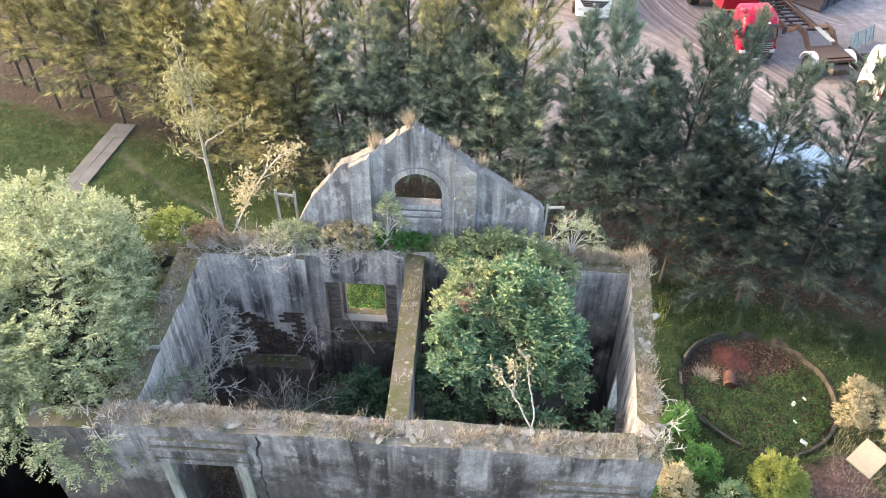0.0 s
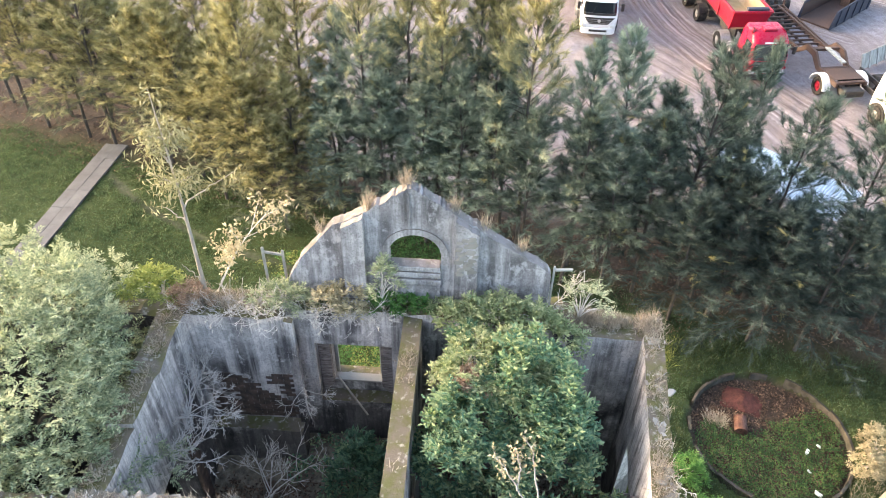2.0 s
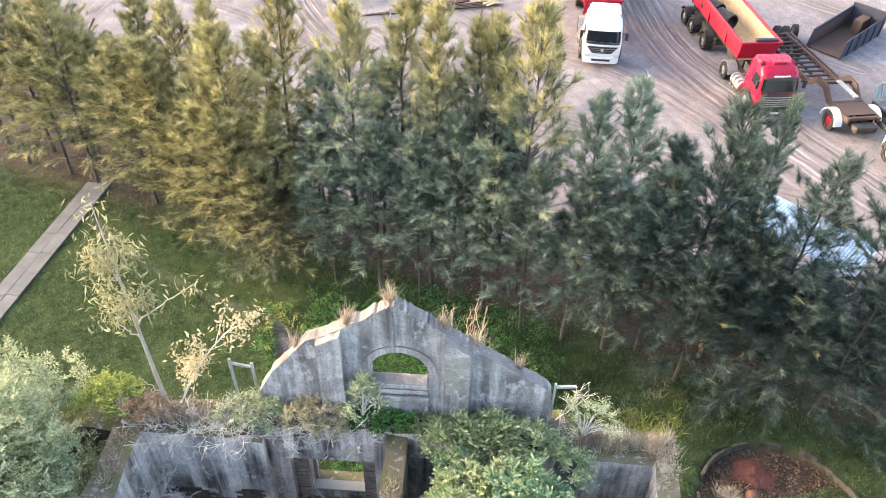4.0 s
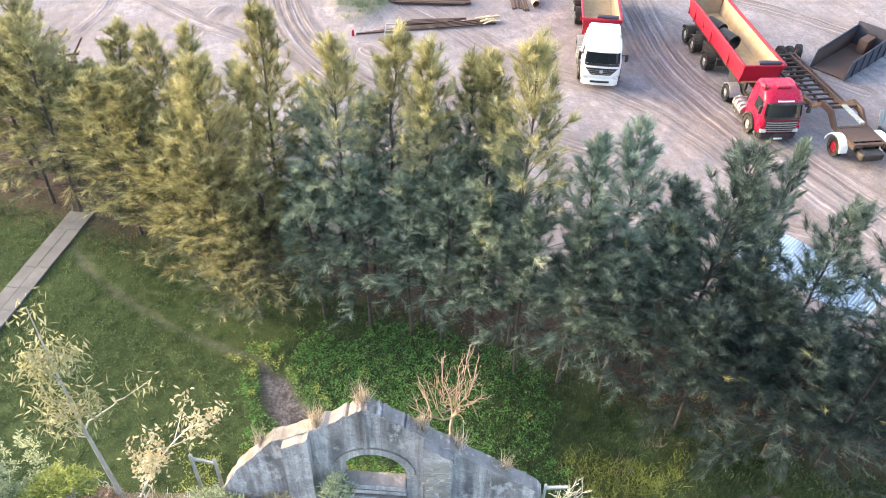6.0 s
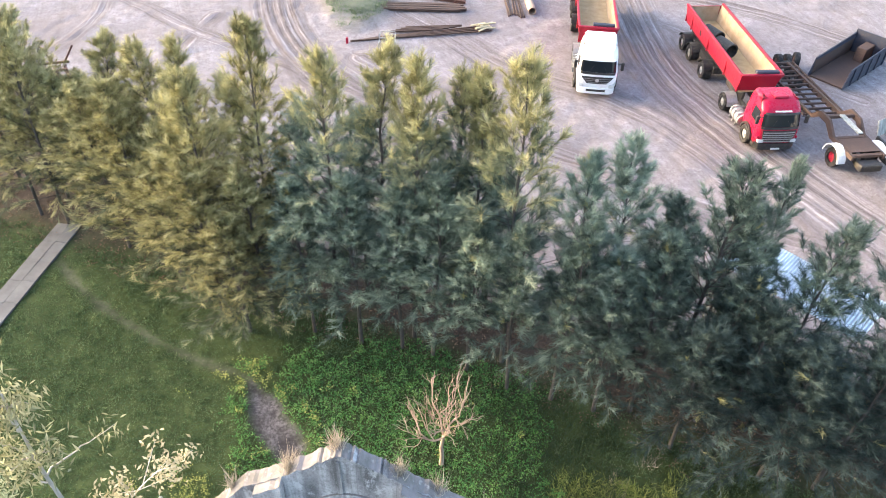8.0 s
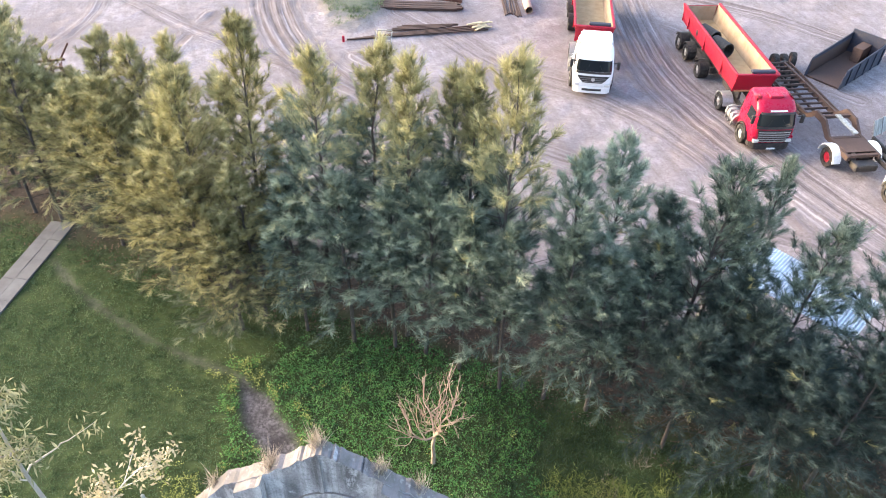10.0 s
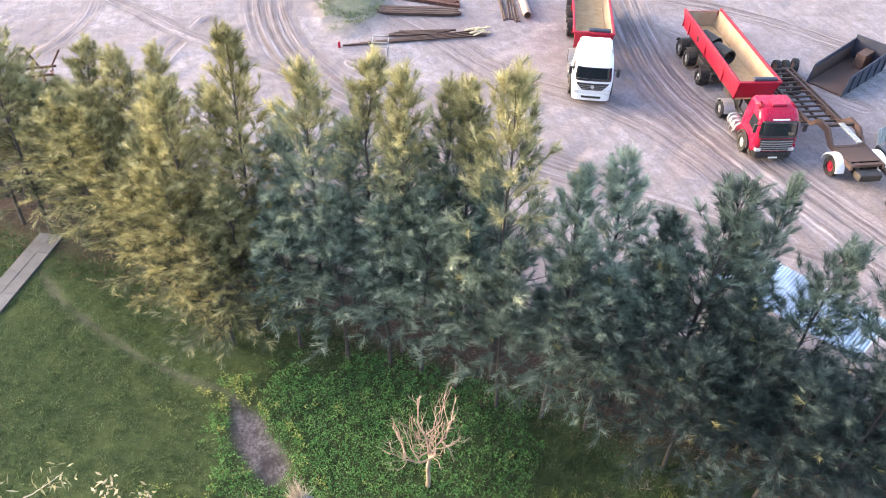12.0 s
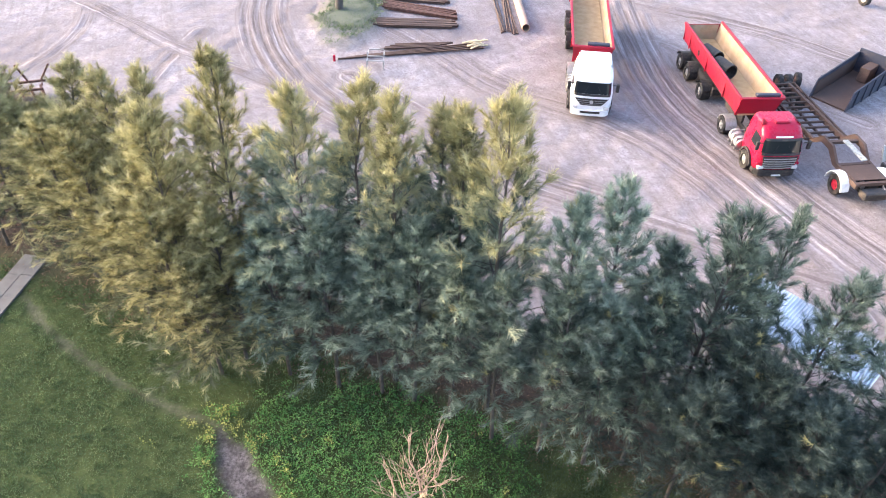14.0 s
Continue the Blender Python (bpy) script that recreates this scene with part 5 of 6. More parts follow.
leaf_stuff("tree_litter", "brown needle and leaf litter under the trees", M_LITTER, lift(p, 0.0), np.full(len(p), 0.06), 0.09, 415, 4, "leaf litter")
p = np.concatenate([lift(scatter(r, 1300, -4.6, -0.3, 11.0, 15.0, lambda x, y: x < 9), 5.35), lift(scatter(r, 900, 0.2, 4.3, 11.0, 14.7, lambda x, y: x < 9), 5.1)])
leaf_stuff("floor_litter", "dark leaf litter on the rubble floor", M_LITTER, p, np.full(len(p), 0.1), 0.08, 416, 5, "leaf litter")
p = lift(scatter(r, 520, -2.9, -0.35, 12.2, 15.0, lambda x, y: rough2(x, y, 1.5, 51) > -0.2), 5.5)
leaf_stuff("floor_herbs", "green weeds on the rubble floor", M_GREEN, p, np.full(len(p), 0.5), 0.09, 417, 9)

# ---- round pit ----
k = Mat("old_concrete", 0.9).world_space()
M_CONC = k.color(k.mix(k.ramp(k.noise(3, 5), (0.35, 0), (0.65, 1)), (0.030, 0.030, 0.023), (0.085, 0.075, 0.064))).bump(k.noise(18, 5), 0.6, 0.02).m
ring = thing("round_pit", "round sunken pit with a low crumbling concrete rim", "pit")
for s in range(28):
    a0, a1 = 2 * math.pi * s / 28 + 0.0012, 2 * math.pi * (s + 1) / 28 - 0.0012
    if math.sin(s * 2.7 + 0.8) > 0.72:
        continue
    bm = bmesh.new()
    top = 0.05 + 0.05 * math.sin(s * 1.9) + 0.03 * math.sin(s * 5.3)
    vs = [[bm.verts.new((PIT[0] + rr * math.cos(a), PIT[1] + rr * math.sin(a), z)) for rr, z in ((2.54, -0.8), (2.68, -0.8), (2.66, top), (2.57, top + 0.01))] for a in (a0, (a0 + a1) / 2, a1)]
    for u in range(2):
        for q in range(4):
            bm.faces.new((vs[u][q], vs[u][(q + 1) % 4], vs[u + 1][(q + 1) % 4], vs[u + 1][q]))
    bm.faces.new(vs[0][::-1])
    bm.faces.new(vs[2])
    part("rim_block", bm, M_CONC, ring)
bm = bmesh.new()
cyl(bm, 0.21, -0.3, 0.3, 20, pose(10.45, 20.35, -0.07, 0, 0, 80))
cyl(bm, 0.218, -0.30, -0.27, 20, pose(10.45, 20.35, -0.07, 0, 0, 80))
cyl(bm, 0.218, 0.27, 0.30, 20, pose(10.45, 20.35, -0.07, 0, 0, 80))
k = Mat("rusty_drum", 0.8, 0.2)
M_RUST = k.color(k.ramp(k.noise(5, 5), (0.3, (0.055, 0.03, 0.026)), (0.55, (0.12, 0.06, 0.048)), (0.75, (0.20, 0.12, 0.095)))).bump(k.noise(25, 4), 0.4, 0.01).m
tagged(part("drum", bm, M_RUST, None), "small rusty brown drum lying in the pit", "drum")
k = Mat("white_litter", 0.6)
M_WHITE = k.color(k.mix(k.noise(5, 3), (0.62, 0.62, 0.60), (0.80, 0.80, 0.78))).m
for x, y, s in ((12.35, 17.95, 0.12), (12.3, 18.75, 0.07), (12.45, 19.5, 0.08), (12.9, 19.75, 0.07)):
    bm = bmesh.new()
    box(bm, -s, s, -0.7 * s, 0.7 * s, 0, 0.05, 0.012)
    for v in bm.verts:
        v.co.z += 0.05 * math.sin(9 * v.co.x + 5 * v.co.y)
    ob = tagged(part("rubbish", bm, M_WHITE, None), "crumpled white plastic rubbish among the herbs", "rubbish")
    ob.matrix_basis = pose(x, y, -0.17, 8, 5, rng.uniform(0, 180))
grass_stuff("dead_fronds", "bleached dead frond clump in the pit", M_STRAW, lift(np.column_stack([r.normal(9.75, 0.13, 30), r.normal(20.55, 0.1, 30)]), -0.24), 12, 0.42, 0.05, 1.3, 0.02, 420)
bm = bmesh.new()
box(bm, -0.5, 0.5, -0.42, 0.42, -0.04, 0.04, 0.01)
k = Mat("tan_slab", 0.9)
M_SLAB = k.color(k.mix(k.noise(5, 5), (0.27, 0.225, 0.17), (0.38, 0.33, 0.26))).m
ob = tagged(part("concrete_slab", bm, M_SLAB, None), "pale square concrete slab tilted on the soil", "slab")
ob.matrix_basis = pose(14.0, 17.2, 0.26, 6, -24, 38)
a, b = np.meshgrid(np.linspace(-1.1, 1.1, 24), np.linspace(-0.9, 0.9, 24))
a, b = a.ravel(), b.ravel()
zz = 0.16 * np.clip(1.1 - np.hypot(a / 1.1, b / 0.9), -0.3, 1) + 0.03 * rough2(a, b, 4, 5)
q = (np.arange(23)[:, None] * 24 + np.arange(23)[None]).ravel()
k = Mat("red_soil", 0.95).world_space()
M_REDSOIL = k.color(k.ramp(k.noise(8, 5), (0.3, (0.055, 0.03, 0.025)), (0.7, (0.15, 0.085, 0.07)))).bump(k.noise(20, 4), 0.6, 0.03).m
ob = tagged(new("soil_mound", raw_mesh("soil_mound", np.stack([a, b, zz], 1), np.stack([q, q + 1, q + 25, q + 24], 1), M_REDSOIL, smooth=True)), "low mound of bare red-brown soil", "soil")
ob.matrix_basis = pose(12.9, 16.4, 0.0, 0, 0, 20)
k = Mat("brick_red_soil", 0.95).world_space()
M_BRICKSOIL = k.color(k.ramp(k.noise(7, 5), (0.3, (0.045, 0.018, 0.015)), (0.7, (0.13, 0.046, 0.038)))).bump(k.noise(22, 4), 0.8, 0.04).m
ob = tagged(new("soil_mound", raw_mesh("soil_mound", np.stack([a * 0.62, b * 0.55, zz * 1.2], 1), np.stack([q, q + 1, q + 25, q + 24], 1), M_BRICKSOIL, smooth=True)), "small heap of brick-red soil in the round pit", "soil")
ob.matrix_basis = pose(10.8, 21.5, -0.24, 0, 0, -20)

# ---- concrete footpath ----
path = thing("footpath", "narrow grey footpath of concrete slabs in two rows", "path", kind="structure")
slab = bmesh.new()
box(slab, -0.275, 0.275, -0.62, 0.62, -0.05, 0.05, 0.012)
slab_me = bpy.data.meshes.new("slab")
slab.to_mesh(slab_me)
slab.free()
k = Mat("path_concrete", 0.9).world_space()
slab_me.materials.append(k.color(k.mix(k.ramp(k.noise(1.2, 6), (0.35, 0), (0.7, 1)), k.mix(k.each(), (0.135, 0.134, 0.138), (0.175, 0.172, 0.175)), (0.10, 0.098, 0.10))).bump(k.noise(30, 4), 0.4, 0.01).m)
for i in range(12):
    for c in (-0.28, 0.28):
        y = 20.2 + 1.25 * i
        child("slab", slab_me, path, pose(-17.21 + 0.087 * (y - 27.5) + c, y, 0.05 + rng.uniform(-0.006, 0.01), rng.uniform(-0.5, 0.5), rng.uniform(-0.6, 0.6), -5.4))

# ---- yard: materials ----
M_RED = paint_mat("red_paint", (0.36, 0.006, 0.035), 0.25, (0.14, 0.06, 0.06), 0.25)
M_REDTUB = paint_mat("worn_red_paint", (0.29, 0.006, 0.026), 0.45, (0.15, 0.065, 0.065), 0.35)
M_TRUCKWHITE = paint_mat("white_paint", (0.80, 0.80, 0.80), 0.3, (0.40, 0.36, 0.32), 0.25)
M_BLACK = paint_mat("black_plastic", (0.022, 0.022, 0.024), 0.5, (0.16, 0.13, 0.11), 0.5)
M_STEEL = paint_mat("grey_steel", (0.36, 0.36, 0.36), 0.45, (0.2, 0.17, 0.14), 0.5, 0.5)
M_CHROME = paint_mat("bright_steel", (0.62, 0.62, 0.62), 0.3, (0.3, 0.27, 0.24), 0.3, 0.8)
M_BROWN = paint_mat("rust_brown_steel", (0.075, 0.048, 0.040), 0.8, (0.18, 0.125, 0.10), 0.4)
M_NAVY = paint_mat("worn_navy_paint", (0.030, 0.036, 0.058), 0.6, (0.13, 0.10, 0.085), 0.35)
k = Mat("dusty_lining", 0.85)
M_LINING = k.color(k.mix(k.ramp(k.noise(1.3, 5), (0.38, 0), (0.62, 1)), (0.37, 0.275, 0.19), (0.29, 0.205, 0.125))).m
k = Mat("tyre_rubber", 0.9)
M_TYRE = k.color(k.mix(k.ramp(k.noise(5, 4), (0.45, 0), (0.7, 0.5)), (0.018, 0.018, 0.019), (0.11, 0.095, 0.085))).bump(k.noise(40, 3, 0.5, (4, 1, 1)), 0.5, 0.02).m
k = Mat("tan_sand_bed", 0.9)
M_BED = k.color(k.mix(k.ramp(k.noise(2.5, 5), (0.35, 0), (0.7, 1)), (0.36, 0.25, 0.13), (0.47, 0.345, 0.20))).bump(k.noise(14, 5), 0.4, 0.03).m
k = Mat("dark_glass", 0.08, 0, 0.3)
M_GLASS = k.color((0.014, 0.018, 0.022)).m
k = Mat("lamp_lens", 0.15, 0, 0.6)
M_LENS = k.color((0.60, 0.60, 0.58)).m
k = Mat("galvanised_sheet", 0.28, 0.75, 0.5)
M_SHEET = k.color(k.mix(k.ramp(k.noise(1.2, 5), (0.4, 0), (0.65, 1)), (0.52, 0.57, 0.62), (0.36, 0.40, 0.44))).m
SIDE = pose(0, 0, 0, 0, 0, 90)  # turns an outline in x into one along the truck


def wheel(parent, x, y, rad, width, rim_mat, m=None):
    """A tyre with its rim as a sub-part; x is the outer face's middle."""
    out = 1 if x > 0 else -1
    bm = bmesh.new()
    prof = [(0.55, 0), (0.90, 0.0), (0.985, 0.05), (1.0, 0.16), (1.0, 0.84), (0.985, 0.95), (0.90, 1.0), (0.55, 1.0)]
    seg = 24
    loops = [[bm.verts.new((out * (p[1] * width - width), rad * p[0] * math.cos(2 * math.pi * s / seg), rad * p[0] * math.sin(2 * math.pi * s / seg))) for p in prof] for s in range(seg)]
    for s in range(seg):
        for q in range(len(prof)):
            bm.faces.new((loops[s][q], loops[(s + 1) % seg][q], loops[(s + 1) % seg][(q + 1) % len(prof)], loops[s][(q + 1) % len(prof)]))
    bmesh.ops.recalc_face_normals(bm, faces=bm.faces[:])
    ty = part("tyre", bm, M_TYRE, parent)
    ty.matrix_basis = pose(x, y, rad)
    bm = bmesh.new()
    mm = Matrix.Diagonal((out, 1, 1, 1))
    cyl(bm, rad * 0.56, -width * 0.9, -0.07, 20, mm)
    cyl(bm, rad * 0.30, -0.07, -0.015, 16, mm, rad * 0.22)
    for s in range(8):
        a = 2 * math.pi * s / 8
        cyl(bm, 0.018, -0.07, -0.045, 6, mm @ pose(0, rad * 0.42 * math.cos(a), rad * 0.42 * math.sin(a)))
    bmesh.ops.recalc_face_normals(bm, faces=bm.faces[:])
    part("rim", bm, rim_mat, ty, "steel wheel rim")


def slab_part(name, parent, mat, x0, x1, y0, y1, z0, z1, bevel=0.02, label="", m=None):
    bm = bmesh.new()
    box(bm, x0, x1, y0, y1, z0, z1, bevel, m)
    return part(name, bm, mat, parent, label)


def cab_half(z, roof):
    return float(np.interp(z, (0.62, 1.4, 1.7, 2.5, roof - 0.2, roof - 0.06, roof), (1.20, 1.24, 1.23, 1.15, 1.09, 1.03, 0.93)))


def cab_nose(z, roof):
    return float(np.interp(z, (0.62, 1.2, 1.6, 2.4, 2.55, 2.7, roof - 0.06, roof), (0.04, 0.0, 0.04, 0.27, 0.36, 0.50, 0.86, 1.05)))


def cab_front(x, z, roof):
    """The cab's front face: bowed, with wide rounded corners."""
    w, y, rad = cab_half(z, roof), cab_nose(z, roof), 0.34
    e = min(max(0.0, abs(x) - (w - rad)), rad)
    d = rad - math.sqrt(rad * rad - e * e)
    return y + d + 0.09 * (x / w) ** 2 * (1 - d / 2)


def cab_ring(z, roof):
    w, back = cab_half(z, roof), 2.2 - 0.1 * max(0, z - 2.7)
    xs_ = [w * math.sin(a) for a in np.linspace(-math.pi / 2, math.pi / 2, 25)]
    front = [(x, cab_front(x, z, roof)) for x in xs_]
    return front + [(w, 1.0 + 0.5 * i) for i in range(3)] + [(w - 0.02, back - 0.06), (w - 0.08, back), (0, back), (-w + 0.08, back), (-w + 0.02, back - 0.06)] + [(-w, 2.0 - 0.5 * i) for i in range(3)]


def nose_patch(name, parent, mat, wide, z0, z1, roof, label="", off=0.014, narrow=None):
    """A thin panel that follows the cab's front; wide and narrow are shares of its top and bottom width."""
    bm = bmesh.new()
    rows = []
    for z in np.linspace(z0, z1, 6):
        k = wide if narrow is None else narrow + (wide - narrow) * (z - z0) / (z1 - z0)
        rows.append([bm.verts.new((x, cab_front(x, z, roof) - off, z)) for x in np.linspace(-k, k, 17) * cab_half(z, roof)])
    for u, v in zip(rows[:-1], rows[1:]):
        for i in range(16):
            bm.faces.new((u[i], u[i + 1], v[i + 1], v[i]))
    g = bmesh.ops.extrude_face_region(bm, geom=bm.faces[:])
    bmesh.ops.translate(bm, vec=(0, off + 0.02, 0), verts=[v for v in g["geom"] if isinstance(v, bmesh.types.BMVert)])
    bmesh.ops.recalc_face_normals(bm, faces=bm.faces[:])
    return part(name, bm, mat, parent, label)


def cab(parent, paint, roof=3.35, grille=M_BLACK, hump=False):
    """A cab-over tractor's cab; its front is at y 0 and looks along -y."""
    before = set(parent.children)
    bm = bmesh.new()
    rings = [[bm.verts.new((x, y, z)) for x, y in cab_ring(z, roof)] for z in (0.62, 0.9, 1.2, 1.5, 1.62, 1.9, 2.15, 2.4, 2.48, 2.55, 2.63, 2.7, roof - 0.2, roof - 0.12, roof - 0.06, roof)]
    rings.append([bm.verts.new((v.co.x * 0.9, 1.7 + (v.co.y - 1.7) * 0.86, roof + 0.025)) for v in rings[-1]])
    n = len(rings[0])
    for u, v in zip(rings[:-1], rings[1:]):
        for i in range(n):
            bm.faces.new((u[i], u[(i + 1) % n], v[(i + 1) % n], v[i])).smooth = True
    bm.faces.new(rings[-1])
    bm.faces.new(rings[0][::-1])
    bmesh.ops.recalc_face_normals(bm, faces=bm.faces[:])
    part("body", bm, paint, parent)
    glass = nose_patch("windscreen", parent, M_GLASS, 0.90, 1.70, 2.36, roof, "dark glass windscreen")
    for s in (-1, 1):
        bm = bmesh.new()
        box(bm, -0.006, 0.006, -0.006, 0.006, 0, 0.62, 0.002, pose(s * 0.55, 0.03, 1.72, -18, -s * 34, 0))
        part("wiper", bm, M_BLACK, glass)
    nose_patch("wiper_cowl", parent, M_BLACK, 0.88, 1.56, 1.69, roof, "", 0.02)
    nose_patch("sun_visor", parent, M_BLACK if hump else paint, 0.86, 2.37, 2.45, roof, "", 0.09)
    for s in (-1, 1):
        bm = bmesh.new()
        prism(bm, [(0.52, 1.80), (0.60, 2.36), (1.32, 2.40), (1.36, 1.74), (0.8, 1.70)], -0.02, 0.02, Matrix.Translation((s * 1.19, 0, 0)) @ pose(0, 0, 0, 0, -s * 5.6, 0) @ Matrix.Translation((s * 0.20, 0, 0)) @ SIDE)
        part("side_window", bm, M_GLASS, parent)
        bm = bmesh.new()
        prism(bm, [(0.50, 1.02), (0.50, 1.66), (1.42, 1.68), (1.42, 1.2), (1.1, 1.2), (0.8, 1.02)], -0.012, 0.012, Matrix.Translation((s * 1.232, 0, 0)) @ SIDE, 0.01)
        d = part("door", bm, paint, parent)
        slab_part("handle", d, M_BLACK, s * 1.245 - 0.02, s * 1.245 + 0.02, 1.22, 1.38, 1.52, 1.57, 0.008)
        m = slab_part("mirror", parent, M_BLACK, s * 1.44 - 0.1, s * 1.44 + 0.1, 0.16, 0.30, 1.85, 2.35, 0.05)
        slab_part("bracket", m, M_BLACK, min(s * 1.12, s * 1.36), max(s * 1.12, s * 1.36), 0.21, 0.25, 2.24, 2.29, 0.006)
        bm = bmesh.new()
        a = np.linspace(0, math.pi, 13)
        prism(bm, [(1.305 + 0.70 * math.cos(t), 0.56 + 0.70 * math.sin(t)) for t in a] + [(1.305 + 0.585 * math.cos(t), 0.56 + 0.585 * math.sin(t)) for t in a[::-1]], -0.10, 0.05, Matrix.Translation((s * 1.238, 0, 0)) @ Matrix.Diagonal((s, 1, 1, 1)) @ SIDE)
        bmesh.ops.recalc_face_normals(bm, faces=bm.faces[:])
        part("wheel_arch", bm, M_BLACK, parent)
        h = slab_part("headlight", parent, M_LENS, s * 0.96 - 0.17, s * 0.96 + 0.17, 0.0, 0.2, 0.74, 0.93, 0.05, "clear headlight")
        slab_part("indicator", h, M_RED if hump else M_LENS, s * 1.15 - 0.05, s * 1.15 + 0.05, 0.10, 0.3, 0.95, 1.09, 0.03)
        slab_part("step", parent, M_BLACK, s * 1.1 - 0.12, s * 1.1 + 0.12, 0.25, 0.62, 0.36, 0.6, 0.03)
    if hump:  # a tall barred grille
        gr = nose_patch("grille", parent, grille, 0.80, 0.76, 1.50, roof, "dark barred grille", 0.03, 0.70)
        for i in range(5):
            z = 0.80 + 0.14 * i
            nose_patch("bar", gr, M_STEEL, 0.74, z, z + 0.05, roof, "", 0.055)
        nose_patch("name_bar", parent, M_WHITE, 0.42, 2.50, 2.56, roof, "pale lettering strip over the windscreen", 0.03)
    else:  # a low grille that narrows downwards, with a round badge
        gr = nose_patch("grille", parent, grille, 0.82, 0.98, 1.42, roof, "dark tapering grille", 0.03, 0.50)
        for i in range(3):
            z = 1.05 + 0.12 * i
            nose_patch("bar", gr, M_STEEL, 0.52 + 0.09 * i, z, z + 0.02, roof, "", 0.045)
        bm = bmesh.new()
        cyl(bm, 0.11, -0.015, 0.015, 18, pose(0, -0.065, 1.23, 0, 0, 90))
        part("badge", bm, M_CHROME, gr)
    bp = nose_patch("bumper", parent, paint if paint is M_TRUCKWHITE else M_BLACK, 0.97, 0.32, 0.70, roof, "", 0.10)
    nose_patch("air_intake", bp, M_BLACK, 0.5, 0.48, 0.62, roof, "", 0.112)
    slab_part("number_plate", bp, M_WHITE, -0.26, 0.26, -0.10, -0.075, 0.36, 0.46, 0.005)
    if hump:
        bm = bmesh.new()
        box(bm, -0.42, 0.42, 0.95, 1.55, roof - 0.04, roof + 0.12, 0.07)
        part("roof_hatch", bm, paint, parent)
    else:
        bm = bmesh.new()
        prism(bm, [(0.62, roof - 0.30), (0.9, roof + 0.02), (1.5, roof + 0.28), (2.12, roof + 0.32), (2.12, roof - 0.1)], -0.98, 0.98, SIDE, 0.10)
        part("roof_deflector", bm, paint, parent)
    for ob in set(parent.children) - before:
        ob.matrix_basis = Matrix.Diagonal((0.91, 0.95, 0.94, 1))


def tub(parent, paint, y0, y1, z0=1.62, z1=2.72, half=1.12):
    """An open tipping body with ribs, a rim and a sandy bed."""
    t = slab_part("tipper_floor", parent, M_BED, -half + 0.18, half - 0.18, y0 + 0.25, y1 - 0.04, z0, z0 + 0.08, 0.0, "tan sandy bed")
    for s in (-1, 1):
        bm = bmesh.new()
        prism(bm, [(y0, z1), (y1 + 0.05, z1 - 0.02), (y1 - 0.1, z0), (y0 + 0.35, z0)], -0.03, 0.03, Matrix.Translation((s * (half - 0.08), 0, 0)) @ SIDE)
        for v in bm.verts:
            v.co.x += s * 0.09 * (v.co.z - (z0 + z1) / 2) / (z1 - z0) * 2
        sd = part("side_panel", bm, paint, parent)
        slab_part("top_rail", sd, paint, s * (half + 0.02) - 0.07, s * (half + 0.02) + 0.07, y0, y1, z1 - 0.02, z1 + 0.10, 0.02)
        for i in range(3):
            y = y0 + 2.2 + (y1 - y0 - 3.4) * i / 2
            slab_part("rib", sd, paint, s * (half - 0.03) - 0.04, s * (half - 0.03) + 0.04, y - 0.04, y + 0.04, z0 + 0.02, z1 - 0.03, 0.015)
        bm = bmesh.new()
        prism(bm, [(y0 + 0.10, z1 - 0.03), (y1 - 0.02, z1 - 0.03), (y1 - 0.12, z0 + 0.085), (y0 + 0.40, z0 + 0.085)], -0.012, 0.012, Matrix.Translation((s * (half - 0.135), 0, 0)) @ SIDE)
        for v in bm.verts:
            v.co.x += s * 0.09 * (v.co.z - (z0 + z1) / 2) / (z1 - z0) * 2
        part("inner_lining", bm, M_LINING, sd, "pale dusty lining")
    bm = bmesh.new()
    box(bm, -half + 0.04, half - 0.04, -0.03, 0.03, 0, math.hypot(z1 - z0, 0.35), 0.01, pose(0, y0 + 0.35, z0, 14, 0, 0))
    hb = part("headboard", bm, paint, parent)
    slab_part("top_rail", hb, paint, -half - 0.05, half + 0.05, y0 - 0.09, y0 + 0.07, z1 - 0.02, z1 + 0.10, 0.02)
    bm = bmesh.new()
    box(bm, -half + 0.18, half - 0.18, -0.008, 0.008, 0.09, math.hypot(z1 - z0, 0.35) - 0.05, 0, pose(0, y0 + 0.40, z0, 14, 0, 0))
    part("inner_lining", bm, M_LINING, hb)
    tb = slab_part("tailboard", parent, paint, -half + 0.04, half - 0.04, y1 - 0.06, y1, z0 + 0.05, z1 - 0.05, 0.02)
    slab_part("inner_lining", tb, M_LINING, -half + 0.18, half - 0.18, y1 - 0.085, y1 - 0.064, z0 + 0.09, z1 - 0.08, 0.0, "pale lining with brown dirt")
    for s in (-0.42, 0.42):
        slab_part("frame_rail", parent, M_BLACK, s - 0.07, s + 0.07, y0 + 0.5, y1 - 0.1, 1.0, 1.60, 0.02)
    slab_part("folded_sheet", parent, M_NAVY, -0.35, 0.95, y0 + 0.02, y0 + 0.30, z1 + 0.08, z1 + 0.24, 0.07, "rolled dark tarpaulin")


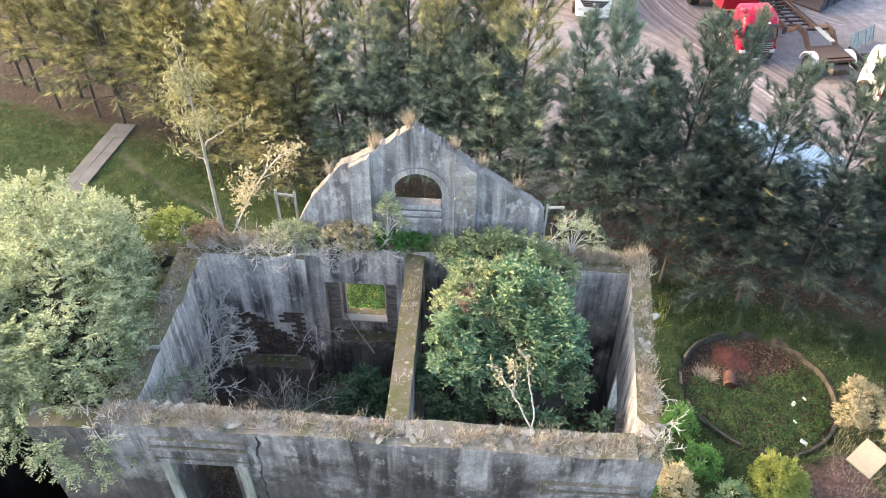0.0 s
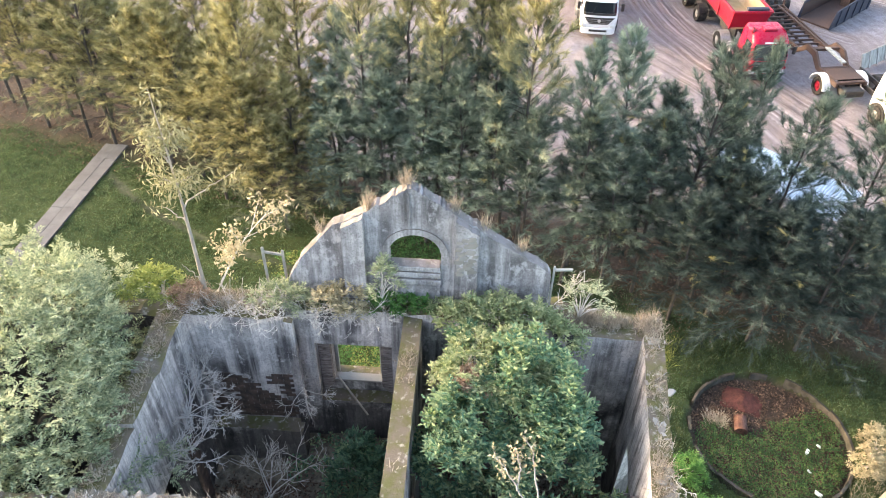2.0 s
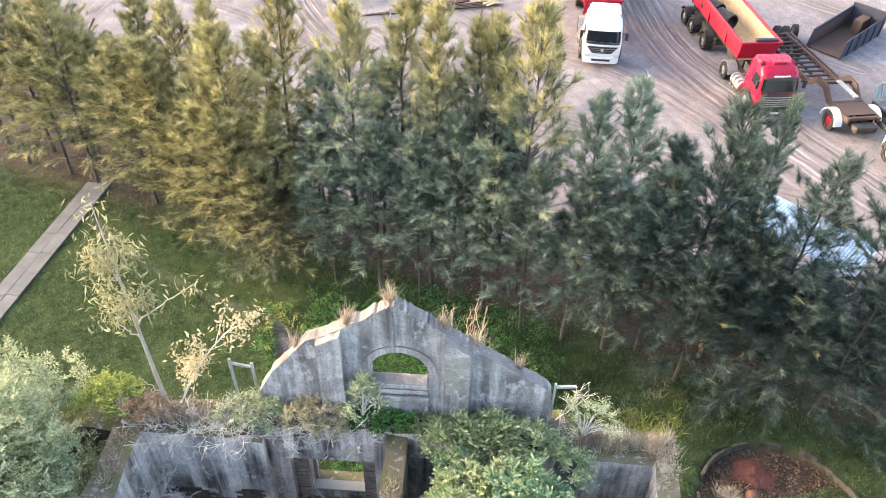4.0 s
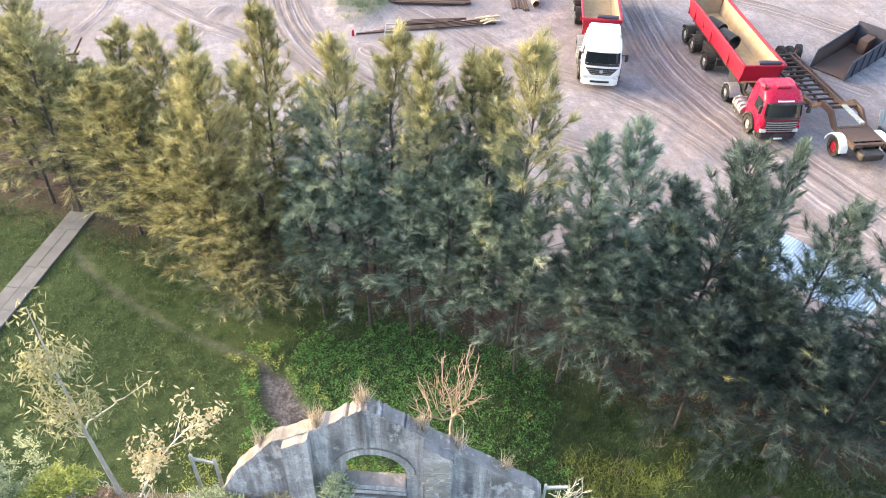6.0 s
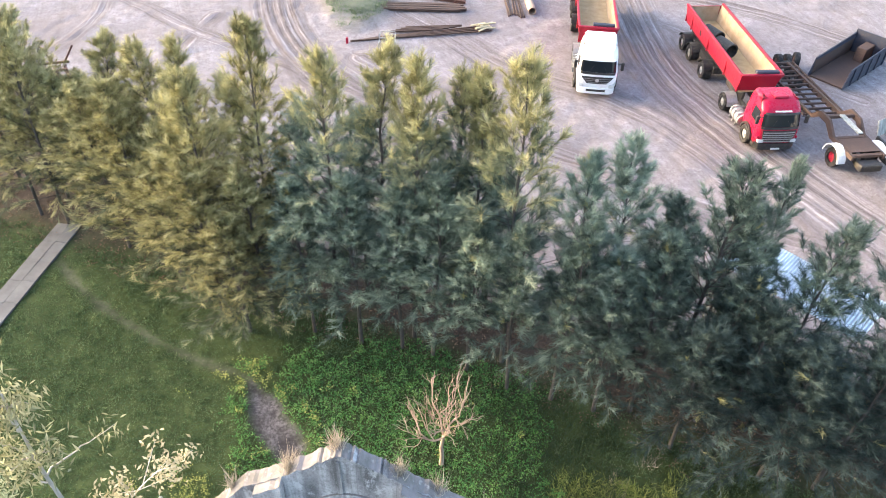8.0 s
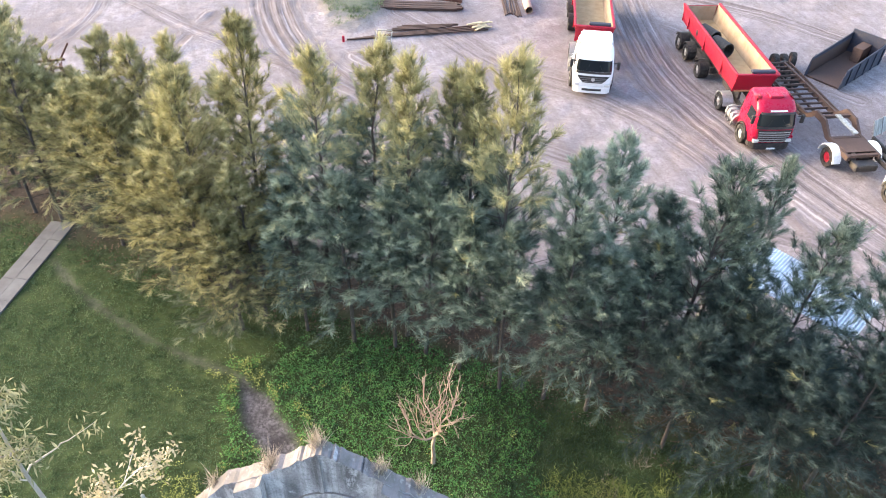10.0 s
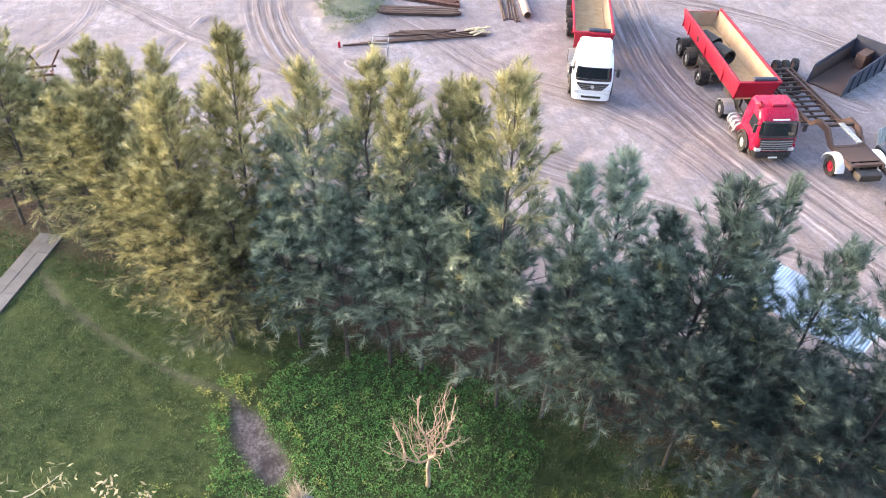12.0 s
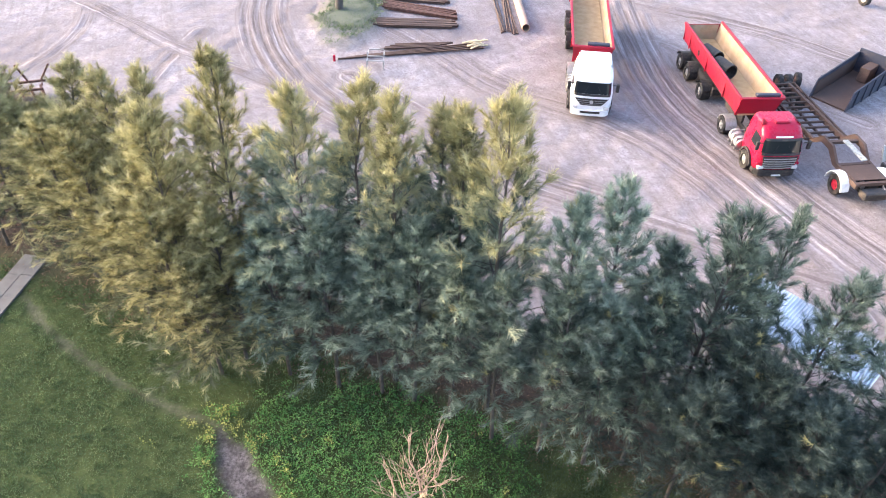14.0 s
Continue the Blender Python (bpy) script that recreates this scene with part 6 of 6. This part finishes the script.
def tipper_truck(label, m, paint, tub_paint, length, axles, hump):
    ob = thing("tipper_truck", label, "truck", m, "parked tipper trucks")
    cab(ob, paint, 2.98 if hump else 3.1, M_BLACK, hump)
    for s in (-0.42, 0.42):
        slab_part("chassis_rail", ob, M_BLACK, s - 0.05, s + 0.05, 0.5, 6.2, 0.72, 0.97, 0.01)
    slab_part("axle_frame", ob, M_BLACK, -0.7, 0.7, axles[1] - 0.7, axles[-1] + 0.5, 0.55, 0.96, 0.04)
    slab_part("gearbox", ob, M_BLACK, -0.4, 0.4, 2.2, 3.4, 0.7, 1.2, 0.05)
    for s in (-1, 1):
        bm = bmesh.new()
        cyl(bm, 0.34, 0, 1.15, 18, Matrix.Translation((s * 0.95, 2.15, 0.72)) @ pose(0, 0, 0, 0, 0, 90))
        tank = part("fuel_tank", bm, M_CHROME, ob, "bright ribbed fuel tank")
        for i in range(3):
            slab_part("strap", tank, M_STEEL, s * 0.95 - 0.36, s * 0.95 + 0.36, 2.3 + 0.38 * i, 2.36 + 0.38 * i, 0.36, 1.09, 0.02)
        wheel(ob, s * 1.225, 1.24, 0.51, 0.32, M_CHROME)
        for y in axles:
            wheel(ob, s * 1.22, y, 0.50, 0.58, M_STEEL)
        for y in axles[1:]:
            bm = bmesh.new()
            a = np.linspace(radians(25), radians(155), 8)
            prism(bm, [(y + 0.63 * math.cos(t), 0.5 + 0.63 * math.sin(t)) for t in a] + [(y + 0.59 * math.cos(t), 0.5 + 0.59 * math.sin(t)) for t in a[::-1]], -0.3, 0.3, Matrix.Translation((s * 0.95, 0, 0)) @ SIDE)
            part("mudguard", bm, M_BLACK, ob, "black mudguard")
        bm = bmesh.new()
        a = np.linspace(radians(10), radians(170), 9)
        prism(bm, [(4.45 + 0.66 * math.cos(t), 0.5 + 0.66 * math.sin(t)) for t in a] + [(4.45 + 0.62 * math.cos(t), 0.5 + 0.62 * math.sin(t)) for t in a[::-1]], -0.3, 0.3, Matrix.Translation((s * 0.95, 0, 0)) @ SIDE)
        part("mudguard", bm, M_STEEL, ob, "grey mudguard")
    tub(ob, tub_paint, 3.4, 3.4 + length)
    return ob


RED_AT, WHITE_AT = pose(17.05, 43.75, 0, 0, 0, 7.9), pose(8.1, 48.6, 0, 0, 0, -2.5)
tipper_truck("red tractor unit with a long red open tipper trailer on dirt", RED_AT, M_RED, M_REDTUB, 9.2, (4.6, 8.3, 10.6, 12.0), True)
tipper_truck("white tractor unit with a red open tipper trailer on dirt", WHITE_AT, M_TRUCKWHITE, M_REDTUB, 10.2, (4.6, 8.8, 10.8, 12.1), False)
# two short black pipes lie in the red truck's bed
for y, x, a in ((7.9, -0.30, 18), (9.5, -0.50, 20)):
    bm = bmesh.new()
    cyl(bm, 0.44, -0.62, 0.62, 28, None, None, False)
    cyl(bm, 0.38, -0.62, 0.62, 28, None, None, False)
    for i in range(7):
        cyl(bm, 0.452, -0.6 + 0.18 * i, -0.5 + 0.18 * i, 28, None, None, False)
    for e in (-0.62, 0.62):
        vs = [v for v in bm.verts if abs(v.co.x - e) < 1e-4]
        o = sorted((v for v in vs if abs(math.hypot(v.co.y, v.co.z) - 0.44) < 0.004), key=lambda v: math.atan2(v.co.y, v.co.z))
        i = sorted((v for v in vs if math.hypot(v.co.y, v.co.z) < 0.39), key=lambda v: math.atan2(v.co.y, v.co.z))
        for q in range(28):
            bm.faces.new((o[q], o[(q + 1) % 28], i[(q + 1) % 28], i[q]))
    bmesh.ops.recalc_face_normals(bm, faces=bm.faces[:])
    ob = tagged(part("black_pipe", bm, M_BLACK, None), "short wide black corrugated pipe lying in a tipper bed", "pipe", "pipes in the tipper")
    ob.matrix_basis = RED_AT @ pose(x, y, 2.17, 0, 0, 90 + a)

# another white tractor stands at the yard's edge
ob = thing("tractor_unit", "white tractor unit parked on dirt near a chassis", "truck", pose(23.2, 39.1, 0, 0, 0, 12))
cab(ob, M_TRUCKWHITE, 3.0, M_BLACK, True)
for s in (-1, 1):
    slab_part("chassis_rail", ob, M_BLACK, s * 0.42 - 0.05, s * 0.42 + 0.05, 0.5, 5.5, 0.72, 0.97, 0.01)
    wheel(ob, s * 1.22, 1.28, 0.51, 0.32, M_STEEL)
    wheel(ob, s * 1.22, 4.4, 0.50, 0.58, M_STEEL)

# ---- stripped trailer chassis ----
ob = thing("trailer_chassis", "stripped rusty brown trailer chassis with cross members", "chassis", pose(21.1, 42.2, 0, 0, 0, 11.4))
for s in (-1, 1):
    bm = bmesh.new()
    prism(bm, [(0.0, 0.95), (0.0, 1.2), (1.9, 1.22), (2.6, 1.75), (3.5, 1.78), (4.2, 1.18), (10.2, 1.05), (10.2, 0.8), (4.3, 0.85), (3.5, 1.42), (2.8, 1.42), (2.1, 0.95)], -0.07, 0.07, Matrix.Translation((s * 0.85, 0, 0)) @ SIDE, 0.01)
    part("main_beam", bm, M_BROWN, ob)
    wheel(ob, s * 1.25, 1.05, 0.52, 0.34, M_REDTUB)
    bm = bmesh.new()
    a = np.linspace(radians(0), radians(180), 11)
    prism(bm, [(1.05 + 0.72 * math.cos(t), 0.55 + 0.68 * math.sin(t)) for t in a] + [(1.05 + 0.66 * math.cos(t), 0.55 + 0.62 * math.sin(t)) for t in a[::-1]], -0.22, 0.22, Matrix.Translation((s * 1.12, 0, 0)) @ SIDE)
    part("mudguard", bm, M_TRUCKWHITE, ob, "white mudguard")
    for y in (9.0, 10.3):
        wheel(ob, s * 1.22, y, 0.5, 0.55, M_STEEL)
    slab_part("side_rail", ob, M_BROWN, s * 1.15 - 0.04, s * 1.15 + 0.04, 4.4, 10.2, 0.95, 1.08, 0.01)
for i in range(12):
    slab_part("cross_member", ob, M_BROWN, -1.15, 1.15, 4.45 + 0.52 * i - 0.04, 4.45 + 0.52 * i + 0.04, 0.92, 1.04, 0.01)
slab_part("centre_rail", ob, M_BROWN, -0.05, 0.05, 4.4, 10.2, 0.80, 0.915, 0.01)
slab_part("deck_plate", ob, M_BROWN, -0.8, 0.8, 0.35, 1.6, 1.21, 1.23, 0.004)
for y, z in ((0.2, 1.1), (1.8, 1.1), (3.1, 1.62)):
    slab_part("cross_member", ob, M_BROWN, -0.85, 0.85, y - 0.09, y + 0.09, z - 0.08, z + 0.08, 0.01)
slab_part("air_tank", ob, M_BLACK, -0.6, 0.6, -0.5, 0.1, 0.55, 0.95, 0.12)
slab_part("plank", ob, M_OLDWOOD, -0.15, 0.12, 1.2, 3.0, 1.72, 1.80, 0.01, "loose pale plank", None)

# ---- empty tipping body on the ground ----
ob = thing("tipping_body", "empty dark navy and rusty tipping body on the ground", "container", pose(22.35, 51.95, 0.02, 0, 0, -45))
slab_part("floor", ob, M_BROWN, -1.02, 1.02, 0, 5.2, 0, 0.1, 0.01)
for s in (-1, 1):
    bm = bmesh.new()
    prism(bm, [(-0.1, 0.02), (0.25, 1.15), (5.25, 1.35), (5.25, 0.02)], -0.04, 0.04, Matrix.Translation((s * 1.09, 0, 0)) @ SIDE, 0.01)
    w = part("side_panel", bm, M_NAVY, ob)
    slab_part("lining", w, M_BROWN, s * 1.035 - 0.008, s * 1.035 + 0.008, 0.2, 5.1, 0.12, 1.0, 0.0, "rusty inside face")
    for i in range(5):
        slab_part("rib", w, M_NAVY, s * 1.16 - 0.04, s * 1.16 + 0.04, 0.7 + 1.05 * i, 0.8 + 1.05 * i, 0.05, 1.15, 0.01)
slab_part("end_panel", ob, M_NAVY, -1.13, 1.13, 5.26, 5.36, 0, 1.55, 0.02)
slab_part("hoist_box", ob, M_BROWN, -0.3, 0.3, 4.0, 5.2, 0.104, 1.0, 0.04)

# ---- bars, pipes and clutter in the yard ----
def steel_bar(label, a, b, mat, h=0.16, w=0.14, group="steel bars in the yard"):
    bm = bmesh.new()
    a, b = Vector(a), Vector(b)
    ang = math.atan2(b.y - a.y, b.x - a.x)
    L = (b - a).length
    box(bm, 0, L, -w / 2, w / 2, 0, h * 0.16)
    box(bm, 0, L, -w / 2, w / 2, h * 0.84, h)
    box(bm, 0, L, -w * 0.12, w * 0.12, h * 0.165, h * 0.835)
    ob = tagged(part("steel_beam", bm, mat, None), label, "beam", group)
    ob.matrix_basis = pose(a.x, a.y, a.z, 0, 0, math.degrees(ang))


for i in range(7):
    steel_bar("long rusty brown steel beam in a stack", (-5.7 + rng.uniform(-0.3, 0.3), 59.0 + 0.17 * i, 0.06 + 0.02 * (i % 2)), (-0.1 + rng.uniform(-0.4, 0.4), 59.3 + 0.17 * i, 0.06 + 0.02 * (i % 2)), M_BROWN)
for i in range(7):
    steel_bar("long rusty red-brown steel beam in a stack", (-5.4 + rng.uniform(-0.3, 0.3), 61.9 + 0.18 * i, 0.06), (-0.2 + rng.uniform(-0.3, 0.3), 60.7 + 0.18 * i, 0.06), M_RUST, 0.2)
for i in range(6):
    steel_bar("long rusty brown steel beam in a stack", (-5.0 + rng.uniform(-0.3, 0.3), 63.4 + 0.2 * i, 0.06), (-0.8 + rng.uniform(-0.3, 0.3), 63.2 + 0.2 * i, 0.06), M_BROWN)
for i in range(4):
    steel_bar("thin rusty rail lying on the dirt", (-7.0 + 0.5 * i, 54.0 + 0.22 * i, 0.05), (2.0 - 0.2 * i, 56.6 + 0.2 * i, 0.05), M_BROWN, 0.09, 0.08)
for i in range(4):
    steel_bar("short rusty bar in a heap", (-4.6 + 0.3 * i, 55.6 + 0.25 * i, 0.06), (-1.2 + 0.4 * i, 56.3 + 0.25 * i, 0.06), M_BROWN, 0.12, 0.1)
slab_ob = slab_part("red_post", None, M_RED, -7.25, -7.1, 53.75, 53.9, 0.0, 0.42, 0.03)
tagged(slab_ob, "short bright red post at a rail's end", "post")
for i in range(9):
    bm = bmesh.new()
    box(bm, -0.55, 0.55, -0.06, 0.06, -0.03, 0.03, 0.01)
    ob = tagged(part("timber", bm, M_TIMBER, None), "pale broken timber in a small heap", "timber", "timber heap")
    ob.matrix_basis = pose(1.4 + rng.uniform(-0.4, 0.4), 57.0 + rng.uniform(-0.5, 0.5), 0.08 + 0.03 * i, 0, 0, rng.uniform(-25, 50))
# steel frame on legs
ob = thing("steel_trestle", "rusty grey steel trestle standing by the rails", "trestle", pose(-4.55, 53.3, 0, 0, 0, 4))
for x in (-0.5, 0.5):
    for y in (-0.25, 0.35):
        slab_part("leg", ob, M_STEEL, x - 0.03, x + 0.03, y - 0.03, y + 0.03, 0, 0.9 if y > 0 else 0.5, 0.006)
    slab_part("side_rail", ob, M_STEEL, x - 0.03, x + 0.03, -0.25, 1.3, 0.50, 0.56, 0.006)
for y in (-0.25, 0.35, 1.3):
    slab_part("rung", ob, M_STEEL, -0.47, 0.47, y - 0.03, y + 0.03, 0.56, 0.62, 0.006)
# big tan pipe and a bundle of rods
bm = bmesh.new()
rings = [[bm.verts.new((x, rad * math.cos(a), rad * math.sin(a))) for a in np.linspace(0, 2 * math.pi, 24, endpoint=False)] for x, rad in ((0, 0.27), (6.4, 0.27), (6.4, 0.235), (0, 0.235))]
for u, v in zip(rings, rings[1:] + rings[:1]):
    for i in range(24):
        bm.faces.new((u[i], u[(i + 1) % 24], v[(i + 1) % 24], v[i]))
bmesh.ops.recalc_face_normals(bm, faces=bm.faces[:])
k = Mat("tan_pipe", 0.6)
M_TANPIPE = k.color(k.mix(k.ramp(k.noise(1.5, 5), (0.35, 0), (0.7, 1)), (0.30, 0.21, 0.155), (0.40, 0.30, 0.235))).m
ob = tagged(part("tan_pipe", bm, M_TANPIPE, None), "long wide tan pipe lying on the dirt", "pipe")
ob.matrix_basis = pose(4.75, 59.5, 0.29, 0, 0, 97)
for i in range(10):
    bm = bmesh.new()
    cyl(bm, 0.05, 0, 6.0, 8)
    ob = tagged(part("steel_rod", bm, M_BROWN, None), "long thin rusty rod in a bundle", "rod", "rods beside the pipe")
    ob.matrix_basis = pose(3.15 + 0.12 * i, 59.0 + rng.uniform(-0.2, 0.4), 0.06 + 0.03 * (i % 2), 0, 0, 96 + rng.uniform(-3, 3))
# tree by the stack of beams
plant("yard_tree", "tree with a dark stout trunk on a grassy mound", "tree", (-8.1, 60.95, 0.25), 140, (0.2, 0.8, 6.2), (2.2, 2.2, 1.6), 120, 7, 5, 0.4, (0.1, 0.04), M_GREEN, M_BARK, 0.28, 0.2, 12)
# rusty farm implement
ob = thing("rusty_implement", "rusty farm implement with discs and bent arms", "implement", pose(-23.7, 47.4, 0, 0, 0, 20))
for y in (-0.5, 0.5):
    slab_part("beam", ob, M_RUST, -1.3, 1.3, y - 0.06, y + 0.06, 0.62, 0.74, 0.01)
for i in range(5):
    bm = bmesh.new()
    cyl(bm, 0.34, -0.02, 0.02, 18, pose(-1.1 + 0.55 * i, 0, 0.34, 0, 0, 25))
    part("disc", bm, M_RUST, ob)
    slab_part("shank", ob, M_RUST, -1.13 + 0.55 * i, -1.07 + 0.55 * i, -0.44, 0.44, 0.5, 0.612, 0.01)
for x, a in ((-0.9, 25), (0.4, -20), (1.1, 35)):
    bm = bmesh.new()
    box(bm, -0.05, 0.05, -0.05, 0.05, 0, 1.1, 0.01, pose(x, 0.5, 0.745, 0, a, 0))
    part("arm", bm, M_RUST, ob)
# lean-to roof of corrugated sheet among the trees
ob = thing("lean_to", "low lean-to roof of shiny corrugated sheet on posts", "shelter", pose(13.55, 30.2, 0, 0, 0, -42))
n = 180
x = np.linspace(-2.7, 2.7, n)
z = 3.3 + 0.028 * np.sin(x * 2 * np.pi / 0.12)
v = np.concatenate([np.column_stack([x, np.full(n, y), z + dz + 0.05 * y]) for y, dz in ((-1.2, 0.0), (1.2, 0.0), (-1.2, -0.012), (1.2, -0.012))])
i = np.arange(n - 1)
f = np.concatenate([np.stack([i, i + 1, i + 1 + n, i + n], 1), np.stack([i + 2 * n, i + 3 * n, i + 1 + 3 * n, i + 1 + 2 * n], 1)])
child("roof_sheet", raw_mesh("roof_sheet", v, f, M_SHEET), ob, None, "bluish galvanised corrugated sheet")
for x in (-2.5, 0, 2.5):
    for y in (-1.1, 1.1):
        slab_part("post", ob, M_OLDWOOD, x - 0.05, x + 0.05, y - 0.05, y + 0.05, 0, 3.25 + 0.05 * y - 0.03, 0.008)
# loose tyres standing behind the chassis
for x, y, a in ((19.75, 53.4, 4), (20.3, 53.45, 2), (20.95, 53.75, -6)):
    ob = thing("truck_tyre", "worn black truck tyre standing on dirt", "tyre", pose(x, y, 0, 0, 0, a), "loose tyres")
    wheel(ob, 0.15, 0, 0.5, 0.3, M_RUST)
# spare gate panel and loose tyre
ob = thing("gate_panel", "grey-green steel gate panel leaning in the yard", "panel", pose(24.2, 46.6, 0, -18, 0, 38))
slab_part("sheet", ob, M_OLDWOOD, -1.2, 1.2, -0.02, 0.02, 0.08, 1.0, 0.008)
for x in (-1.2, -0.4, 0.4, 1.2):
    slab_part("stile", ob, M_STEEL, x - 0.04, x + 0.04, -0.07, -0.022, 0, 1.06, 0.008)
ob = thing("spare_wheel", "old truck wheel standing at the yard's far edge", "wheel", pose(29.6, 67.2, 0, 0, 0, 20))
wheel(ob, 0.3, 0, 0.52, 0.34, M_STEEL)
